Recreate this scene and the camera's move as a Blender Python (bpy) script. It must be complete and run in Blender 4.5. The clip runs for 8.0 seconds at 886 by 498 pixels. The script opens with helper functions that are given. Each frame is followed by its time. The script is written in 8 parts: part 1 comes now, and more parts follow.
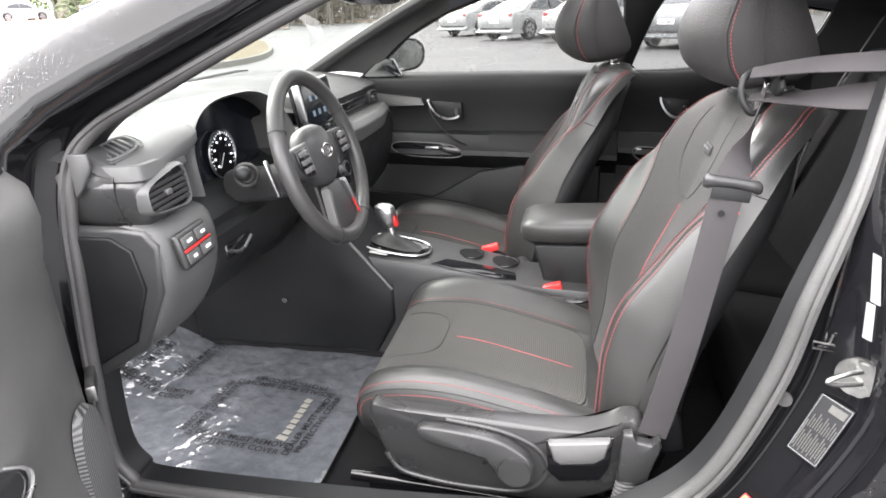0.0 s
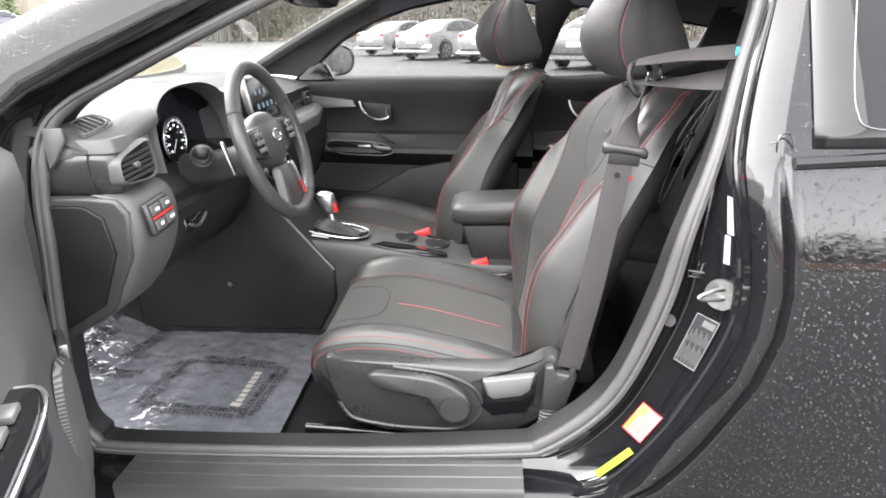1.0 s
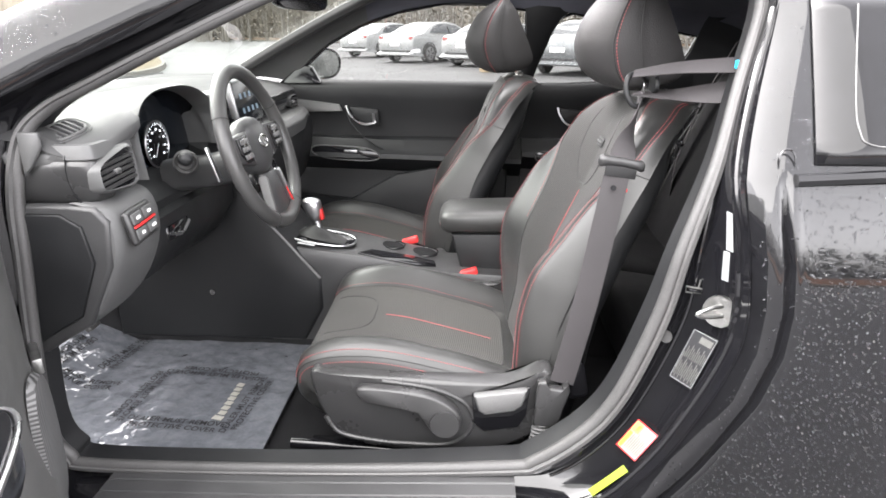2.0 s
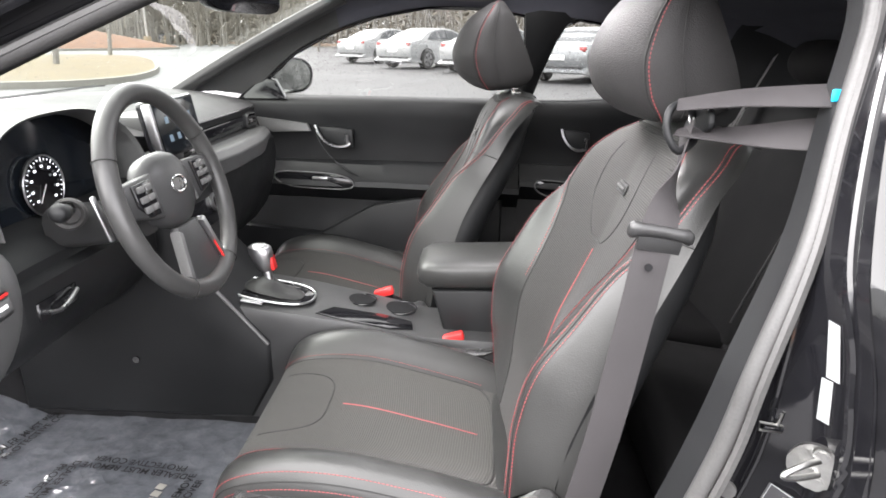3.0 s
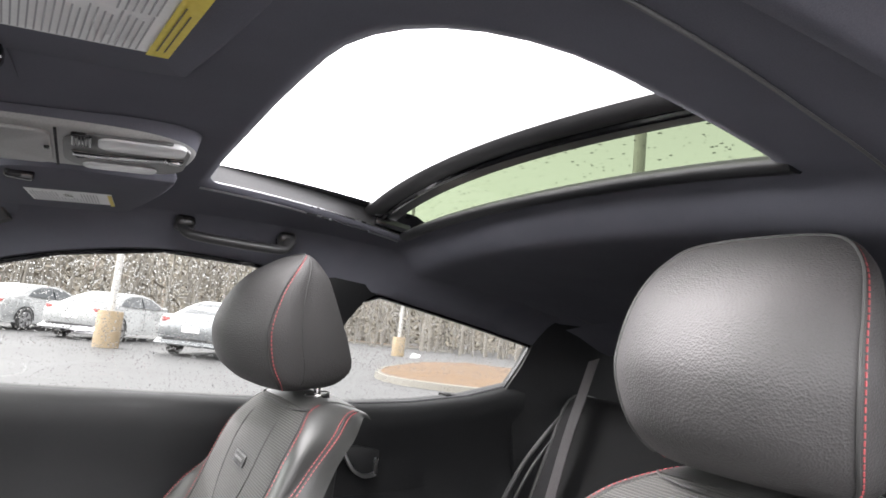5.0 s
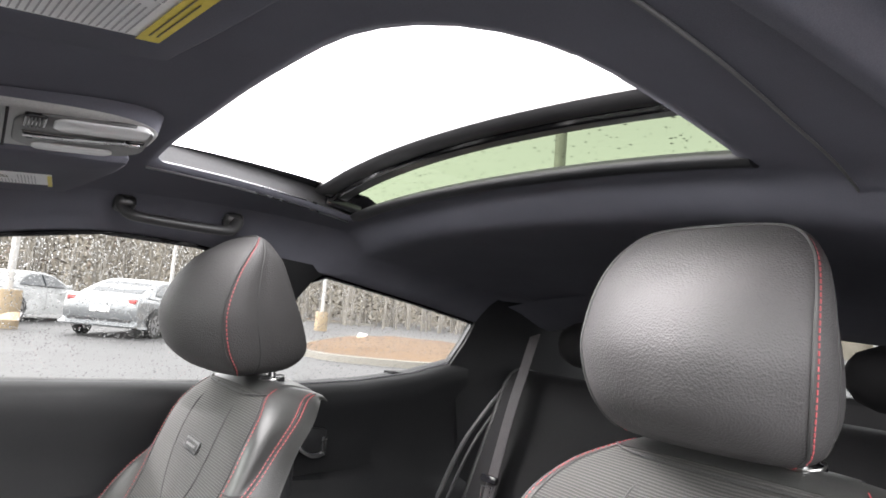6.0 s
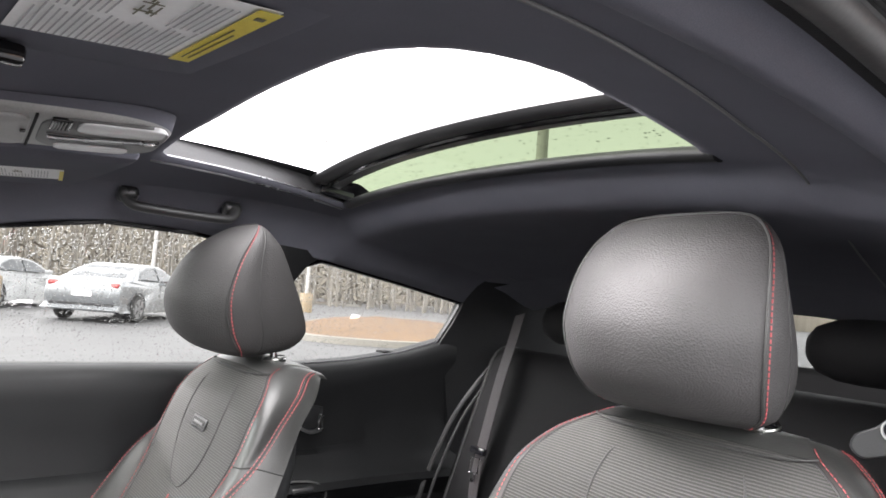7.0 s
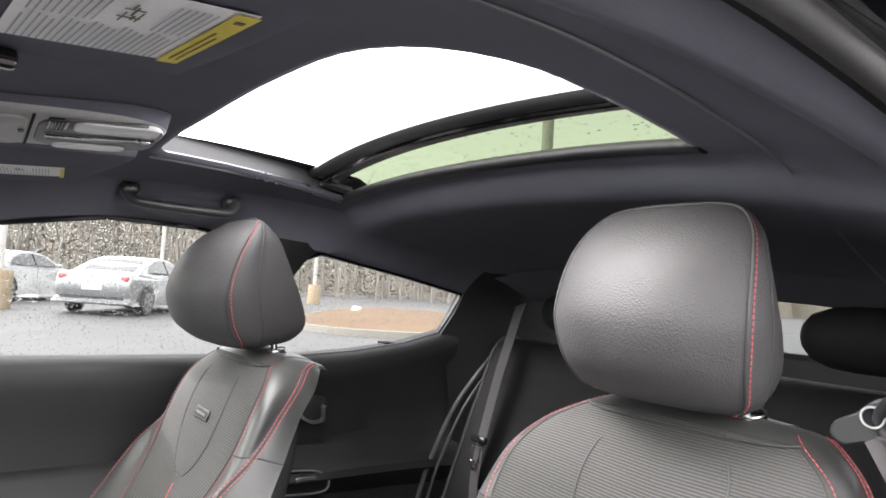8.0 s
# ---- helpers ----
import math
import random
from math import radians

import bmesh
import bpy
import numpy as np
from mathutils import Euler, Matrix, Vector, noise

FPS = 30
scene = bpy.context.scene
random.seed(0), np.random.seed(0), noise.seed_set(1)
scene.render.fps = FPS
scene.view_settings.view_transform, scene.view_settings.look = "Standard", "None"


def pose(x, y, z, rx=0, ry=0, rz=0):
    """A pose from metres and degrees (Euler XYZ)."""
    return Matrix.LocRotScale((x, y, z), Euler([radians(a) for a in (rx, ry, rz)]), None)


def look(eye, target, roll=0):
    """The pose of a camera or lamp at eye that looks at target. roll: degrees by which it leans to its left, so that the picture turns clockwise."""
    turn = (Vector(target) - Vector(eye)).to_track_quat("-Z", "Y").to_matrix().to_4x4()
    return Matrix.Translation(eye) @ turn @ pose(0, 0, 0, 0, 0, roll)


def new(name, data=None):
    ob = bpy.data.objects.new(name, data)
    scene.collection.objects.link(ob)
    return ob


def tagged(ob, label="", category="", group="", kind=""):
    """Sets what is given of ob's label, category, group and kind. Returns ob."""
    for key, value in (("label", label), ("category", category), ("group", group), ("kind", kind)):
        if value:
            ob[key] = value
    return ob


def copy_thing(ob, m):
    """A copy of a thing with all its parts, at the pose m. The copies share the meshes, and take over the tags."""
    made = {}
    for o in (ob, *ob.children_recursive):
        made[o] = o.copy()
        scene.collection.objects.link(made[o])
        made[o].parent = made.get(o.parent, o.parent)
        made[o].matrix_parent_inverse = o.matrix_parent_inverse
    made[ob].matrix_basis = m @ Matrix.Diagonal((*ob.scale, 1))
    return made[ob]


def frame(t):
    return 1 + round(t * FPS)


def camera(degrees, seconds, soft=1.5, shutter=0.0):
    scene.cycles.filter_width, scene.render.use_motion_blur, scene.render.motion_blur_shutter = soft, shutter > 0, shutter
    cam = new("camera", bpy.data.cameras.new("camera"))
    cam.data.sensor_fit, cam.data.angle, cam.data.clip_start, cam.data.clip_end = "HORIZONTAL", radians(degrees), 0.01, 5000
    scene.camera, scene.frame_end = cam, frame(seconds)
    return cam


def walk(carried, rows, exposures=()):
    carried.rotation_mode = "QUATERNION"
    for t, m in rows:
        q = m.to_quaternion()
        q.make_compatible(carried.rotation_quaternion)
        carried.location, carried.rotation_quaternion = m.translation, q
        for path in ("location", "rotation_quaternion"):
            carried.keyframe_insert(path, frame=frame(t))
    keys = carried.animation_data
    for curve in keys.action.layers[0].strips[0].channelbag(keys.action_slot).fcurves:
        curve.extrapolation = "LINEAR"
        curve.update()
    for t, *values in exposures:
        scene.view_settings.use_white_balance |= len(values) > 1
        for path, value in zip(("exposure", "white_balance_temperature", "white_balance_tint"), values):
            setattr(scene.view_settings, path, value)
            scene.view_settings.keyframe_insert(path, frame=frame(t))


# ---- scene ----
cam = camera(70.8, 8.0, soft=1.7)
PATH = [
    (0, (0.209, -1.55, 1.183), (-0.191, 0.272, 0.463), -2.3),
    (0.5, (0.222, -1.673, 1.157), (0.004, 0.199, 0.486), -1.5),
    (1, (0.197, -1.745, 1.143), (0.045, 0.134, 0.473), -0.9),
    (2.5, (0.174, -1.636, 1.155), (0.092, 0.251, 0.496), 0.4),
    (3, (0.201, -1.355, 1.157), (0.114, 0.536, 0.511), 0.6),
    (3.5, (0.154, -1.124, 1.157), (0.218, 0.846, 0.817), 1.5),
    (4, (0.079, -0.89, 1.15), (0.51, 1.061, 1.242), 4.2),
    (4.5, (-0.001, -0.732, 1.136), (0.736, 1.112, 1.374), 6.0),
    (5, (-0.052, -0.649, 1.132), (0.915, 1.08, 1.411), 6.0),
    (6.5, (-0.13, -0.625, 1.142), (1.091, 0.949, 1.326), 4.5),
    (7, (-0.152, -0.667, 1.142), (1.082, 0.899, 1.3), 4.2),
    (7.5, (-0.152, -0.684, 1.14), (1.081, 0.885, 1.281), 3.8),
    (8, (-0.145, -0.689, 1.145), (1.073, 0.892, 1.271), 3.7),
]
walk(cam, [(t, look(eye, target, roll)) for t, eye, target, roll in PATH], [(0.0, 4.22), (3.0, 4.22), (3.4, 4.52), (3.6, 4.53), (4.0, 4.38), (4.6, 4.47), (8.0, 4.5)])

# ---- light: a bright overcast sky ----
world = bpy.data.worlds.new("overcast")
scene.world = world
world.use_nodes = True
wt = world.node_tree
wt.nodes.clear()
sky = wt.nodes.new("ShaderNodeTexSky")
sky.sky_type, sky.sun_disc = "NISHITA", False
sky.sun_elevation, sky.sun_rotation = radians(48), radians(-60)
sky.dust_density, sky.ozone_density = 3.0, 1.0
pale = wt.nodes.new("ShaderNodeHueSaturation")
pale.inputs["Saturation"].default_value = 0.08
back = wt.nodes.new("ShaderNodeBackground")
back.inputs["Strength"].default_value = 0.14
wout = wt.nodes.new("ShaderNodeOutputWorld")
wt.links.new(sky.outputs[0], pale.inputs["Color"])
tint = wt.nodes.new("ShaderNodeMixRGB")
tint.blend_type = "MULTIPLY"
tint.inputs[0].default_value = 1.0
tint.inputs[2].default_value = (1.025, 0.99, 1.0, 1)
wt.links.new(pale.outputs[0], tint.inputs[1])
wt.links.new(tint.outputs[0], back.inputs["Color"])
wt.links.new(back.outputs[0], wout.inputs["Surface"])
sun_data = bpy.data.lights.new("sun", "SUN")
sun_data.energy, sun_data.angle, sun_data.color = 0.55, radians(80), (1.0, 0.97, 0.93)
sun_ob = new("sun", sun_data)
sun_ob.matrix_world = look((-6, -9, 14), (0, 0, 0))


# ---- materials ----
def nodes_of(name):
    m = bpy.data.materials.new(name)
    m.use_nodes = True
    nt = m.node_tree
    return m, nt, nt.nodes["Principled BSDF"]


def coords(nt, space="Object"):
    return nt.nodes.new("ShaderNodeTexCoord").outputs[space]


def noise_tex(nt, vec, scale, detail=4.0, rough=0.55):
    n = nt.nodes.new("ShaderNodeTexNoise")
    n.inputs["Scale"].default_value, n.inputs["Detail"].default_value, n.inputs["Roughness"].default_value = scale, detail, rough
    nt.links.new(vec, n.inputs["Vector"])
    return n.outputs["Fac"]


def ramp(nt, fac, stops):
    r = nt.nodes.new("ShaderNodeValToRGB")
    while len(r.color_ramp.elements) < len(stops):
        r.color_ramp.elements.new(0.5)
    for e, (p, c) in zip(r.color_ramp.elements, stops):
        e.position = p
        e.color = (*c, 1) if len(c) == 3 else c
    nt.links.new(fac, r.inputs["Fac"])
    return r.outputs["Color"]


def bump(nt, bsdf, height, strength, distance):
    b = nt.nodes.new("ShaderNodeBump")
    b.inputs["Strength"].default_value, b.inputs["Distance"].default_value = strength, distance
    nt.links.new(height, b.inputs["Height"])
    nt.links.new(b.outputs["Normal"], bsdf.inputs["Normal"])
    return b


def shade(name, dark, light, rough, grain=400.0, depth=0.0004, strength=0.3, metal=0.0, patch=9.0, spec=0.5, coat=0.0, rough_var=0.08):
    """A surface with two scales of colour variation, roughness variation and a fine relief."""
    m, nt, b = nodes_of(name)
    vec = coords(nt)
    big = noise_tex(nt, vec, patch)
    fine = noise_tex(nt, vec, grain, 2.0)
    mix = nt.nodes.new("ShaderNodeMath")
    mix.operation = "ADD"
    half = nt.nodes.new("ShaderNodeMath")
    half.operation = "MULTIPLY"
    half.inputs[1].default_value = 0.5
    nt.links.new(big, mix.inputs[0])
    nt.links.new(fine, mix.inputs[1])
    nt.links.new(mix.outputs[0], half.inputs[0])
    col = ramp(nt, half.outputs[0], [(0.35, dark), (0.65, light)])
    nt.links.new(col, b.inputs["Base Color"])
    rr = nt.nodes.new("ShaderNodeMapRange")
    rr.inputs["From Min"].default_value, rr.inputs["From Max"].default_value = 0.3, 0.7
    rr.inputs["To Min"].default_value, rr.inputs["To Max"].default_value = max(0.02, rough - rough_var), min(1.0, rough + rough_var)
    nt.links.new(big, rr.inputs["Value"])
    nt.links.new(rr.outputs[0], b.inputs["Roughness"])
    b.inputs["Metallic"].default_value = metal
    b.inputs["Specular IOR Level"].default_value = spec
    b.inputs["Coat Weight"].default_value = coat
    b.inputs["Coat Roughness"].default_value = 0.03
    if depth:
        bump(nt, b, fine, strength, depth)
    return m


def leather_mat(name, dark, light, rough, cells=620.0, press=0.14, spec=0.5, soft=0.10):
    """Grained leather: fine cells pressed into a soft sheen."""
    m, nt, b = nodes_of(name)
    vec = coords(nt)
    v = nt.nodes.new("ShaderNodeTexVoronoi")
    v.inputs["Scale"].default_value = cells
    nt.links.new(vec, v.inputs["Vector"])
    big = noise_tex(nt, vec, 7.0)
    nt.links.new(ramp(nt, big, [(0.3, dark), (0.7, light)]), b.inputs["Base Color"])
    rr = nt.nodes.new("ShaderNodeMapRange")
    rr.inputs["To Min"].default_value, rr.inputs["To Max"].default_value = rough - 0.08, rough + 0.08
    nt.links.new(big, rr.inputs["Value"])
    nt.links.new(rr.outputs[0], b.inputs["Roughness"])
    b1 = bump(nt, b, v.outputs["Distance"], press, 0.0008)
    b2 = nt.nodes.new("ShaderNodeBump")
    b.inputs["Specular IOR Level"].default_value = spec
    b2.inputs["Strength"].default_value, b2.inputs["Distance"].default_value = soft, 0.005
    nt.links.new(noise_tex(nt, vec, 22.0, 2.0), b2.inputs["Height"])
    nt.links.new(b2.outputs["Normal"], b1.inputs["Normal"])
    return m


def knit_mat(name, dark, light, pitch):
    """Ribbed seat cloth: fine cross ribs with a slight melange."""
    m, nt, b = nodes_of(name)
    vec = coords(nt)
    w = nt.nodes.new("ShaderNodeTexWave")
    w.wave_type, w.bands_direction, w.wave_profile = "BANDS", "DIAGONAL", "SIN"
    w.inputs["Scale"].default_value = pitch
    w.inputs["Distortion"].default_value = 0.3
    w.inputs["Detail Scale"].default_value = 3.0
    mp = nt.nodes.new("ShaderNodeMapping")
    mp.inputs["Scale"].default_value = (0.6, 0.0, 1.0)
    nt.links.new(vec, mp.inputs["Vector"])
    nt.links.new(mp.outputs[0], w.inputs["Vector"])
    fleck = noise_tex(nt, vec, 900.0, 2.0)
    mx = nt.nodes.new("ShaderNodeMath")
    mx.operation = "MULTIPLY"
    nt.links.new(w.outputs["Fac"], mx.inputs[0])
    nt.links.new(fleck, mx.inputs[1])
    nt.links.new(ramp(nt, mx.outputs[0], [(0.05, dark), (0.5, light)]), b.inputs["Base Color"])
    b.inputs["Roughness"].default_value = 0.85
    b.inputs["Sheen Weight"].default_value = 0.04
    b.inputs["Sheen Roughness"].default_value = 0.4
    bump(nt, b, w.outputs["Fac"], 0.5, 0.0012)
    return m


def glass_mat(name, tint, edge=1.45, rough=0.0, rim=0.6):
    """A thin pane: clear or tinted see-through with a Fresnel gloss."""
    m = bpy.data.materials.new(name)
    m.use_nodes = True
    nt = m.node_tree
    nt.nodes.clear()
    out = nt.nodes.new("ShaderNodeOutputMaterial")
    tr = nt.nodes.new("ShaderNodeBsdfTransparent")
    tr.inputs["Color"].default_value = (*tint, 1)
    gl = nt.nodes.new("ShaderNodeBsdfGlossy")
    gl.inputs["Roughness"].default_value = rough
    lw = nt.nodes.new("ShaderNodeLayerWeight")
    lw.inputs["Blend"].default_value = 0.5
    pw = nt.nodes.new("ShaderNodeMath")
    pw.operation = "POWER"
    pw.inputs[1].default_value = 4.0
    fr = nt.nodes.new("ShaderNodeMath")
    fr.operation = "MULTIPLY_ADD"
    fr.inputs[1].default_value, fr.inputs[2].default_value = rim, 0.03 * edge
    nt.links.new(lw.outputs["Facing"], pw.inputs[0])
    nt.links.new(pw.outputs[0], fr.inputs[0])
    mx = nt.nodes.new("ShaderNodeMixShader")
    nt.links.new(fr.outputs[0], mx.inputs[0])
    nt.links.new(tr.outputs[0], mx.inputs[1])
    nt.links.new(gl.outputs[0], mx.inputs[2])
    nt.links.new(mx.outputs[0], out.inputs["Surface"])
    return m


def water_mat():
    m, nt, b = nodes_of("rain_water")
    b.inputs["Base Color"].default_value = (0.95, 0.97, 1.0, 1)
    b.inputs["Transmission Weight"].default_value = 1.0
    b.inputs["Roughness"].default_value = 0.02
    b.inputs["IOR"].default_value = 1.33
    return m


def plain(name, col, rough=0.5, metal=0.0, emit=0.0):
    m, nt, b = nodes_of(name)
    b.inputs["Base Color"].default_value = (*col, 1)
    b.inputs["Roughness"].default_value = rough
    b.inputs["Metallic"].default_value = metal
    if emit:
        b.inputs["Emission Color"].default_value = (*col, 1)
        b.inputs["Emission Strength"].default_value = emit
    return m


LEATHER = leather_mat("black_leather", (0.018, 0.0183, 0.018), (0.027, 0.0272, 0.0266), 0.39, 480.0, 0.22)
LEATHER_HEAD = leather_mat("headrest_leather", (0.024, 0.0234, 0.0237), (0.034, 0.033, 0.0335), 0.58, 470.0, 0.60, 0.23, 0.04)
CLOTH = knit_mat("ribbed_cloth", (0.007, 0.0068, 0.0066), (0.034, 0.033, 0.0315), 150.0)
CLOTH_SEAT = knit_mat("cushion_cloth", (0.026, 0.0255, 0.0235), (0.052, 0.0505, 0.047), 420.0)
RED = shade("red_thread", (0.24, 0.035, 0.04), (0.32, 0.06, 0.065), 0.6, 900, 0.0003)
RED_PLASTIC = plain("red_plastic", (0.62, 0.03, 0.03), 0.35)
SEAM = plain("black_thread", (0.012, 0.012, 0.012), 0.7)
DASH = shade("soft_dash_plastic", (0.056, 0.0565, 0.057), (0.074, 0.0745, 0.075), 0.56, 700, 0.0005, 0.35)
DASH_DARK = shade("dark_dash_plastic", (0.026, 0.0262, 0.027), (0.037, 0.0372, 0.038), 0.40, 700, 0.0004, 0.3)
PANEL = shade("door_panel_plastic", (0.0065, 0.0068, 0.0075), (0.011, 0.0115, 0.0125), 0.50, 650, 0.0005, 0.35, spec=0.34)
SCUFF = shade("sill_plastic", (0.022, 0.022, 0.023), (0.034, 0.034, 0.035), 0.42, 500, 0.0004, 0.3)
SEATPLASTIC = shade("seat_base_plastic", (0.021, 0.021, 0.0215), (0.031, 0.031, 0.0315), 0.30, 800, 0.0004, 0.3)
LINER = shade("headliner_cloth", (0.088, 0.089, 0.108), (0.118, 0.119, 0.142), 0.95, 1200, 0.0004, 0.4, spec=0.2)
BLACK_FELT = shade("black_boot_felt", (0.002, 0.002, 0.0022), (0.004, 0.004, 0.0042), 1.0, 900, 0.001, 0.5, spec=0.05)
CARPET = shade("black_carpet", (0.006, 0.006, 0.007), (0.018, 0.018, 0.019), 1.0, 900, 0.002, 0.8, spec=0.15)
RUBBER = shade("rubber_seal", (0.036, 0.0355, 0.0355), (0.054, 0.053, 0.053), 0.50, 300, 0.0004, 0.3, spec=0.5)
PAINT = shade("black_car_paint", (0.004, 0.004, 0.005), (0.007, 0.007, 0.008), 0.09, 60, 0, coat=0.25, spec=0.45, rough_var=0.03)
FRAME = shade("black_frame_plastic", (0.022, 0.022, 0.023), (0.034, 0.034, 0.035), 0.42, 500, 0.0004, 0.3, spec=0.35)
PIANO = plain("gloss_black", (0.006, 0.006, 0.007), 0.08)
CHROME = plain("chrome", (0.75, 0.75, 0.76), 0.12, 1.0)
SATIN = shade("satin_silver", (0.42, 0.42, 0.43), (0.55, 0.55, 0.56), 0.3, 500, 0.0001, 0.2, metal=1.0)
GREYTRIM = shade("grey_trim", (0.075, 0.075, 0.075), (0.11, 0.11, 0.11), 0.4, 600, 0.0003, 0.2)
STEEL = shade("zinc_steel", (0.24, 0.24, 0.235), (0.36, 0.36, 0.35), 0.34, 90, 0.0003, 0.25, metal=1.0)
BELT = shade("belt_webbing", (0.021, 0.0193, 0.0205), (0.035, 0.032, 0.034), 0.72, 1500, 0.0006, 0.6, spec=0.35)
WHITE = shade("white_label", (0.80, 0.80, 0.81), (0.88, 0.88, 0.88), 0.5, 200, 0)
YELLOW = shade("yellow_label", (0.65, 0.52, 0.06), (0.75, 0.62, 0.10), 0.5, 200, 0)
LIME = plain("lime_sticker", (0.20, 0.25, 0.012), 0.4)
ORANGE = plain("orange_label", (0.75, 0.30, 0.04), 0.5)
INK = plain("printed_ink", (0.010, 0.010, 0.012), 0.9)
INK_MID = plain("dark_grey_ink", (0.13, 0.12, 0.08), 0.7)
INK_SOFT = plain("grey_ink", (0.36, 0.36, 0.38), 0.6)
DASH_TOP = shade("dashboard_top", (0.026, 0.0262, 0.027), (0.036, 0.0362, 0.037), 0.68, 700, 0.0005, 0.35, spec=0.3)
PAINT_SKIN = shade("wet_black_paint", (0.003, 0.003, 0.0035), (0.006, 0.006, 0.007), 0.08, 60, 0, coat=0.85, spec=0.1, rough_var=0.03)
PILLAR_PAINT = shade("pillar_paint", (0.003, 0.003, 0.0035), (0.006, 0.006, 0.007), 0.10, 60, 0, coat=0.45, spec=0.1, rough_var=0.03)
LIGHTGREY = shade("light_grey_plastic", (0.27, 0.27, 0.265), (0.34, 0.34, 0.335), 0.42, 500, 0.0003, 0.2)
RIMLEATHER = leather_mat("wheel_leather", (0.032, 0.032, 0.032), (0.046, 0.046, 0.0455), 0.38)
LABEL = shade("pale_label", (0.20, 0.205, 0.21), (0.25, 0.255, 0.26), 0.5, 200, 0)
LABEL_DIM = shade("silver_print", (0.06, 0.06, 0.057), (0.10, 0.10, 0.094), 0.5, 200, 0)
DARK_PANE = shade("dark_tinted_pane", (0.004, 0.004, 0.0045), (0.006, 0.006, 0.007), 0.06, 60, 0, spec=0.1, coat=0.45, rough_var=0.02)
PALE = plain("pale_thread", (0.24, 0.235, 0.21), 0.7)
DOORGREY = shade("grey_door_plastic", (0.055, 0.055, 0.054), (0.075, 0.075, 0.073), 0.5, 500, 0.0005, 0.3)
GLASS_HATCH = glass_mat("hatch_glass", (0.27, 0.28, 0.27))
BLUE = plain("blue_tag", (0.02, 0.45, 0.75), 0.4)
LAMP = plain("lamp_lens", (0.62, 0.63, 0.64), 0.2)
SCREEN = plain("screen_glass", (0.008, 0.010, 0.013), 0.12)
ICON = plain("screen_icon", (0.10, 0.14, 0.18), 0.4, emit=0.05)
DIAL_INK = plain("dial_mark", (0.6, 0.62, 0.66), 0.4, emit=0.22)
GLASS = glass_mat("window_glass", (0.32, 0.326, 0.315))
GLASS_SCREEN = glass_mat("windscreen_glass", (0.40, 0.425, 0.40))
GLASS_BAND = glass_mat("windscreen_blue_band", (0.12, 0.42, 0.52))
GLASS_ROOF = glass_mat("sunroof_glass", (0.053, 0.064, 0.041), 0.3, 0.0, 0.04)
WATER = water_mat()
WET_MIRROR = shade("wet_mirror_glass", (0.34, 0.36, 0.35), (0.48, 0.49, 0.48), 0.16, 160, 0.0012, 0.5, metal=1.0, patch=30.0)
MIRROR = plain("mirror_glass", (0.85, 0.86, 0.87), 0.02, 1.0)


# ---- mesh helpers ----
def world_of(ob):
    p = Vector((0, 0, 0))
    while ob is not None:
        p += ob.location
        ob = ob.parent
    return p


def thing(name, base, label, category, group="", kind=""):
    ob = new(name)
    ob.location = base
    return tagged(ob, label, category, group, kind)


def part(name, geo, mat, parent=None, label="", smooth=True, thick=0.0, bevel=0.0, subsurf=0):
    """Links verts and faces, given in world metres, as one mesh object under parent."""
    verts, faces = geo
    off = world_of(parent) if parent is not None else Vector((0, 0, 0))
    me = bpy.data.meshes.new(name)
    me.from_pydata([(v[0] - off.x, v[1] - off.y, v[2] - off.z) for v in verts], [], [tuple(f) for f in faces])
    bm = bmesh.new()
    bm.from_mesh(me)
    bmesh.ops.recalc_face_normals(bm, faces=bm.faces)
    bm.to_mesh(me)
    bm.free()
    me.materials.append(mat)
    if smooth:
        me.shade_smooth()
        me.set_sharp_from_angle(angle=radians(44))
    ob = new(name, me)
    ob.parent = parent
    if thick:
        s = ob.modifiers.new("solid", "SOLIDIFY")
        s.thickness, s.offset = thick, 0.0
    if subsurf:
        s = ob.modifiers.new("sub", "SUBSURF")
        s.levels = s.render_levels = subsurf
    if bevel:
        b = ob.modifiers.new("bevel", "BEVEL")
        b.width, b.segments, b.limit_method, b.angle_limit = bevel, 3, "ANGLE", radians(35)
    return tagged(ob, label)


def join(*geos):
    verts, faces = [], []
    for v, f in geos:
        k = len(verts)
        verts += [tuple(p) for p in v]
        faces += [[i + k for i in q] for q in f]
    return verts, faces


def moved(geo, m):
    return [tuple(m @ Vector(v)) for v in geo[0]], geo[1]


def grid(rows, close_u=False, close_v=False, cap=False):
    """Quads over rows of points; close_v joins each row into a ring, close_u the last row to the first."""
    n, k = len(rows), len(rows[0])
    verts = [tuple(p) for r in rows for p in r]
    faces = []
    for i in range(n if close_u else n - 1):
        for j in range(k if close_v else k - 1):
            a, b = i * k + j, i * k + (j + 1) % k
            c, d = ((i + 1) % n) * k + (j + 1) % k, ((i + 1) % n) * k + j
            faces.append((a, b, c, d))
    if cap and not close_u:
        for base in (0, (n - 1) * k):
            ring = list(range(base, base + k))
            cen = [sum(verts[q][c] for q in ring) / k for c in range(3)]
            verts.append(tuple(cen))
            for j in range(k if close_v else k - 1):
                faces.append((base + j, base + (j + 1) % k, len(verts) - 1))
    return verts, faces


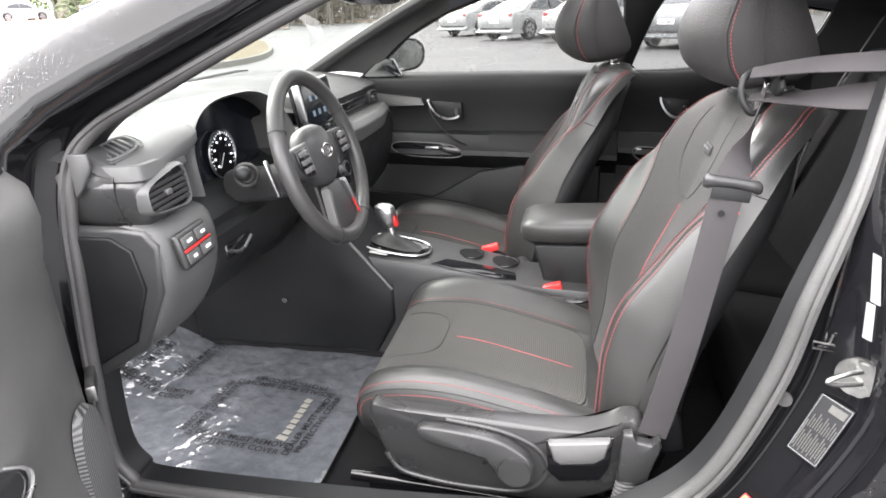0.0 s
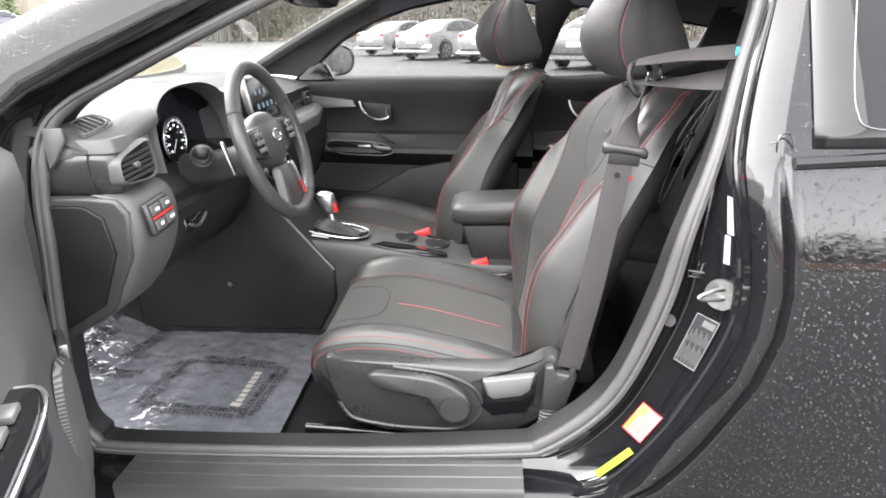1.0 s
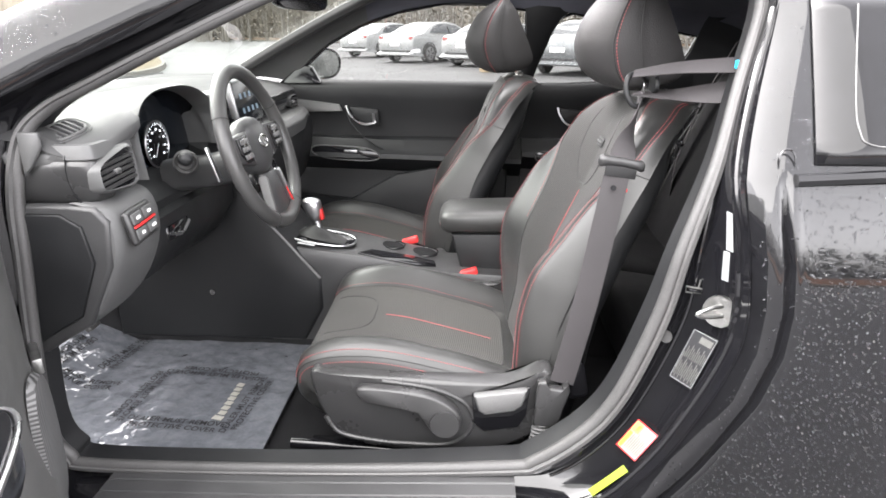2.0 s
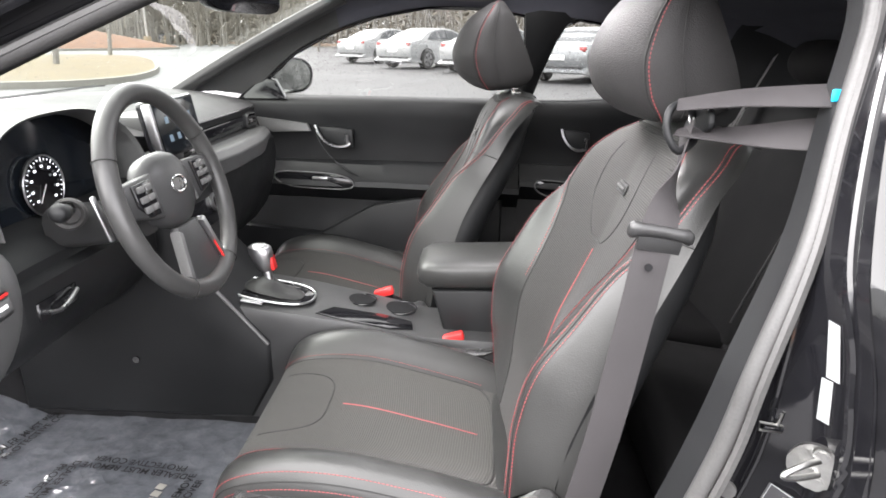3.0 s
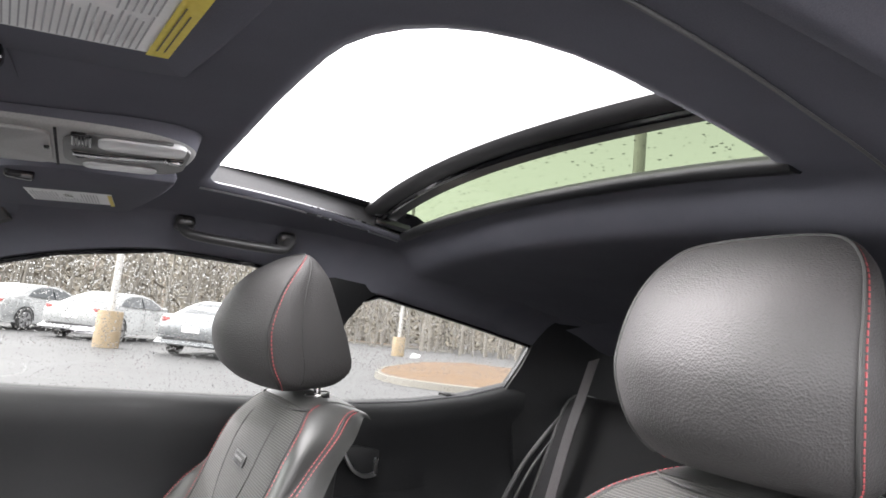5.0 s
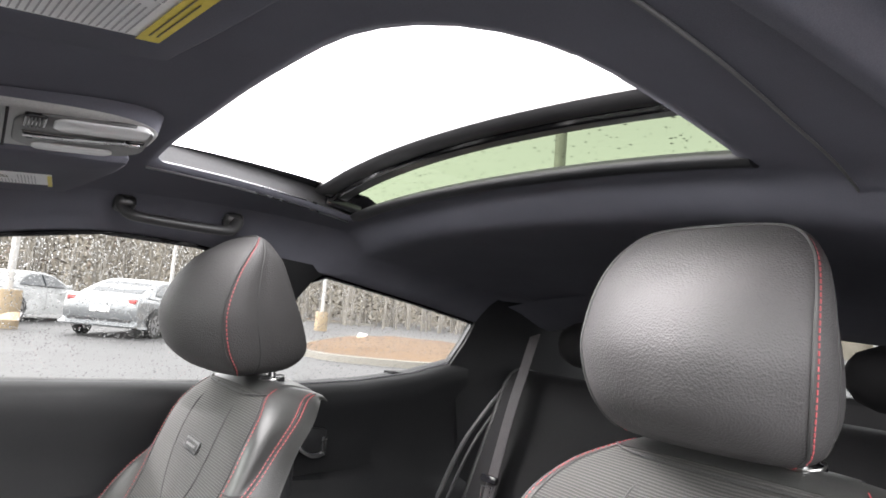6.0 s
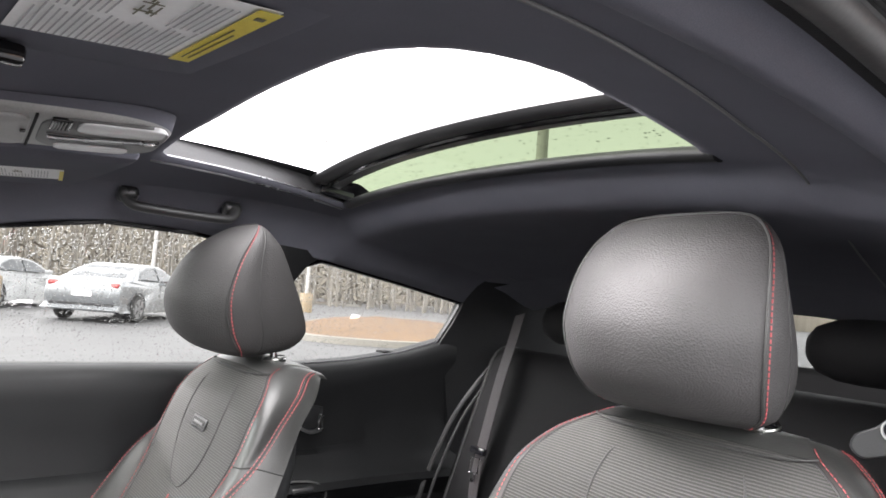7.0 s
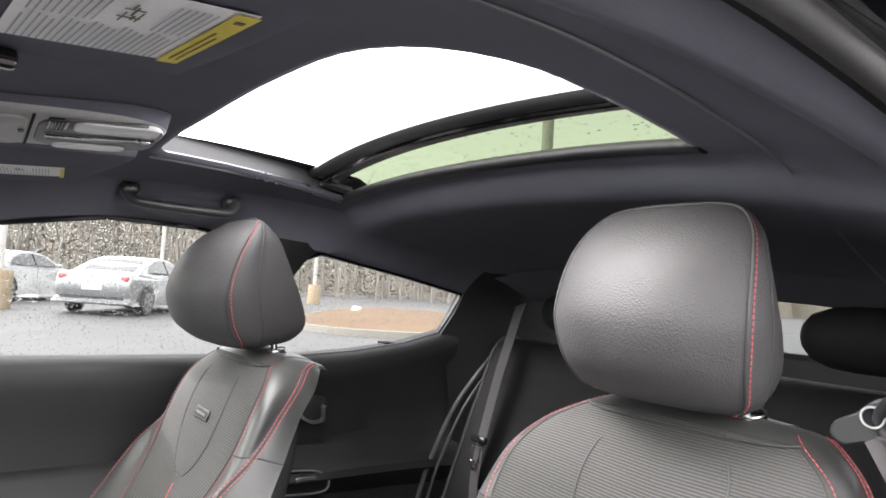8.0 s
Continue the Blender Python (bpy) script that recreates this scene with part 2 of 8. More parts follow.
def spline(pts, n, closed=False):
    """Catmull-Rom through pts, n points evenly in parameter."""
    P = [Vector(p) for p in pts]
    m = len(P)
    out = []
    for i in range(n):
        t = i * (m if closed else m - 1) / (n if closed else n - 1)
        k = min(int(t), m - 1 if closed else m - 2)
        u = t - k

        def at(j):
            return P[j % m] if closed else P[max(0, min(m - 1, j))]
        a, b, c, d = at(k - 1), at(k), at(k + 1), at(k + 2)
        out.append(0.5 * ((2 * b) + (c - a) * u + (2 * a - 5 * b + 4 * c - d) * u * u + (3 * b - a - 3 * c + d) * u ** 3))
    return out


def sweep(path, section, up=(0, 0, 1), closed=False, cap=True):
    """A section of (side, up) offsets carried along a path."""
    P = [Vector(p) for p in path]
    rows = []
    for i, p in enumerate(P):
        a = P[i - 1] if (i or closed) else P[0]
        b = P[(i + 1) % len(P)] if (closed or i < len(P) - 1) else P[-1]
        t = (b - a).normalized()
        s = t.cross(Vector(up))
        s = s.normalized() if s.length > 1e-6 else Vector((1, 0, 0))
        w = s.cross(t).normalized()
        rows.append([p + s * q[0] + w * q[1] for q in section])
    return grid(rows, closed, True, cap and not closed)


def ring2(r, n=8, rb=None):
    return [(r * math.cos(2 * math.pi * k / n), (rb or r) * math.sin(2 * math.pi * k / n)) for k in range(n)]


def tube(path, r, n=8, closed=False, up=(0, 0, 1)):
    return sweep(path, ring2(r, n), up, closed)


def box(size, m=None, bevel=0.0, seg=2):
    bm = bmesh.new()
    bmesh.ops.create_cube(bm, size=1.0)
    bmesh.ops.scale(bm, vec=size, verts=bm.verts)
    if bevel:
        bmesh.ops.bevel(bm, geom=bm.edges[:], offset=bevel, segments=seg, profile=0.5, affect="EDGES")
    if m is not None:
        bmesh.ops.transform(bm, matrix=m, verts=bm.verts)
    bm.verts.index_update()
    geo = [tuple(v.co) for v in bm.verts], [[v.index for v in f.verts] for f in bm.faces]
    bm.free()
    return geo


def prism(poly, axis, lo, hi, round_to=0.0):
    """A polygon in the plane across axis, from lo to hi; round_to pulls the two ends in for a soft edge."""
    def at(p, w, k):
        c = Vector((sum(q[0] for q in poly) / len(poly), sum(q[1] for q in poly) / len(poly)))
        d = Vector(p) - c
        d = d * (1 - k / max(d.length, 1e-6))
        a, b = c + d
        return {"x": (w, a, b), "y": (a, w, b), "z": (a, b, w)}[axis]
    if round_to:
        steps = [(lo, round_to), (lo + round_to * 0.3, round_to * 0.3), (lo + round_to, 0), (hi - round_to, 0), (hi - round_to * 0.3, round_to * 0.3), (hi, round_to)]
    else:
        steps = [(lo, 0), (hi, 0)]
    rows = [[at(p, w, k) for p in poly] for w, k in steps]
    return grid(rows, False, True, True)


def disc(center, normal, r, n=20, depth=0.0, r2=None):
    """A round plate of some depth, its face towards normal."""
    q = Vector(normal).normalized().to_track_quat("Z", "Y").to_matrix()
    c = Vector(center)
    rows = []
    for w, rad in ((-depth, r), (0.0, r), (0.0, r2 if r2 is not None else r * 0.97)):
        rows.append([c + q @ Vector((rad * math.cos(2 * math.pi * k / n), rad * math.sin(2 * math.pi * k / n), w)) for k in range(n)])
    return grid(rows, False, True, True)


def plate(corners, depth=0.002):
    """A thin plate over four corners, with depth along its normal."""
    c = [Vector(p) for p in corners]
    nrm = (c[1] - c[0]).cross(c[3] - c[0]).normalized() * depth
    return grid([[p for p in c], [p + nrm for p in c]], False, True, True)


def bars_on(o, u, v, spec, lift):
    """Printed bars: each (u0, v0, u1, v1) in the frame o, u, v, raised a little."""
    o, u, v = Vector(o), Vector(u), Vector(v)
    n = u.cross(v).normalized() * lift
    geos = []
    for a, b, c, d in spec:
        geos.append(plate([o + u * a + v * b + n, o + u * c + v * b + n, o + u * c + v * d + n, o + u * a + v * d + n], 0.0003))
    return join(*geos)


def words(name, text, size, m, mat, parent, label=""):
    """Lettering in the built-in font, as a mesh."""
    cu = bpy.data.curves.new(name, "FONT")
    cu.body, cu.size, cu.extrude, cu.align_x, cu.align_y = text, size, 0.0003, "CENTER", "CENTER"
    cu.offset = size * 0.010
    tmp = bpy.data.objects.new(name, cu)
    scene.collection.objects.link(tmp)
    me = bpy.data.meshes.new_from_object(tmp.evaluated_get(bpy.context.evaluated_depsgraph_get()))
    bpy.data.objects.remove(tmp)
    off = world_of(parent)
    me.transform(Matrix.Translation(-off) @ m)
    me.materials.clear()
    me.materials.append(mat)
    ob = new(name, me)
    ob.parent = parent
    return tagged(ob, label)


def stitches(path, r, on=0.0042, gap=0.0022):
    """A row of thread stitches along a path, each a short rounded piece."""
    P = [Vector(p) for p in path]
    geos, dist, cur, acc = [], 0.0, [P[0]], 0.0
    pen = True
    left = on
    p = P[0]
    for q in P[1:]:
        while True:
            d = (q - p).length
            if d < 1e-7:
                break
            if d < left:
                left -= d
                if pen:
                    cur.append(q)
                p = q
                break
            p = p + (q - p) * (left / d)
            if pen:
                cur.append(p)
                if (cur[-1] - cur[0]).length > on * 0.4:
                    geos.append(tube([cur[0], (cur[0] + cur[-1]) / 2, cur[-1]], r, 5))
                left = gap
            else:
                cur = [p]
                left = on
            pen = not pen
    return join(*geos)


rng = random.Random(7)


# ---- the car body: shell, roof, pillars ----
def lerp(x, xs, vs):
    return float(np.interp(x, xs, vs))


def seal_y(z):
    return lerp(z, [0.3, 0.5, 0.8, 0.95, 1.05, 1.2, 1.3], [-0.735, -0.735, -0.725, -0.70, -0.657, -0.594, -0.548])


def skin_y(z):
    return lerp(z, [0.2, 0.35, 0.6, 0.8, 0.95, 1.05, 1.2, 1.3], [-0.80, -0.83, -0.865, -0.86, -0.82, -0.755, -0.655, -0.57])


def right_y(z):
    return lerp(z, [0.3, 0.88, 0.965, 1.05, 1.2, 1.3], [0.66, 0.665, 0.675, 0.65, 0.60, 0.54])


def liner_z(x, y):
    z = 1.340 - 0.10 * y * y - 0.22 * y ** 4 - (0.19 if x < 0.25 else 0.16) * (x - 0.25) ** 2 + 0.02 * y
    # it swells round the roof console
    z -= 0.015 * math.exp(-((x + 0.10) / 0.14) ** 2 - ((y - 0.085) / 0.11) ** 2)
    # behind the sunroof the lining rolls down over the folded shade
    roll, rise = min(1.0, max(0.0, (x - 0.484) / 0.072)), min(1.0, max(0.0, (x - 0.60) / 0.25))
    return z - 0.036 * roll ** 2 * (3 - 2 * roll) + 0.011 * rise ** 2 * (3 - 2 * rise)


OPENING = [(-0.10, 0.353), (-0.543, 0.346), (-0.60, 0.367), (-0.628, 0.43), (-0.622, 0.60), (-0.609, 0.76), (-0.606, 0.884), (-0.590, 0.976),
           (-0.550, 1.025), (-0.477, 1.064), (-0.349, 1.127), (-0.18, 1.205), (-0.045, 1.260), (0.12, 1.298), (0.285, 1.298), (0.46, 1.279),
           (0.58, 1.256), (0.632, 1.222), (0.638, 1.182), (0.602, 1.065), (0.566, 0.945), (0.522, 0.805), (0.495, 0.69), (0.445, 0.548),
           (0.39, 0.463), (0.30, 0.39), (0.235, 0.374)]
JAMB = [(-0.10, -0.79, 0.318), (-0.55, -0.79, 0.31), (-0.635, -0.79, 0.33), (-0.67, -0.79, 0.42), (-0.668, -0.795, 0.60), (-0.66, -0.795, 0.77),
        (-0.655, -0.79, 0.90), (-0.635, -0.765, 1.0), (-0.575, -0.735, 1.05), (-0.49, -0.71, 1.09), (-0.36, -0.667, 1.152), (-0.19, -0.625, 1.235),
        (-0.05, -0.60, 1.281), (0.12, -0.588, 1.314), (0.285, -0.588, 1.315), (0.46, -0.594, 1.298), (0.60, -0.607, 1.276), (0.647, -0.628, 1.236),
        (0.642, -0.652, 1.184), (0.60, -0.73, 1.06), (0.572, -0.80, 0.94), (0.585, -0.83, 0.83), (0.588, -0.843, 0.69), (0.53, -0.835, 0.53),
        (0.475, -0.82, 0.425), (0.40, -0.81, 0.345), (0.27, -0.795, 0.322)]
seal_path = spline([(x, seal_y(z), z) for x, z in OPENING], 162, True)
jamb_path = spline(JAMB, 162, True)

frame_thing = thing("wall_driver_side", (0, -0.78, 0.30), "black painted door opening with rubber seal and sill", "car body", kind="structure")
part("door_seal", tube(seal_path, 0.0118, 14, True, (0, 1, 0)), RUBBER, frame_thing, "grey rubber weatherstrip round the door opening")
lip = [p + (q - p) * 0.10 + Vector((0, -0.004, 0)) for p, q in zip(seal_path, jamb_path)]
part("seal_lip", tube(lip, 0.006, 6, True, (0, 1, 0)), RUBBER, frame_thing)
rows = []
JAMB_W = [(0.0, -0.25), (0.12, -0.05), (0.30, 0.05), (0.42, 0.0), (0.62, 0.12), (0.85, 0.30), (0.95, 0.55), (1.0, 0.85), (1.01, 1.0)]


def jamb_pt(i, w, off=0.0):
    """A point on the painted jamb: i along the opening, w from the seal to the outer edge."""
    i = i % 162
    a = int(i)
    p = seal_path[a].lerp(seal_path[(a + 1) % 162], i - a)
    q = jamb_path[a].lerp(jamb_path[(a + 1) % 162], i - a)
    v = lerp(w, [k[0] for k in JAMB_W], [k[1] for k in JAMB_W])
    return Vector((p.x + (q.x - p.x) * w, p.y + (q.y - p.y) * v - off, p.z + (q.z - p.z) * w))


for w, v in JAMB_W:
    rows.append([jamb_pt(i, w) for i in range(162)])
part("door_jamb", grid(rows, False, True), PAINT, frame_thing, "gloss black painted door jamb")
inner = [[p + Vector((0, 0.005, 0)) + (q - p) * 0.02 for p, q in zip(seal_path, jamb_path)],
         [p + Vector((0, 0.05, 0)) + (p - q) * 0.10 for p, q in zip(seal_path, jamb_path)]]
part("inner_trim", grid(inner, False, True), PANEL, frame_thing, "dark trim behind the seal")

# rear side skin
zs = [1.225, 1.177, 1.12, 1.06, 1.0, 0.965, 0.955, 0.94, 0.88, 0.83, 0.76, 0.69, 0.61, 0.53, 0.475, 0.425, 0.38, 0.345, 0.28, 0.2]
jx = sorted((p.z, p.x, p.y) for p in jamb_path if p.x > 0.26 and p.z < 1.24)


def panel_y(s, z, x):
    """The quarter panel: a rolled edge by the door, a groove, a raised bead and the flat side."""
    jy = lerp(z, [q[0] for q in jx], [q[2] for q in jx])
    y = skin_y(z) + 0.055 * max(0, x - 0.8) ** 1.5
    low = min(1.0, max(0.0, (0.955 - z) / 0.03))
    y += (jy + 0.004 - y) * max(0.0, 1 - s / 0.044) ** 1.8
    return y + low * (0.009 * math.exp(-((s - 0.046) / 0.0045) ** 2) - 0.0045 * math.exp(-((s - 0.060) / 0.007) ** 2))


rows = []
for z in zs:
    x0 = lerp(z, [q[0] for q in jx], [q[1] for q in jx])
    rows.append([(x0 + s, panel_y(s, z, x0 + s), z) for s in (0.0, 0.004, 0.010, 0.018, 0.027, 0.036, 0.041, 0.046, 0.050, 0.055, 0.061, 0.067, 0.075, 0.09, 0.12, 0.2, 0.35, 0.6, 1.0, 1.4)])
part("rear_quarter_panel", grid(rows), PAINT_SKIN, frame_thing, "wet black rear quarter panel")
belt_line = [(x, skin_y(0.955) - 0.006 + 0.055 * max(0, x - 0.8) ** 1.5, 0.951 + 0.06 * (x - 0.63)) for x in (0.632, 0.66, 0.75, 0.9, 1.1, 1.4, 1.7)]
part("belt_moulding", sweep(belt_line, [(-0.007, -0.008), (0.006, -0.008), (0.009, 0.0), (0.004, 0.007), (-0.007, 0.007)]), PAINT_SKIN, frame_thing, "gloss black window moulding")
rows = []
for z in (0.972, 1.0, 1.05, 1.12, 1.18, 1.215):
    rows.append([(x, skin_y(z) - 0.004 + 0.055 * max(0, x - 0.8) ** 1.5, z) for x in (0.662 + 0.1 * (z - 0.97), 0.75, 0.9, 1.05, 1.2, 1.35, 1.6)])
part("quarter_window", grid(rows), DARK_PANE, frame_thing, "dark tinted rear side window", thick=0.003)
edge = spline([(0.752, skin_y(1.19) - 0.007, 1.19), (0.728, skin_y(1.06) - 0.007, 1.06), (0.727, skin_y(1.015) - 0.007, 1.015), (0.74, skin_y(0.998) - 0.007, 0.998),
               (0.80, skin_y(0.993) - 0.006, 0.993), (0.95, skin_y(0.99) - 0.002, 0.99), (1.3, skin_y(0.99) + 0.02, 0.995)], 50)
part("window_edge_line", tube(edge, 0.0012, 6), GREYTRIM, frame_thing, "thin pale line along the window edge")

# sill with its scuff plate
part("scuff_plate", sweep([(-0.51, -0.785, 0.332), (-0.2, -0.785, 0.337), (0.262, -0.785, 0.355)],
                          [(-0.052, 0.002), (-0.047, 0.008), (-0.020, 0.008), (-0.018, 0.006), (-0.015, 0.006), (-0.013, 0.008), (0.013, 0.008), (0.015, 0.006), (0.018, 0.006), (0.020, 0.008), (0.047, 0.008), (0.052, 0.002), (0.052, -0.03), (-0.052, -0.03)]), SCUFF, frame_thing, "dark plastic sill scuff plate")
rows = [[(x, y, z + 0.02 * (x + 0.5)) for x in (-0.72, -0.5, -0.2, 0.1, 0.3, 0.45)] for y, z in
        ((-0.74, 0.325), (-0.79, 0.315), (-0.825, 0.30), (-0.84, 0.26), (-0.83, 0.20), (-0.79, 0.17))]
part("rocker_panel", grid(rows), PAINT, frame_thing, "black painted rocker panel")

# door latch striker, plugs and labels on the jamb
SP = jamb_pt(130.5, 0.83) + Vector((-0.004, -0.022, 0))
striker = thing("door_striker", SP, "zinc plated door latch striker on the jamb", "latch")
SN = Vector((-0.50, -0.86, 0.10)).normalized()
part("base_plate", disc(SP, SN, 0.026, 28, 0.006, 0.023), STEEL, striker)
part("loop", tube(spline([SP + Vector(q) for q in ((0.004, -0.004, 0.012), (-0.016, -0.012, 0.012), (-0.034, -0.018, 0.008), (-0.041, -0.020, 0.003), (-0.034, -0.018, -0.001), (-0.016, -0.012, -0.004), (0.004, -0.004, -0.006))], 34), 0.0034, 10), STEEL, striker)
for dz in (0.017, -0.017):
    part("bolt", disc(SP + SN * 0.005 + Vector((0.004, -0.003, dz)), SN, 0.0065, 6, 0.004), STEEL, striker)
    part("washer", disc(SP + SN * 0.0035 + Vector((0.004, -0.003, dz)), SN, 0.0085, 18, 0.002), STEEL, striker)
LP = jamb_pt(129.5, 0.47) + Vector((0, -0.003, 0))
pin = thing("latch_clip", LP, "small dark metal clip above the door striker", "clip")
part("frame", tube([LP + Vector(q) for q in ((-0.016, -0.004, 0.006), (0.016, -0.004, 0.001), (0.017, -0.004, -0.007), (-0.015, -0.004, -0.004))], 0.0016, 6, True, (0, 1, 0)), STEEL, pin)
part("tongue", box((0.022, 0.006, 0.004), pose(LP.x, LP.y - 0.004, LP.z - 0.001, 0, 8), 0.001), PIANO, pin)
part("stem", tube([LP + Vector((0.004, -0.004, 0.002)), LP + Vector((0.006, -0.005, 0.018))], 0.002, 8, up=(1, 0, 0)), STEEL, pin)
for q, r in ((jamb_pt(133.4, 0.26) + Vector((0, -0.003, 0)), 0.011), (jamb_pt(112.5, 0.55) + Vector((0, -0.003, 0)), 0.009)):
    plug = thing("jamb_plug", q, "round grey rubber plug in the jamb", "plug", "jamb plugs")
    part("cap", disc(q + SN * 0.002, SN, r, 18, 0.004, r * 0.62), RUBBER, plug)
for w, r in ((0.46, 0.0035), (0.97, 0.006)):
    part("jamb_ridge", tube([jamb_pt(108 + 0.5 * k, w, 0.001) for k in range(88)], r, 8), PAINT, frame_thing, "moulded ridge along the painted jamb")
CP = Vector((0.622, skin_y(0.972) - 0.002, 0.972))
part("trim_cap", tube([CP + Vector((0.011 * math.cos(a), 0.004 * math.sin(a), 0.019 * math.copysign(abs(math.sin(a)) ** 0.6, math.sin(a)))) for a in [2 * math.pi * k / 28 for k in range(28)]], 0.0014, 6, True, (0, 1, 0)), PAINT, frame_thing, "small oval cap in the panel edge")


def jamb_label(corners, label, bands, name="jamb_label", base=LABEL):
    c = [Vector(p) for p in corners]
    lab = thing(name, c[0], label, "label")
    part("sheet", plate(c, 0.0008), base, lab, smooth=False)
    u, v = c[1] - c[0], c[3] - c[0]
    for mat, spec in bands:
        part("print", bars_on(c[0], u, v, spec, 0.0016), mat, lab, smooth=False)
    return lab


def jamb_quad(i0, i1, w0, w1):
    return [jamb_pt(i1, w1, 0.004), jamb_pt(i0, w1, 0.004), jamb_pt(i0, w0, 0.004), jamb_pt(i1, w0, 0.004)]


jamb_label(jamb_quad(132.5, 135.9, 0.63, 0.92), "black and silver information label, writing too small to read", [
    (LABEL_DIM, [(0.06 + 0.05 * (k % 2), 0.08 + 0.075 * k, 0.34 + 0.05 * (k % 3), 0.11 + 0.075 * k) for k in range(11)] + [(0.46, 0.08 + 0.075 * k, 0.62 + 0.05 * (k % 3), 0.105 + 0.075 * k) for k in range(11)] + [(0.10, 0.90, 0.55, 0.94), (0.80, 0.10, 0.92, 0.60)]),
    (LABEL, [(0.02, 0.02, 0.98, 0.035), (0.02, 0.965, 0.98, 0.98), (0.02, 0.02, 0.03, 0.98), (0.97, 0.02, 0.98, 0.98)])], base=INK)
jamb_label(jamb_quad(140.2, 143.8, 0.60, 0.92), "white airbag label with orange head and red border", [
    (RED_PLASTIC, [(0.0, 0.0, 1.0, 0.03), (0.0, 0.97, 1.0, 1.0), (0.0, 0.0, 0.03, 1.0), (0.97, 0.0, 1.0, 1.0)]),
    (ORANGE, [(0.05, 0.80, 0.60, 0.95)]), (YELLOW, [(0.64, 0.62, 0.94, 0.95)]), (INK, [(0.70, 0.68, 0.88, 0.80)]), (INK_MID, [(0.10, 0.10 + 0.085 * k, 0.58 + 0.06 * (k % 3), 0.125 + 0.085 * k) for k in range(8)])])
jamb_label(jamb_quad(145.0, 149.5, 0.88, 0.945), "plain lime yellow sticker strip on the sill", [], base=LIME)
jamb_label(jamb_quad(123.0, 126.1, 0.86, 0.925), "plain white sticker on the jamb", [])
jamb_label(jamb_quad(126.2, 128.4, 0.83, 0.895), "plain white sticker on the jamb", [])

# outer A-pillar with its wet paint
rows = []
for k in range(6, 18):
    q = Vector(JAMB[k])
    up = [(0.0, 0.0), (-0.004, 0.010), (-0.004, 0.035), (0.002, 0.065), (0.012, 0.088), (0.032, 0.103)]
    rows.append([(q.x - (0.03 if k < 10 else 0.015) * b / 0.06 * (1 if k < 13 else 0), q.y + a, q.z + b * (1.0 if k < 11 else 0.75 if k < 12 else 0.45)) for a, b in up])
part("roof_rail", grid(rows), PILLAR_PAINT, frame_thing, "wet black painted pillar and roof rail")

# headliner with the sunroof opening, and the roof skin over it
HX0, HX1, HY0, HY1 = 0.080, 0.472, -0.366, 0.400


def hole_ring(grow=0.0, rear=HX1):
    """The sunroof opening: a four-sided outline with a wide round at the driver's front corner."""
    corners = [(rear, HY1 + 0.047, 0.03), (HX0 + 0.004, HY1 - 0.045, 0.035), (HX0 - 0.004, HY0 - 0.004, 0.155), (rear - 0.006, HY0 + 0.046, 0.025)]
    mid = Vector((sum(c[0] for c in corners) / 4, sum(c[1] for c in corners) / 4))
    pts = []
    for k, (x, y, r) in enumerate(corners):
        p = Vector((x, y))
        a, b = Vector(corners[k - 1][:2]), Vector(corners[(k + 1) % 4][:2])
        p0, p2 = p + (a - p).normalized() * r, p + (b - p).normalized() * r
        for j in range(9):
            t = j / 8
            pts.append(p0 * (1 - t) ** 2 + p * 2 * t * (1 - t) + p2 * t * t)
    full = []
    for i, p in enumerate(pts):
        q = pts[(i + 1) % len(pts)]
        m = max(1, int((q - p).length / 0.03))
        for j in range(m):
            w = p.lerp(q, j / m)
            d = w - mid
            full.append((w.x + grow * math.copysign(min(1, abs(d.x) / 0.15), d.x), w.y + grow * math.copysign(min(1, abs(d.y) / 0.25), d.y)))
    return full


def to_edge(p, x0, x1, y0, y1):
    """The point of a rectangle that lies beyond p, seen from the opening's middle."""
    c = Vector(((HX0 + HX1) / 2, (HY0 + HY1) / 2))
    d = Vector(p) - c
    t = min((x1 - c.x) / d.x if d.x > 1e-6 else 99, (x0 - c.x) / d.x if d.x < -1e-6 else 99, (y1 - c.y) / d.y if d.y > 1e-6 else 99, (y0 - c.y) / d.y if d.y < -1e-6 else 99)
    return c + d * t


ceiling = thing("ceiling", (0.3, 0, 1.33), "black cloth headliner with a sunroof opening", "headliner", kind="structure")
wall_rows = [[(x, y, liner_z(x, y) + (0.040 if x < HX1 - 0.02 else 0.016)) for x, y in hole_ring(0.014)], [(x, y, liner_z(x, y) + (0.024 if x < HX1 - 0.02 else 0.012)) for x, y in hole_ring(0.010)],
             [(x, y, liner_z(x, y) + 0.008) for x, y in hole_ring(0.007)]]
part("opening_frame", grid(wall_rows, False, True), FRAME, ceiling, "matt black plastic frame inside the opening")
rows = [[(x, y, liner_z(x, y) + 0.010) for x, y in hole_ring(0.008)], [(x, y, liner_z(x, y) + 0.005) for x, y in hole_ring(0.0005)], [(x, y, liner_z(x, y) + 0.001) for x, y in hole_ring(0.004)],
        [(x, y, liner_z(x, y) - 0.002) for x, y in hole_ring(0.016)]]
n0 = hole_ring(0.016)
for w in (0.05, 0.10, 0.16, 0.24, 0.34, 0.46, 0.58, 0.70, 0.82, 0.92, 1.0):
    row = []
    for p in n0:
        e = to_edge(p, -0.215, 1.03, -0.50, 0.545)
        x, y = p[0] + (e.x - p[0]) * w, p[1] + (e.y - p[1]) * w
        row.append((x, y, liner_z(x, y) - 0.002))
    rows.append(row)
part("headliner", grid(rows, False, True), LINER, ceiling)
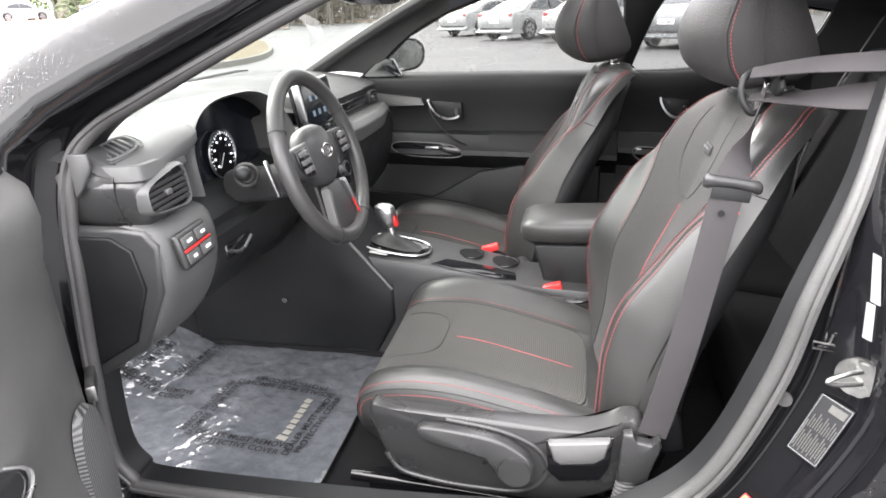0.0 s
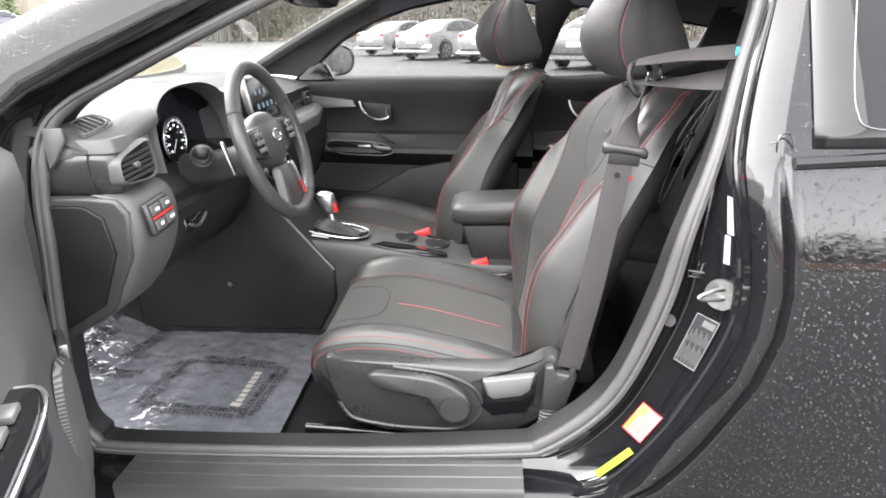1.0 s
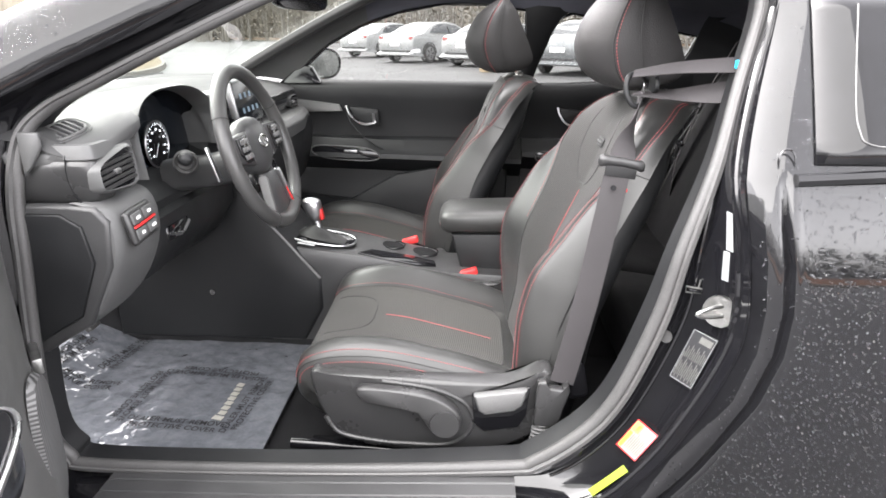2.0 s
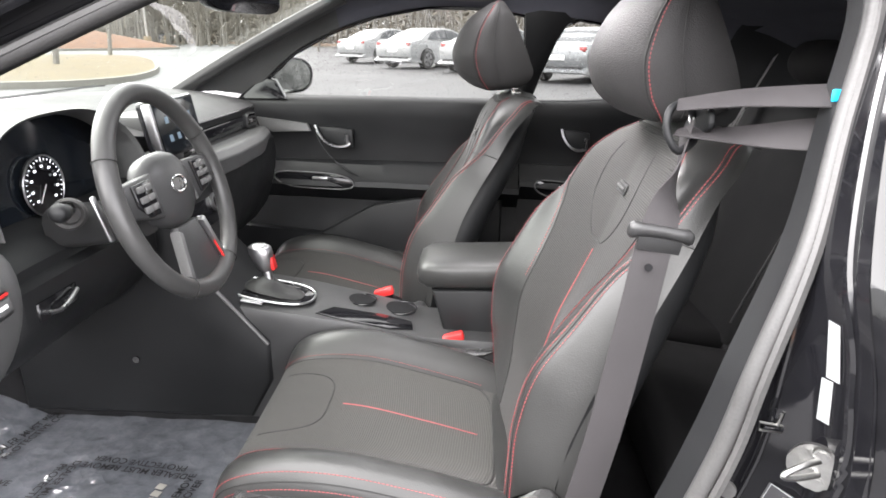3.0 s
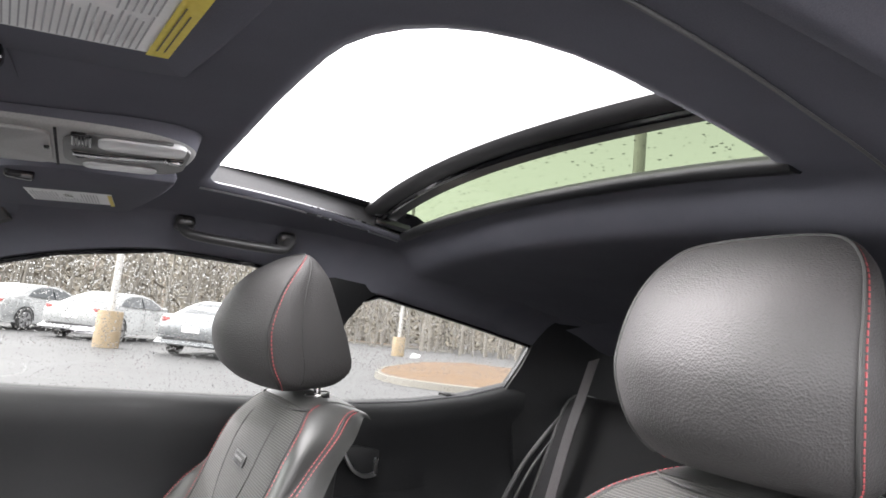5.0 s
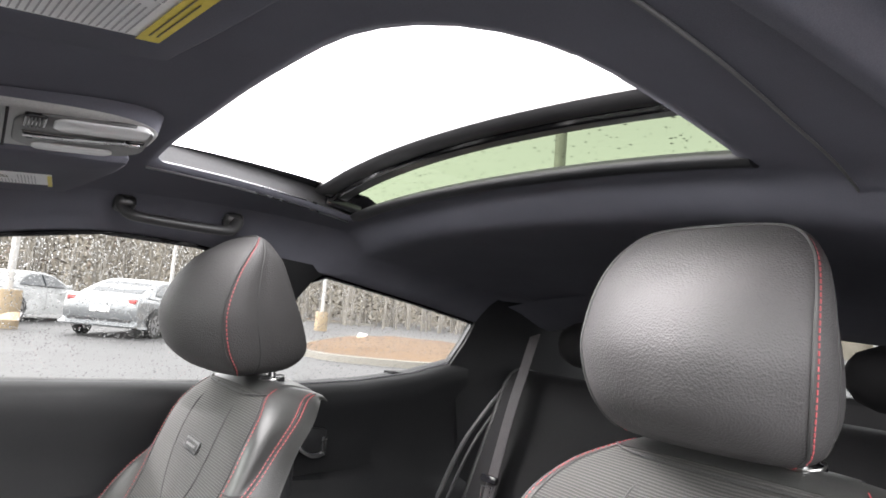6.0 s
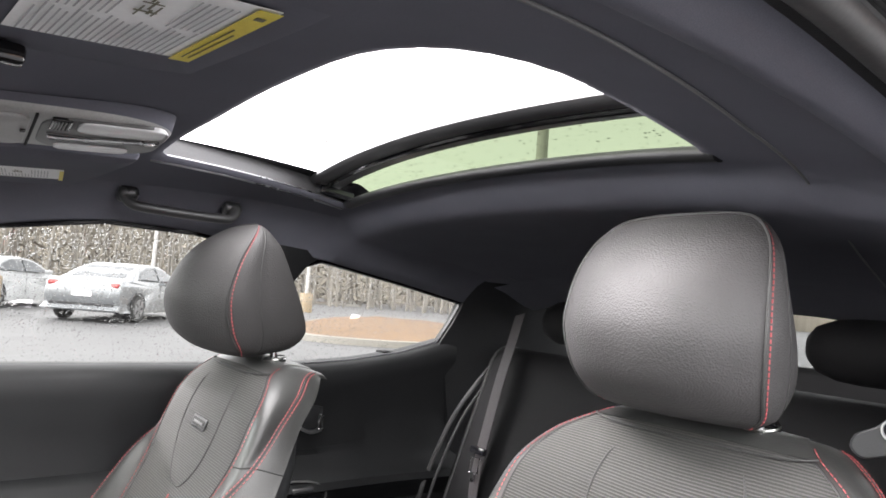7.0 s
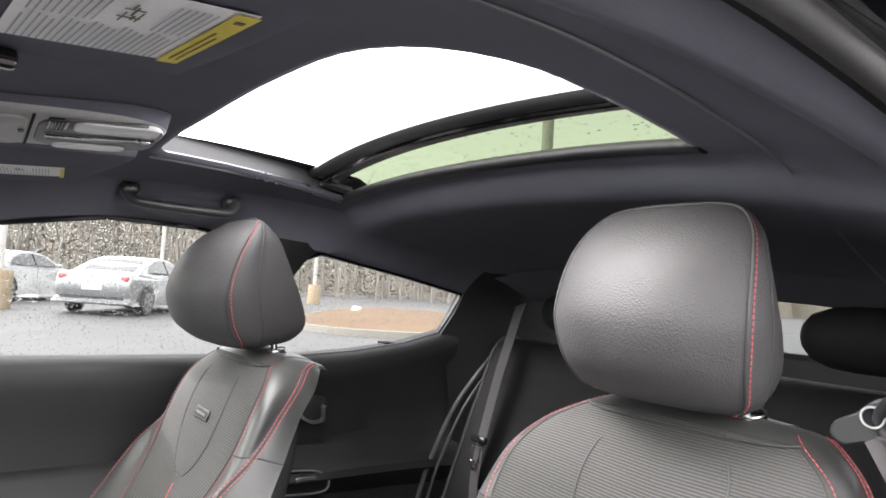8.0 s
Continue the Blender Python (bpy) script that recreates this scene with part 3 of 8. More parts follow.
crease = spline([(x, y, liner_z(x, y) - (0.0052 if x < 0.4 else 0.0085)) for x, y in ((-0.17, -0.475), (0.05, -0.459), (0.18, -0.446), (0.33, -0.424), (0.5, -0.408), (0.75, -0.375), (1.0, -0.345))], 40)
part("crease", tube(crease, 0.0014, 6), GREYTRIM, ceiling, "pale piped seam along the headliner")
rows = []
base_ring = hole_ring(0.014, 0.90)
for w in (0.0, 0.3, 0.6, 0.85, 1.0):
    row = []
    for p in base_ring:
        e = to_edge(p, -0.24, 1.08, -0.575, 0.575)
        x, y = p[0] + (e.x - p[0]) * w, p[1] + (e.y - p[1]) * w
        row.append((x, y, liner_z(x, y) + 0.040 - 0.014 * w * w))
    rows.append(row)
part("roof_skin", grid(rows, False, True), PAINT, ceiling, "wet black roof panel")
# strip from the headliner down to the seal on the driver's side
top = [p for p in seal_path if p.z > 1.10 and -0.4 < p.x < 0.56 or p.z > 1.228 and 0.5 < p.x < 0.63]
top.sort(key=lambda p: p.x)
rows = []
for w in (0.0, 0.25, 0.5, 0.75, 1.0):
    row = []
    for p in top:
        hx, hy = max(p.x, -0.21), -0.488
        h = Vector((hx, hy, liner_z(hx, hy) - 0.0045))
        q = h.lerp(p + Vector((0, 0.020, 0.002)), w)
        q.z -= 0.014 * math.sin(w * math.pi)
        row.append(q)
    rows.append(row)
part("roof_edge_trim", grid(rows), LINER, ceiling, "padded edge trim along the roof")

rows = []
for w in (0.0, 0.03, 0.35, 0.7, 1.0):
    row = []
    for x in (0.60, 0.645, 0.70, 0.82, 0.95, 1.05):
        p, q = Vector((x, -0.488, liner_z(min(x, 1.03), -0.49) - 0.003)), Vector((x, -0.555 if x < 0.66 else -0.595, 1.228 if x < 0.66 else 1.205))
        r = p.lerp(q, w)
        r.z -= 0.012 * math.sin(w * math.pi)
        row.append(r)
    rows.append(row)
part("rear_edge_trim", grid(rows), LINER, ceiling, "black cloth roof side behind the driver door")

sunroof = thing("sunroof_glass", (0.65, 0.03, 1.36), "green tinted sunroof panel slid half open, wet with rain", "sunroof")
across = [HY0 - 0.05 + (HY1 - HY0 + 0.16) * k / 28 for k in range(29)]
bar_x = lambda y: 0.350 + 0.18 * (y + 0.08) ** 2
glass_z = lambda x, y: 1.376 - 0.09 * y * y - 0.10 * (x - 0.30) ** 2 + 0.012 * y
rows = [[(bar_x(y) + 0.010 + (0.96 - bar_x(y)) * k / 8, y, glass_z(bar_x(y) + (0.96 - bar_x(y)) * k / 8, y)) for y in across] for k in range(9)]
pane = part("pane", grid(rows), GLASS_ROOF, sunroof)
pane.visible_shadow = False
bar = [(bar_x(y), y, glass_z(bar_x(y), y) - 0.006) for y in across]
part("front_bar", sweep(bar, [(-0.020, -0.004), (-0.014, -0.010), (0.004, -0.011), (0.018, -0.008), (0.022, 0.004), (0.016, 0.010), (-0.016, 0.010)]), FRAME, sunroof, "black rubber front edge of the sunroof")
part("front_seal", sweep([(x + 0.019, y, z - 0.010) for x, y, z in bar], ring2(0.0048, 8)), PIANO, sunroof, "gloss black seal behind the front edge")
part("rear_rim", sweep([(x + 0.040, y, z - 0.005) for x, y, z in bar], [(-0.010, -0.004), (0.010, -0.004), (0.010, 0.004), (-0.010, 0.004)]), FRAME, sunroof)
part("guide_shoe", box((0.075, 0.022, 0.018), pose(0.438, HY1 + 0.040, liner_z(0.438, HY1 + 0.04) + 0.020, 0, 6), 0.004), PIANO, sunroof, "black slide at the end of the glass")
part("slide_clip", box((0.014, 0.012, 0.006), pose(0.402, HY1 + 0.026, liner_z(0.40, HY1 + 0.03) + 0.030, 0, 6), 0.002), SATIN, sunroof)
edge_y = lambda x: HY1 - 0.045 + 0.092 * (x - HX0) / (HX1 - HX0)
for out_y, drop_z, r in ((0.000, -0.0065, 0.0014), (0.010, 0.0035, 0.0018)):
    part("rail", tube([(x, edge_y(x) + out_y, liner_z(x, edge_y(x) + out_y) - drop_z) for x in (0.075, 0.12, 0.2, 0.28, 0.36, 0.44, 0.462)], r, 6), SATIN, sunroof, "bright metal sunroof rail")
rear_trim = [(HX1 - 0.004, y, liner_z(HX1, y) + 0.003) for y in [HY0 + 0.030 + (HY1 - HY0 + 0.005) * k / 16 for k in range(17)]]
part("rear_trim", sweep(rear_trim, ring2(0.013, 12, 0.009)), PANEL, ceiling, "black rolled trim at the rear of the opening")


def drops(name, spots, label, parent=None, flat=0.45):
    """Raindrops as low domes: spots are (centre, normal, radius)."""
    verts, faces = [], []
    for c, n, r in spots:
        q = Vector(n).normalized().to_track_quat("Z", "Y").to_matrix()
        k = len(verts)
        ax, ay = rng.uniform(0.8, 1.15), rng.uniform(0.8, 1.25)
        for lift, rad, m in ((0.0, 1.0, 6), (0.75, 0.72, 6)):
            for j in range(m):
                a = 2 * math.pi * (j + 0.5 * (lift > 0)) / m
                p = Vector(c) + q @ Vector((r * rad * ax * math.cos(a), r * rad * ay * math.sin(a), r * flat * lift))
                verts.append(tuple(p))
        verts.append(tuple(Vector(c) + q @ Vector((0, 0, r * flat))))
        for j in range(6):
            faces += [(k + j, k + (j + 1) % 6, k + 6 + j), (k + (j + 1) % 6, k + 6 + (j + 1) % 6, k + 6 + j), (k + 6 + j, k + 6 + (j + 1) % 6, k + 12)]
    ob = part(name, (verts, faces), WATER, parent)
    ob.visible_shadow = False
    tagged(ob, label, "raindrops", "", "stuff")
    return ob


# windscreen, its pillars and blue shade band
def screen_pt(u, v):
    """u across from -1 to 1, v from the base to the top."""
    base = Vector((-0.95 + 0.19 * u * u, 0.64 * u, 1.005 - 0.02 * u * u))
    head = Vector((-0.165 - 0.045 * u * u, 0.555 * u, 1.322 - 0.055 * u * u))
    p = base.lerp(head, v)
    p.z += 0.035 * v * (1 - v)
    return p


win1 = thing("window_1", (-0.6, 0, 1.1), "laminated windscreen with a blue shade band, spotted with rain", "windscreen", kind="structure")
us = [-1 + 2 * k / 24 for k in range(25)]
ob = part("windscreen_pane", grid([[screen_pt(u, v) for u in us] for v in [0.94 * k / 12 for k in range(13)]]), GLASS_SCREEN, win1)
ob.visible_shadow = False
ob = part("shade_band", grid([[screen_pt(u, v) for u in us] for v in (0.94, 0.97, 1.0)]), GLASS_BAND, win1, "blue tinted shade band")
ob.visible_shadow = False
for sgn, nm in ((1, "wall_passenger_pillar"), (-1, "wall_driver_pillar")):
    pil = thing(nm, (-0.5, 0.6 * sgn, 1.1), "dark grey plastic windscreen pillar trim", "pillar", kind="structure")
    path_p = [screen_pt(sgn * 0.985, -0.04 + 1.06 * k / 20) + Vector((0.018, 0, -0.008)) for k in range(21)]
    wid = 0.033 if sgn > 0 else 0.02
    sec = [(-wid, -0.012), (-wid * 0.5, -0.022), (wid * 0.5, -0.022), (wid, -0.008), (wid, 0.010), (-wid, 0.010)]
    # same trim on both sides; the driver's side is coloured darker for its shade
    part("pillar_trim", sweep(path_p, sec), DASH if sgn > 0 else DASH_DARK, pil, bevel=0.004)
header = [screen_pt(u, 0.985) + Vector((0.02, 0, -0.006)) for u in us]
part("header_trim", sweep(header, [(-0.03, -0.006), (0.03, -0.006), (0.03, 0.008), (-0.03, 0.008)]), LINER, ceiling)

# ---- passenger side: window openings, pillars, doors ----
WIN_TOP = [(-0.52, 0.968), (-0.47, 1.01), (-0.36, 1.10), (-0.23, 1.165), (-0.10, 1.208), (0.06, 1.236), (0.22, 1.234), (0.345, 1.216)]
REAR_WIN = [(0.378, 0.963), (0.405, 1.05), (0.44, 1.145), (0.465, 1.19), (0.505, 1.206), (0.60, 1.192), (0.75, 1.168), (0.945, 1.133), (0.93, 1.08), (0.903, 1.022),
            (0.80, 0.993), (0.65, 0.972), (0.50, 0.963)]


def rw(x, z, out=0.0):
    return (x, right_y(z) + out, z)


wall_r = thing("wall_passenger_side", (0.3, 0.62, 1.2), "black trimmed pillars and roof side beside the passenger", "car body", kind="structure")
tops = [Vector(rw(x, z)) for x, z in WIN_TOP] + [Vector(rw(0.40, 1.21)), Vector(rw(0.505, 1.206)), Vector(rw(0.60, 1.192)), Vector(rw(0.75, 1.168)), Vector(rw(0.945, 1.133))]
tops = spline(tops, 50)
rows = []
for w in (0.0, 0.03, 0.2, 0.5, 0.8, 1.0):
    row = []
    for p in tops:
        hx = max(p.x, -0.21)
        h = Vector((hx, 0.512, liner_z(hx, 0.512) - 0.0015))
        if p.x < -0.21:
            h = screen_pt(0.985, lerp(p.x, [-0.52, -0.2], [0.02, 0.98])) + Vector((0.03, 0, -0.014))
        q = p.lerp(h, w)
        q.z += 0.012 * math.sin(w * math.pi)
        if w == 0.0:
            q.y += 0.03
        row.append(q)
    rows.append(row)
cut = max(i for i, p in enumerate(tops) if p.x < -0.20)
part("pillar_cover", grid([r[:cut + 1] for r in rows]), DASH, wall_r, "dark grey plastic pillar cover")
part("roof_side", grid([r[cut:] for r in rows]), LINER, wall_r, "black cloth roof side above the windows")
fr_rear = [Vector(rw(0.335, 1.236, 0.014)), Vector(rw(0.345, 1.216)), Vector(rw(0.352, 1.12)), Vector(rw(0.345, 1.04)), Vector(rw(0.325, 0.962))]
re_front = [Vector(rw(0.515, 1.224, 0.014)), Vector(rw(0.468, 1.192)), Vector(rw(0.44, 1.145)), Vector(rw(0.405, 1.05)), Vector(rw(0.378, 0.963))]
rows = [[p + Vector((0, 0.03, 0)) for p in fr_rear]] + [[a.lerp(b, w) + Vector((0, -0.012 * math.sin(w * math.pi) - 0.004, 0)) for a, b in zip(fr_rear, re_front)] for w in (0.0, 0.3, 0.7, 1.0)] + [[p + Vector((0, 0.03, 0)) for p in re_front]]
part("centre_pillar", grid(rows), PANEL, wall_r, "dark plastic pillar between the windows")
rows = []
for z in (0.40, 0.60, 0.80, 0.93, 0.98, 1.022, 1.08, 1.133, 1.17, 1.21):
    xe = lerp(z, [0.40, 0.93, 0.98, 1.022, 1.08, 1.133, 1.17, 1.21], [1.0, 0.93, 0.885, 0.903, 0.93, 0.945, 0.925, 0.90])
    y0 = right_y(z) - (0.0 if z > 0.95 else 0.012)
    rows.append([(xe, y0 + 0.03, z), (xe + 0.002, y0, z), (xe + 0.02, y0 - 0.006, z), (xe + 0.06, y0 - 0.018, z), (xe + 0.13, y0 - 0.045, z), (1.3, right_y(z) - 0.11, z), (1.75, right_y(z) - 0.2, z)])
for f in (0.35, 0.7, 1.0):
    rows.append([(p[0], p[1] + (0.47 - p[1]) * f, p[2] + (liner_z(min(p[0], 1.03), 0.47) - 0.003 - p[2]) * (1 - (1 - f) ** 1.6)) for p in rows[9]])
part("rear_pillar", grid(rows), PANEL, wall_r, "dark rear pillar trim")
edge = spline([(1.058, 0.585, 0.996), (0.99, 0.60, 0.915), (0.928, 0.610, 0.831), (0.872, 0.615, 0.72), (0.834, 0.615, 0.623), (0.81, 0.615, 0.50)], 30)
part("trim_edge", tube(edge, 0.006, 8), DASH_DARK, wall_r, "rounded edge of the rear pillar trim")
part("trim_edge", tube([p + Vector((0.022, -0.012, 0.0)) for p in edge], 0.004, 8), DASH_DARK, wall_r)
for nm, outline, lab in (("window_2", WIN_TOP + [(0.352, 1.12), (0.345, 1.04), (0.325, 0.95), (0.1, 0.95), (-0.2, 0.95), (-0.52, 0.95)], "front passenger door window beaded with raindrops"),
                         ("window_3", REAR_WIN, "rear passenger door window beaded with raindrops")):
    w_ob = thing(nm, rw(outline[0][0], 1.0), lab, "car window", kind="structure")
    c = Vector((sum(p[0] for p in outline) / len(outline), sum(p[1] for p in outline) / len(outline)))
    rings = [[rw(c.x + (x - c.x) * s, c.y + (z - c.y) * s, 0.022) for x, z in outline] for s in (1.03, 0.7, 0.35, 0.05)]
    g = part("pane", grid(rings, False, True, False), GLASS, w_ob)
    g.visible_shadow = False
    edge_r = [rw(x, z, 0.012) for x, z in outline]
    part("window_seal", tube(edge_r, 0.005, 6, True, (0, 1, 0)), PIANO, w_ob, "thin black window seal")
    spots = []
    xs, zz = [p[0] for p in outline], [p[1] for p in outline]
    tries = 16000 if nm == "window_2" else 11000
    for k in range(tries):
        x, z = rng.uniform(min(xs), max(xs)), rng.uniform(min(zz), max(zz))
        inside, j = False, len(outline) - 1
        for i in range(len(outline)):
            if (outline[i][1] > z) != (outline[j][1] > z) and x < (outline[j][0] - outline[i][0]) * (z - outline[i][1]) / (outline[j][1] - outline[i][1]) + outline[i][0]:
                inside = not inside
            j = i
        if inside and (z > 1.04 or rng.random() < 0.35):
            n = Vector((0, 1, 0.45)) if z > 0.97 else Vector((0, 1, 0))
            spots.append((rw(x, z, 0.023), n, rng.choice((0.0005, 0.0007, 0.0009, 0.0011, 0.0014))))
    drops("raindrops", spots, "many small raindrops on the window glass", None, 0.5)

# door panels on the passenger side
def door_surface(name, label, x0, x1, belt, rest_x0, rest_x1, rest_z, n=40, tag="door_1"):
    d = thing(tag, ((x0 + x1) / 2, 0.66, 0.6), label, "car door", kind="structure")
    prof = [(0.045, 0.006), (0.012, 0.004), (-0.004, -0.006), (-0.010, -0.022), (-0.006, -0.06), (0.004, -0.10), (0.012, -0.15), (0.012, -0.20)]
    rows = []
    for k in range(n + 1):
        x = x0 + (x1 - x0) * k / n
        b = lerp(x, [p[0] for p in belt], [p[1] for p in belt])
        row = [(x, right_y(b) + dy, b + dz) for dy, dz in prof]
        rz = rest_z + 0.03 * (x1 - x) / (x1 - x0)
        sw = 0.035 + 0.02 * math.exp(-((x - (rest_x0 * 0.6 + rest_x1 * 0.4)) / 0.16) ** 2)
        row += [(x, 0.655, rz + 0.05), (x, 0.650 - sw * 0.3, rz + 0.018), (x, 0.645 - sw, rz + 0.004), (x, 0.640 - sw, rz - 0.012), (x, 0.648 - sw * 0.5, rz - 0.04), (x, 0.662, rz - 0.07),
                (x, 0.655, 0.55), (x, 0.640, 0.50), (x, 0.635, 0.42), (x, 0.645, 0.32), (x, 0.66, 0.27)]
        rows.append(row)
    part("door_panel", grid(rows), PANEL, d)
    return d


door1 = door_surface("door_1", "black plastic front passenger door panel with armrest", -0.62, 0.3515, [(-0.62, 0.968), (0.3515, 0.962)], -0.45, -0.17, 0.69)
door2 = door_surface("door_2", "black plastic rear passenger door panel with armrest", 0.352, 1.05, [(0.352, 0.962), (0.5, 0.963), (0.65, 0.972), (0.8, 0.993), (0.905, 1.022), (1.05, 1.06)], 0.45, 0.6, 0.69, tag="door_2")


def handle_set(d, x, z, s=1.0):
    """Inside pull: chrome lever on a black dish."""
    y = 0.668
    part("handle_dish", prism([(x - 0.075 * s, z + 0.03), (x - 0.02 * s, z + 0.03), (x + 0.06 * s, z + 0.022), (x + 0.065 * s, z - 0.035), (x + 0.01 * s, z - 0.038), (x - 0.05 * s, z - 0.01)], "y", y - 0.008, y + 0.01, 0.004), PANEL, d, "black dish behind the handle")
    lever = spline([(x - 0.085 * s, y - 0.012, z + 0.036), (x - 0.075 * s, y - 0.016, z + 0.012), (x - 0.045 * s, y - 0.020, z - 0.016), (x - 0.005 * s, y - 0.022, z - 0.030), (x + 0.035 * s, y - 0.020, z - 0.028), (x + 0.05 * s, y - 0.018, z - 0.02)], 24)
    part("door_handle", sweep(lever, [(-0.003, -0.005), (0.003, -0.005), (0.004, 0.0045), (-0.003, 0.005)], (0, 1, 0)), SATIN, d, "satin chrome door handle")
    part("lock_lever", tube([(x + 0.042 * s, y - 0.018, z - 0.026), (x + 0.040 * s, y - 0.022, z - 0.004), (x + 0.041 * s, y - 0.024, z + 0.008)], 0.006, 8, up=(0, 1, 0)), SATIN, d, "chrome lock lever")


handle_set(door1, -0.238, 0.846, 0.82)
handle_set(door2, 0.535, 0.846, 0.62)
for d, x0, x1, z in ((door1, -0.435, -0.178, 0.715), (door2, 0.40, 0.56, 0.70)):
    cx, hw = (x0 + x1) / 2, (x1 - x0) / 2
    oval = [(cx + hw * math.copysign(abs(math.cos(a)) ** 0.6, math.cos(a)), z + 0.026 * math.copysign(abs(math.sin(a)) ** 0.9, math.sin(a)) - 0.012 * math.cos(a)) for a in [2 * math.pi * k / 28 for k in range(28)]]
    part("pull_bezel", tube([(p[0], 0.592, p[1]) for p in oval], 0.0024, 6, True, (0, 1, 0)), GREYTRIM, d, "thin grey ring round the switch dish")
    part("switch_dish", prism(oval, "y", 0.594, 0.62, 0.004), PIANO, d, "gloss black switch dish")
    part("window_switch", box((0.05, 0.012, 0.012), pose(cx + 0.02, 0.592, z + 0.006), 0.003), SATIN, d, "small window switch")
part("trim_inlay", prism([(-0.50, 0.905), (-0.335, 0.886), (-0.325, 0.862), (-0.45, 0.858), (-0.49, 0.872)], "y", 0.656, 0.67, 0.003), GREYTRIM, door1, "light grey trim inlay")
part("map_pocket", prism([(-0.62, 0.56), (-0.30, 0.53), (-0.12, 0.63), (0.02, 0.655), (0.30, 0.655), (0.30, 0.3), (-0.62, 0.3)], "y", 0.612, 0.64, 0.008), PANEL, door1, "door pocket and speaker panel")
part("swoop", tube(spline([(-0.31, 0.65, 0.875), (-0.29, 0.645, 0.82), (-0.24, 0.64, 0.765), (-0.17, 0.63, 0.725)], 20), 0.0028, 8), PANEL, door1)

# outside mirror on the passenger door
om = thing("door_mirror", (-0.42, 0.85, 0.99), "black outside mirror on the passenger door, wet glass", "door mirror")
MN = Vector((0.75, -0.66, 0.02)).normalized()
MU = Vector((0, 0, 1)).cross(MN).normalized()
MC = Vector((-0.455, 0.865, 1.022))


def on_mirror(u, v, n):
    return MC + MU * u + Vector((0, 0, v)) + MN * n


oval = [(math.copysign(abs(math.cos(a)) ** 0.75, math.cos(a)), math.copysign(abs(math.sin(a)) ** 0.85, math.sin(a)) * (1.0 + 0.12 * math.cos(a))) for a in [2 * math.pi * j / 32 for j in range(32)]]
part("housing", grid([[on_mirror(0.112 * f * u, 0.061 * f * v, d) for u, v in oval] for f, d in ((0.90, -0.004), (0.96, 0.004), (1.0, 0.0), (1.0, -0.02), (0.93, -0.055), (0.75, -0.085), (0.4, -0.10))], False, True, True), PAINT, om)
part("glass", grid([[on_mirror(0.100 * f * u, 0.052 * f * v, d) for u, v in oval] for f, d in ((1.0, -0.003), (0.995, 0.0015), (0.5, 0.0015), (0.05, 0.0015))], False, True, True), WET_MIRROR, om, "mirror glass")
part("foot", box((0.09, 0.12, 0.03), pose(-0.47, 0.765, 0.965), 0.01), PAINT, om)
part("sail", prism([(-0.56, 0.962), (-0.40, 0.962), (-0.43, 1.02), (-0.47, 1.03)], "y", 0.66, 0.69, 0.004), PIANO, door1, "gloss black sail panel by the mirror")

part("outer_side", box((2.5, 0.02, 0.68), pose(0.50, 0.742, 0.58), 0.004), PAINT, wall_r, "black outer body side")
# floor, firewall and rear closing walls
fl = thing("floor", (0.2, 0, 0.27), "black carpeted car floor", "floor", kind="structure")
rows = []
for x in [-1.05 + 0.1 * k for k in range(29)]:
    row = []
    for y in (-0.74, -0.70, -0.5, -0.3, -0.16, -0.11, -0.08, 0.08, 0.11, 0.16, 0.3, 0.5, 0.66):
        z = 0.262 + 0.012 * noise.noise(Vector((x * 6, y * 6, 0)))
        if abs(y) < 0.1:
            z += 0.12
        if x < -0.72:
            z += 0.42 * (-0.72 - x) - 0.02
        if x > 0.85:
            z += 0.10
        if y < -0.71:
            z += 0.05
        row.append((x, y, z))
    rows.append(row)
part("carpet", grid(rows), CARPET, fl)
wf = thing("wall_front", (-1.05, 0, 0.7), "dark bulkhead behind the dashboard", "bulkhead", kind="structure")
part("bulkhead", box((0.04, 1.5, 0.785), pose(-1.06, 0, 0.5975)), CARPET, wf)
wr = thing("wall_rear", (1.9, 0, 0.7), "dark rear of the cabin with a rear window", "car body", kind="structure")
part("tail_panel", box((0.05, 1.5, 0.80), pose(1.80, 0, 0.62)), BLACK_FELT, wr)
part("tail_sides", join(box((1.1, 0.04, 0.75), pose(1.30, 0.71, 0.62)), box((1.1, 0.04, 0.60), pose(1.36, -0.72, 0.56))), CARPET, wr)
rows = [[(0.985, y, liner_z(1.0, y) - 0.006), (1.03, y, liner_z(1.03, y) - 0.012), (1.10, y, liner_z(1.03, y) - 0.042), (1.14, y, liner_z(1.03, y) - 0.052), (1.15, y, liner_z(1.03, y) + 0.015)] for y in [-0.545 + 1.09 * k / 12 for k in range(13)]]
part("rear_header", grid(rows), LINER, wr)
part("rear_corner", box((0.86, 0.10, 0.30), pose(1.45, -0.585, 1.06, 0, 5, 3), 0.02), PANEL, wr)
part("rear_glass", grid([[(1.09, y, liner_z(1.03, y) - 0.004), (1.84, y, 0.985)] for y in (-0.52, 0, 0.52)]), GLASS_HATCH, wr).visible_shadow = False
part("parcel_shelf", box((0.5, 1.1, 0.03), pose(1.58, 0, 0.93), 0.005), BLACK_FELT, wr)
rows = []
for z in (1.22, 1.1, 0.98, 0.8, 0.6, 0.4):
    rows.append([(x, -right_y(z) + (0.02 if x < 0.7 else 0.02 + 0.10 * (x - 0.7)), z) for x in (0.66, 0.75, 0.9, 1.1, 1.3, 1.5)])
part("driver_rear_trim", grid(rows), PANEL, wr, "dark side trim beside the rear seat")


# ---- seats ----
SC = -0.345  # the driver seat's middle line


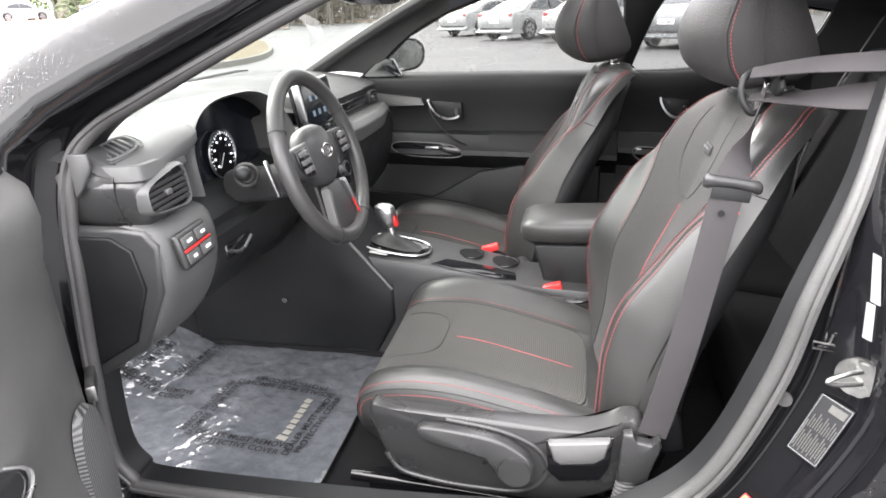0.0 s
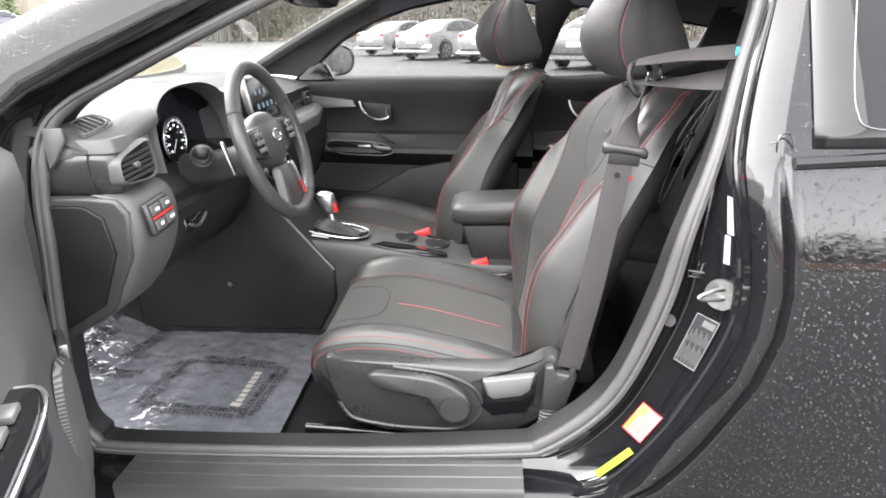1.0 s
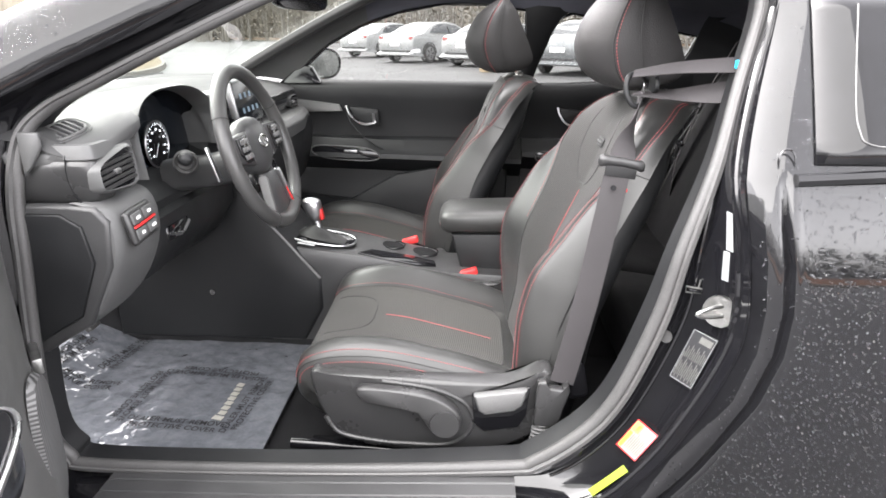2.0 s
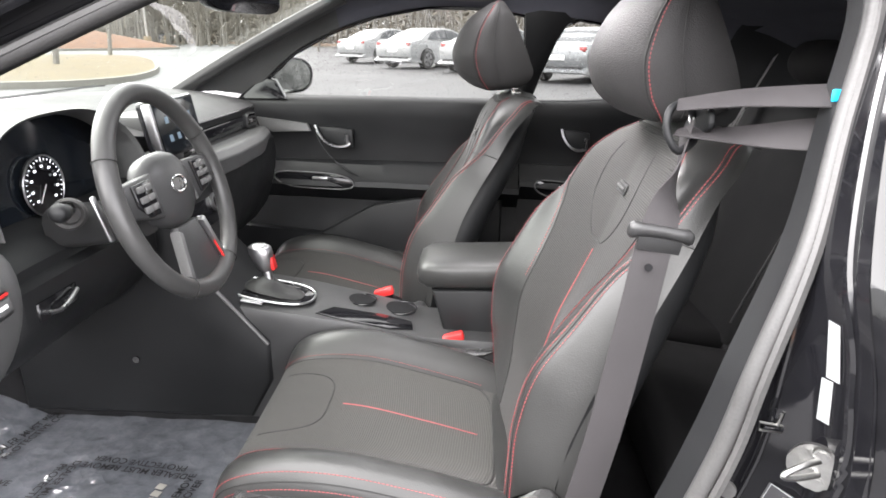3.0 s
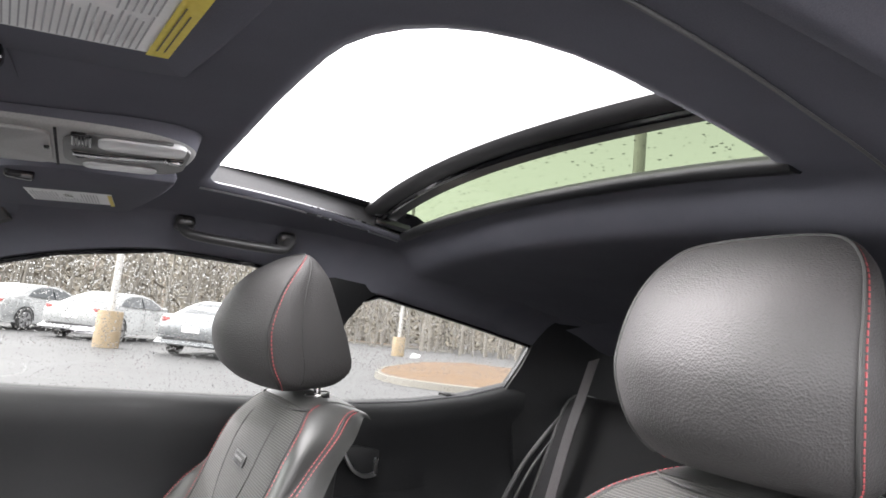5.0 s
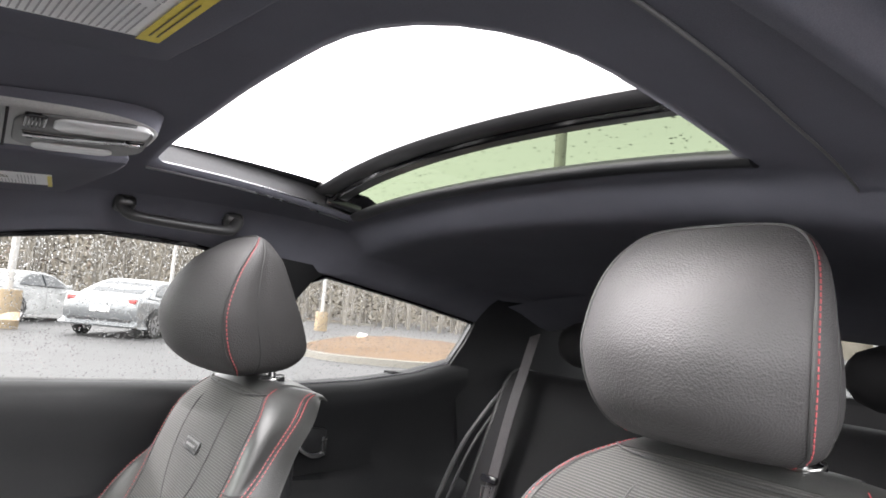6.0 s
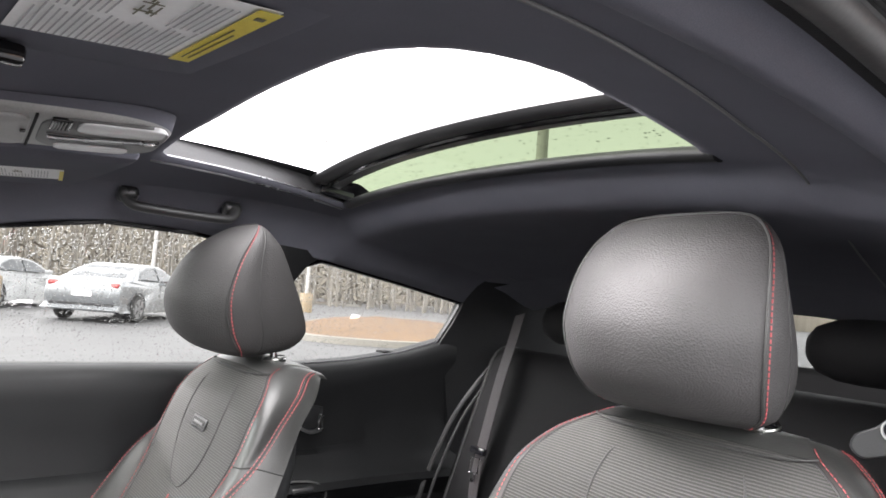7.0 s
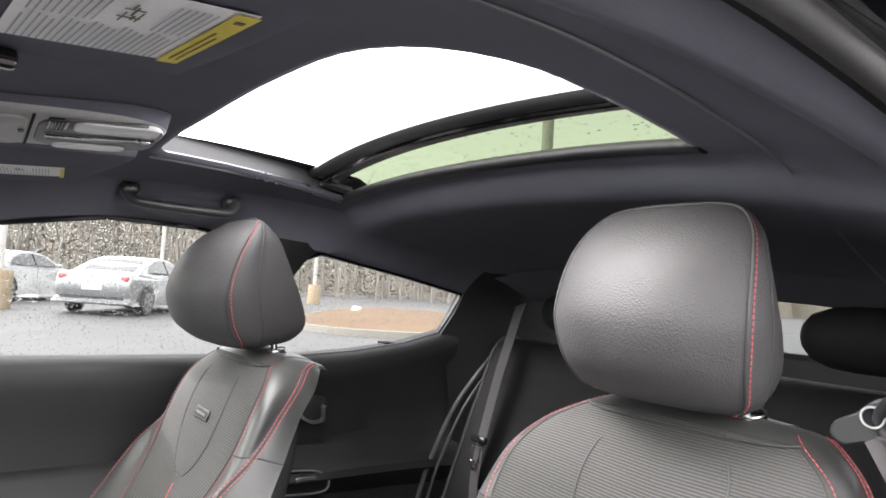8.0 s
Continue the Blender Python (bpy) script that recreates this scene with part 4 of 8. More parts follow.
class Pad:
    """Upholstery over a middle line: (x, z) curve, half width, and a lift over s (along) and v (across)."""

    def __init__(self, curve, half, wide, lift, drop=0.45):
        self.C = spline([(a, 0, b) for a, b in curve], 241)
        self.half, self.wide, self.lift, self.drop = half, wide, lift, drop

    def at(self, s, v, off=0.0):
        f = max(0.0, min(1.0, s)) * 240
        i = min(239, int(f))
        p = self.C[i].lerp(self.C[i + 1], f - i)
        t = (self.C[min(240, i + 4)] - self.C[max(0, i - 3)]).normalized()
        n = Vector((-t.z, 0, t.x))
        sgn, av = (1 if v >= 0 else -1), abs(v)
        w = self.half * self.wide(s)
        if av <= 1.0:
            y, h = w * av, self.lift(s, av)
        else:
            k = av - 1.0
            y, h = w + 0.007 * math.sin(min(1.0, k * 3.2) * math.pi) - 0.05 * max(0, k - 0.2), self.lift(s, 1.0) - k * (self.drop(s) if callable(self.drop) else self.drop)
        q = p + n * (h + off)
        return Vector((q.x, SC + sgn * y, q.z))

    def patch(self, v0, v1, nv, s0=0.0, s1=1.0, ns=48, off=0.0):
        f0 = v0 if callable(v0) else (lambda s: v0)
        f1 = v1 if callable(v1) else (lambda s: v1)
        return grid([[self.at(s, f0(s) + (f1(s) - f0(s)) * k / nv, off) for k in range(nv + 1)] for s in [s0 + (s1 - s0) * i / ns for i in range(ns + 1)]])

    def line(self, v, s0, s1, off=0.0006, n=60):
        f = v if callable(v) else (lambda s: v)
        return [self.at(s, f(s), off) for s in [s0 + (s1 - s0) * i / n for i in range(n + 1)]]


class Shell(Pad):
    """Upholstery through guide lines: middle, insert edge, crest seam and outer edge, at u = 0, 1, 2 and 3."""

    def __init__(self, levels, inner=1.0):
        self.n, self.inner = len(levels) - 1, inner
        m = 12 * self.n + 1
        self.guides = [spline([row[k] for row in levels], m) for k in range(4)]

    def point(self, s, u):
        f = max(0.0, min(1.0, s)) * 12 * self.n
        i = min(12 * self.n - 1, int(f))
        g = [c[i].lerp(c[i + 1], f - i) for c in self.guides]
        mir = lambda p: Vector((p.x, -p.y, p.z))
        P = [mir(g[3]), mir(g[2]), mir(g[1]), g[0], g[1], g[2], g[3]]
        t = max(0.0, min(6.0, u + 3.0))
        k = min(5, int(t))
        w = t - k
        a, b, c, d = P[max(0, k - 1)], P[k], P[k + 1], P[min(6, k + 2)]
        q = 0.5 * ((2 * b) + (c - a) * w + (2 * a - 5 * b + 4 * c - d) * w * w + (3 * b - a - 3 * c + d) * w ** 3)
        lean = lerp(q.z, [0.42, 0.55, 0.70, 0.90, 1.03], [0.0, 0.015, 0.035, 0.055, 0.055])
        full = lerp(q.z, [0.42, 0.52, 0.60, 0.68, 0.755, 0.83, 0.89, 0.95, 0.99, 1.02], [0.0, 0.010, 0.022, 0.038, 0.052, 0.058, 0.058, 0.046, 0.030, 0.0])
        return Vector((q.x - self.inner * full * max(0.0, q.y / 0.21), SC + lean + q.y, q.z))

    def at(self, s, u, off=0.0):
        q = self.point(s, u)
        if off:
            ds = self.point(s + 0.01, u) - self.point(s - 0.01, u)
            du = self.point(s, u + 0.05) - self.point(s, u - 0.05)
            n = du.cross(ds)
            if n.length > 1e-9:
                n.normalize()
                q = q + (n if n.dot(q - Vector((0.62, SC + 0.04, q.z - 0.12))) > 0 else -n) * off
        return q


def smooth_lerp(x, xs, ys):
    """Like lerp, with soft corners."""
    d = (xs[-1] - xs[0]) * 0.022
    return sum(lerp(x + k * d, xs, ys) for k in (-1.5, -0.75, 0, 0.75, 1.5)) / 5


def cush_lift(s, v):
    a = smooth_lerp(s, [0, 0.2, 0.34, 0.44, 0.56, 0.8, 0.93, 1], [0.0, 0.05, 0.12, 0.6, 1.0, 1.05, 0.8, 0.4])
    edge = smooth_lerp(s, [0, 0.3, 0.42, 1], [0.020, 0.016, 0.004, 0.0]) * max(0.0, (v - 0.6) / 0.4) ** 2
    return a * smooth_lerp(v, [0, 0.4, 0.58, 0.63, 0.76, 0.87, 0.95, 1.0], [0.0, 0.002, 0.006, 0.012, 0.042, 0.050, 0.040, 0.018]) - edge


CUSH = [(-0.150, 0.345), (-0.185, 0.39), (-0.198, 0.435), (-0.182, 0.478), (-0.125, 0.497), (-0.006, 0.496), (0.12, 0.468), (0.245, 0.434), (0.32, 0.412)]
# backrest levels: middle, insert edge, crest seam, outer edge, each as (x, half breadth, z)
BACK = [[(0.280, 0, 0.42), (0.268, 0.115, 0.42), (0.268, 0.205, 0.43), (0.345, 0.245, 0.43)],
        [(0.310, 0, 0.52), (0.294, 0.115, 0.52), (0.270, 0.213, 0.52), (0.355, 0.252, 0.52)],
        [(0.336, 0, 0.60), (0.308, 0.115, 0.60), (0.276, 0.215, 0.60), (0.375, 0.256, 0.59)],
        [(0.362, 0, 0.68), (0.330, 0.118, 0.68), (0.300, 0.215, 0.68), (0.405, 0.258, 0.66)],
        [(0.398, 0, 0.76), (0.378, 0.130, 0.76), (0.352, 0.215, 0.755), (0.432, 0.254, 0.735)],
        [(0.430, 0, 0.83), (0.422, 0.158, 0.83), (0.407, 0.213, 0.83), (0.470, 0.246, 0.808)],
        [(0.453, 0, 0.89), (0.450, 0.180, 0.89), (0.474, 0.208, 0.89), (0.515, 0.219, 0.878)],
        [(0.472, 0, 0.945), (0.474, 0.178, 0.948), (0.518, 0.194, 0.946), (0.552, 0.192, 0.940)],
        [(0.492, 0, 0.987), (0.498, 0.158, 0.986), (0.552, 0.174, 0.982), (0.584, 0.168, 0.974)],
        [(0.518, 0, 1.014), (0.522, 0.124, 1.012), (0.578, 0.144, 1.006), (0.606, 0.138, 0.996)],
        [(0.560, 0, 1.027), (0.562, 0.102, 1.023), (0.604, 0.120, 1.012), (0.620, 0.114, 1.002)],
        [(0.612, 0, 1.018), (0.612, 0.090, 1.014), (0.626, 0.106, 1.008), (0.637, 0.106, 0.998)]]


def build_seat(inner):
    seat = thing("car_seat", (0.1, SC, 0.28), "black leather and ribbed cloth sports seat with red stitching", "car seat", "front seats")
    cw = lambda s: smooth_lerp(s, [0, 0.15, 0.3, 0.6, 1], [0.86, 0.93, 0.99, 1.0, 0.96])
    cushion = Pad(CUSH, 0.252, cw, cush_lift, 0.30)
    sewn = lambda pad, v, s0, s1, r=0.00065, n=70: part("stitching", stitches(pad.line(v, s0, s1, 0.0014, n), r), RED, seat, "fine red stitching")
    sunk = lambda pts, r=0.0013, mat=SEAM: part("seam", tube(pts, r, 6), mat, seat)
    part("cushion_insert", cushion.patch(-0.61, 0.61, 28), CLOTH_SEAT, seat, "ribbed cloth seat insert")
    for a, b in ((-1.42, -0.61), (0.61, 1.42)):
        part("cushion_bolster", cushion.patch(a, b, 26), LEATHER, seat, "padded leather side bolster")
    part("cushion_core", box((0.44, 0.44, 0.12), pose(0.08, SC, 0.385, 0, 12), 0.03), SEATPLASTIC, seat)
    for v in (-0.955, -1.03, 0.955, 1.03):
        sewn(cushion, v, 0.33, 0.985)
    for v in (-0.99, 0.99):
        sunk(cushion.line(v, 0.30, 0.99, 0.0002), 0.0011)
    for v in (-0.61, 0.61):
        sunk(cushion.line(v, 0.28, 0.86, 0.0), 0.0014)
        sewn(cushion, v * 1.045, 0.36, 0.86, 0.0005)
    part("stitching", tube(cushion.line(0.0, 0.60, 0.85, 0.0006), 0.0011, 6), RED, seat, "red stripe down the seat cushion")
    # front nose panel and the rounded rear end of the insert
    nose = []
    for k in range(61):
        a = math.pi * k / 60
        nose.append(cushion.at(0.36 + 0.215 * abs(math.sin(a)) ** 0.35, -0.40 * math.copysign(abs(math.cos(a)) ** 0.5, math.cos(a)) + 0.02, 0.0002))
    sunk(nose, 0.0013)
    tail = []
    for k in range(41):
        a = math.pi * k / 40
        tail.append(cushion.at(0.80 + 0.085 * abs(math.sin(a)) ** 0.35, -0.61 * math.copysign(abs(math.cos(a)) ** 0.5, math.cos(a)), 0.0004))
    sunk(tail, 0.0014)
    part("cushion_tail", cushion.patch(-0.60, 0.60, 24, 0.886, 1.0, 8, 0.0015), LEATHER, seat, "leather strip behind the insert")
    # plastic side covers, lever and recline grip
    side = [(-0.145, 0.502), (-0.10, 0.500), (0.04, 0.494), (0.20, 0.486), (0.275, 0.494), (0.330, 0.520), (0.352, 0.48), (0.338, 0.42), (0.305, 0.37), (0.22, 0.330), (0.10, 0.322), (0.0, 0.326), (-0.072, 0.346), (-0.118, 0.395), (-0.140, 0.45)]
    for y0, y1 in ((SC - 0.284, SC - 0.235), (SC + 0.235, SC + 0.265)):
        part("side_cover", prism([(q.x, q.z) for q in spline([(a, 0, b) for a, b in side], 52, True)], "y", y0, y1, 0.010), SEATPLASTIC, seat, "dark plastic seat side cover")
    groove = [(-0.119, 0.400), (-0.093, 0.362), (-0.03, 0.346), (0.04, 0.340), (0.14, 0.344), (0.183, 0.392), (0.166, 0.441), (0.10, 0.472), (0.0, 0.486)]
    part("cover_ridge", tube([(q.x, SC - 0.283, q.z) for q in spline([(a, 0, b) for a, b in groove], 40)], 0.0055, 10), SEATPLASTIC, seat, "moulded ridge round the lever recess")
    lv = [(-0.044, 0.483), (0.045, 0.480), (0.105, 0.468), (0.148, 0.440), (0.160, 0.412), (0.152, 0.386), (0.128, 0.374), (0.102, 0.386), (0.088, 0.412), (0.060, 0.436), (-0.01, 0.450), (-0.038, 0.457)]
    part("height_lever", prism([(q.x, q.z) for q in spline([(a, 0, b) for a, b in lv], 44, True)], "y", SC - 0.312, SC - 0.285, 0.007), SEATPLASTIC, seat, "long height adjuster lever")
    part("lever_knob", disc((0.127, SC - 0.318, 0.410), (0, -1, 0), 0.029, 28, 0.012, 0.025), SEATPLASTIC, seat, "round lever hub")
    part("recline_recess", prism([(0.180, 0.466), (0.295, 0.486), (0.290, 0.42), (0.275, 0.392), (0.205, 0.380), (0.185, 0.40)], "y", SC - 0.291, SC - 0.284, 0.003), PIANO, seat)
    part("recline_handle", prism([(0.184, 0.470), (0.288, 0.486), (0.281, 0.452), (0.265, 0.438), (0.205, 0.428), (0.193, 0.436)], "y", SC - 0.306, SC - 0.286, 0.006), GREYTRIM, seat, "grey recline handle")
    for y in (SC - 0.24, SC + 0.24):
        part("rail", box((0.50, 0.05, 0.03), pose(0.08, y, 0.29), 0.006), PIANO, seat, "black seat rail")
    part("rail_end", tube([(-0.206, SC - 0.255, 0.310), (0.0, SC - 0.255, 0.302), (0.22, SC - 0.255, 0.288)], 0.012, 12), PIANO, seat, "black seat rail end")
    # backrest
    back = Shell(BACK, inner)
    part("backrest_insert", back.patch(-1.0, 1.0, 30, ns=66), CLOTH, seat, "ribbed cloth backrest insert")
    for a, b in ((-3.0, -1.0), (1.0, 3.0)):
        part("backrest_bolster", back.patch(a, b, 26, ns=66), LEATHER, seat, "padded leather backrest bolster")
    shell = []
    for z, x, hw in ((0.34, 0.40, 0.20), (0.43, 0.41, 0.240), (0.52, 0.422, 0.247), (0.59, 0.438, 0.251), (0.66, 0.464, 0.253), (0.735, 0.498, 0.240), (0.805, 0.536, 0.218), (0.872, 0.566, 0.188), (0.938, 0.584, 0.140), (0.965, 0.596, 0.115), (0.980, 0.604, 0.080)):
        shell.append([(x - 0.085 + 0.100 * math.sin(math.pi * k / 20) ** 0.6, SC + lerp(z, [0.42, 0.55, 0.70, 0.90, 1.03], [0.0, 0.015, 0.035, 0.055, 0.055]) - hw * math.copysign(abs(math.cos(math.pi * k / 20)) ** 0.5, math.cos(math.pi * k / 20)), z) for k in range(21)])
    part("back_shell", grid(shell), PANEL, seat, "hard black seat back shell")
    for sg in (-1, 1):
        for d in (-0.09, 0.09):
            sewn(back, sg * (2.0 + d), 0.03, 0.90)
        sunk(back.line(sg * 2.0, 0.02, 0.92, 0.0004), 0.0011)
        sunk(back.line(sg * 1.0, 0.02, 0.86, 0.0004), 0.0012)
        sewn(back, sg * 1.08, 0.30, 0.86, 0.00055)
        sunk([back.at(6 / 11, sg * (1.0 + 2.0 * k / 24), 0.0004) for k in range(25)], 0.0012)
    part("stitching", tube(back.line(0.0, 0.17, 0.42, 0.0006), 0.0011, 6), RED, seat, "red stripe down the backrest")
    shield = []
    for k in range(71):
        a = math.pi * k / 70
        d = abs(math.sin(a))
        shield.append(back.at(0.80 - 0.36 * d ** 0.42, -(0.42 - 0.10 * d ** 4) * math.copysign(abs(math.cos(a)) ** 0.55, math.cos(a)), 0.0002))
    sunk(shield, 0.0014)
    q = back.at(0.585, 0.0, 0.0025)
    part("badge", box((0.002, 0.066, 0.019), pose(q.x - 0.0006, q.y, q.z, 0, 19), 0.0008), SCUFF, seat, "small woven badge, writing unreadable")
    part("badge_field", box((0.0014, 0.058, 0.012), pose(q.x - 0.0016, q.y, q.z, 0, 19), 0.0005), SEAM, seat)
    part("badge_mark", box((0.001, 0.044, 0.004), pose(q.x - 0.0024, q.y, q.z, 0, 19), 0.0004), GREYTRIM, seat)
    if inner:
        q = back.at(0.50, -2.45, 0.0012)
        part("airbag_tag", box((0.022, 0.003, 0.017), pose(q.x, q.y, q.z, 0, -30, 12), 0.002), RED_PLASTIC, seat, "small red fabric tag")
    part("top_panel", back.patch(-1.04, 1.04, 26, 0.815, 1.0, 14, 0.0016), LEATHER, seat, "plain leather panel under the headrest")
    sunk([back.at(0.815 - 0.030 * (1 - abs(k / 20 - 1) ** 2.5), 1.04 * (k / 20 - 1), 0.0022) for k in range(41)], 0.0014)
    # headrest: plan outlines stacked over the height
    HC = SC + 0.066
    levels = [(*p, *q[:2]) for p, q in zip(spline([(1.034, 0.490, 0.020), (1.046, 0.478, 0.040), (1.075, 0.458, 0.055), (1.118, 0.447, 0.058), (1.153, 0.451, 0.056), (1.190, 0.463, 0.050), (1.220, 0.479, 0.040), (1.240, 0.493, 0.026), (1.251, 0.501, 0.016), (1.256, 0.506, 0.009), (1.2585, 0.510, 0.003)], 40),
                                           spline([(0.528, 0.086, 0), (0.578, 0.104, 0), (0.604, 0.114, 0), (0.592, 0.120, 0), (0.577, 0.119, 0), (0.561, 0.115, 0), (0.548, 0.107, 0), (0.534, 0.094, 0), (0.526, 0.080, 0), (0.521, 0.064, 0), (0.516, 0.046, 0)], 40))]
    rings = []
    for z, cx, bow, bx, hw in levels:
        ring = []
        fx = cx - bow
        deep = max(0.004, bx - fx)
        for k in range(25):
            u = -1 + 2 * k / 24
            ring.append((fx + bow * abs(u) ** 2.2, HC + hw * u, z))
        for sg in (1, -1):
            side_pts = []
            for k in range(1, 13):
                f = k / 13
                side_pts.append((fx + bow + (deep - bow) * f, HC + sg * (hw * (1 + 0.04 * math.sin(min(1, f * 2.2) * math.pi)) - hw * 0.27 * f ** 2.4), z))
            if sg < 0:
                side_pts.reverse()
            ring += side_pts
            if sg > 0:
                ring += [(bx, HC + hw * 0.73 * (1 - 2 * k / 8), z) for k in range(9)]
        rings.append(ring)
    head = part("headrest", grid(rings, False, True, True), LEATHER_HEAD, seat, "pebbled black leather headrest")
    n = len(rings[0])
    for corner, behind, deeper in ((0, n - 1, n - 5), (24, 25, 29)):
        edge = [Vector(r[corner]) for r in rings]
        step = [Vector(r[behind]) for r in rings]
        far = [Vector(r[deeper]) for r in rings]
        sg = -1 if corner == 0 else 1
        out = Vector((0, sg, 0))
        part("stitching", stitches([e.lerp(b, 0.55) + out * 0.0004 for e, b in zip(edge, step)], 0.0008), RED, head, "fine red stitching")
        part("seam", tube([p + out * 0.0002 for p in far[3:36]], 0.0009, 6), SEAM, head)
    rim = [Vector(r[0]) + Vector((-0.0004, -0.0006, 0)) for r in rings[2:]] + [Vector(rings[-1][k]) + Vector((-0.0004, 0, 0.0006)) for k in range(4, 21, 4)] + [Vector(r[24]) + Vector((-0.0004, 0.0006, 0)) for r in rings[:1:-1]]
    part("piping", tube(rim, 0.0017, 8, up=(1, 0, 0)), SEAM, head, "black piped seam")
    for dy in (-0.068, 0.068):
        part("headrest_post", tube([(0.562, HC + dy, 0.985), (0.552, HC + dy, 1.06)], 0.0062, 12, up=(0, 1, 0)), CHROME, seat, "chrome headrest post")
        part("post_collar", disc((0.556, HC + dy, 1.026), (-0.2, 0, 1), 0.021, 28, 0.014, 0.018), PIANO, seat, "black post collar")
        part("collar_ring", tube([(0.556 + 0.0195 * math.cos(a), HC + dy + 0.0195 * math.sin(a), 1.030 + 0.004 * math.cos(a)) for a in [2 * math.pi * k / 28 for k in range(28)]], 0.0014, 6, True), STEEL, seat, "thin bright ring round the collar")
    return seat


build_seat(1.0)
passenger_seat = build_seat(0.0)
passenger_seat.location += Vector((-0.250, 0.712, -0.012))

# ---- dashboard ----
dash = thing("dashboard", (-0.6, 0, 0.7), "dark grey soft plastic dashboard with black lower panels", "dashboard")
TOP_D = [(-0.97, 0.998), (-0.85, 1.002), (-0.72, 1.003), (-0.62, 0.998), (-0.55, 0.982), (-0.515, 0.960)]
TOP_P = [(-0.97, 0.998), (-0.85, 1.000), (-0.70, 0.995), (-0.58, 0.978), (-0.505, 0.962), (-0.480, 0.948)]
LOW_D = [(-0.515, 0.955), (-0.52, 0.90), (-0.50, 0.86), (-0.475, 0.845), (-0.465, 0.80), (-0.475, 0.745), (-0.52, 0.645), (-0.60, 0.585), (-0.74, 0.56)]
LOW_P = [(-0.480, 0.944), (-0.490, 0.93), (-0.492, 0.888), (-0.452, 0.876), (-0.428, 0.858), (-0.425, 0.80), (-0.44, 0.70), (-0.49, 0.58), (-0.66, 0.50)]
# the recess behind the instruments
TOP_C = [(-0.97, 0.998), (-0.88, 1.003), (-0.80, 1.006), (-0.72, 1.005), (-0.66, 1.0), (-0.635, 0.99)]
LOW_C = [(-0.635, 0.985), (-0.63, 0.92), (-0.60, 0.865), (-0.54, 0.842), (-0.480, 0.815), (-0.475, 0.745), (-0.52, 0.645), (-0.60, 0.585), (-0.74, 0.56)]
STN = [(-0.705, "D"), (-0.69, "D"), (-0.66, "D"), (-0.60, "D"), (-0.55, "D"), (-0.535, "C"), (-0.45, "C"), (-0.30, "C"), (-0.15, "C"), (-0.115, "C"), (-0.10, "P"), (-0.02, "P"), (0.06, "P"), (0.15, "P"), (0.3, "P"), (0.45, "P"), (0.56, "P"), (0.60, "P")]
PROF = {"D": (TOP_D, LOW_D), "C": (TOP_C, LOW_C), "P": (TOP_P, LOW_P)}
rows = [[(a, y, b - (0.02 if y < -0.70 else 0)) for a, b in PROF[k][0]] for y, k in STN]
rows2 = [[(a, y, b) for a, b in PROF[k][1]] for y, k in STN]
part("top_pad", grid(rows), DASH_TOP, dash, "matt grey dashboard top", subsurf=1)
part("lower_panel", grid(rows2), PANEL, dash, "black lower dashboard", subsurf=1)
part("passenger_ledge", sweep([(-0.452, 0.13, 0.868), (-0.445, 0.25, 0.866), (-0.45, 0.45, 0.866), (-0.47, 0.585, 0.872)], [(-0.035, -0.035), (0.03, -0.045), (0.036, -0.005), (0.020, 0.014), (-0.03, 0.018)]), DASH, dash, "grey ledge in front of the passenger", bevel=0.004)
part("seam", tube([(-0.482, y, 0.946) for y in (0.1, 0.25, 0.4, 0.55)], 0.003, 6), PIANO, dash)
part("passenger_vent_panel", box((0.02, 0.40, 0.036), pose(-0.487, 0.37, 0.909), 0.004), PIANO, dash, "gloss black vent strip")


def vent(center, w, h, yaw, tilt, nslat, flare=0.0, mat=DASH_DARK):
    m = pose(*center, 0, tilt, yaw)
    outline = [(w / 2 * math.copysign(abs(math.cos(a)) ** 0.45, math.cos(a)), h / 2 * math.copysign(abs(math.sin(a)) ** 0.45, math.sin(a))) for a in [2 * math.pi * k / 32 for k in range(32)]]
    outline = [(y, z * (1 + flare * y / w) + 0.25 * flare * y) for y, z in outline]
    v = part("air_vent", moved(grid([[(0.004, y * 1.0, z) for y, z in outline], [(0.010, y * 1.03, z * 1.04) for y, z in outline], [(0.004, y * 1.12, z * 1.18) for y, z in outline], [(-0.02, y * 1.14, z * 1.2) for y, z in outline]], False, True), m), mat, dash, "air vent with dark slats")
    part("vent_box", moved(grid([[(0.004, y, z) for y, z in outline], [(-0.03, y * 0.95, z * 0.95) for y, z in outline]], False, True, True), m), PIANO, v)
    for k in range(nslat):
        z = h * (-0.42 + 0.84 * (k + 0.5) / nslat)
        part("slat", moved(box((0.018, w * 0.97, 0.0055), pose(-0.001, 0, z, math.degrees(0.25 * flare), 14), 0.0015), m), SEATPLASTIC, v, "dark louvre")
    part("knob", moved(box((0.010, 0.014, 0.010), pose(0.004, 0, 0), 0.002), m), SATIN, v)
    return v


vent((-0.463, -0.650, 0.912), 0.092, 0.058, -8, -6, 5, 0.5, DASH)
vent((-0.478, 0.530, 0.910), 0.055, 0.040, -8, 0, 3)
vent((-0.465, -0.085, 0.895), 0.06, 0.045, 5, -6, 3)
vent((-0.462, 0.075, 0.895), 0.11, 0.030, 0, -6, 3)
# left pod with the side window vent
def pod_z(x, y):
    front = max(0.0, (x + 0.640) / 0.165)
    return 1.009 - 0.050 * (max(0.0, -0.50 - y) / 0.2) ** 2 - 0.016 * front ** 4 - 0.02 * max(0.0, y + 0.50)


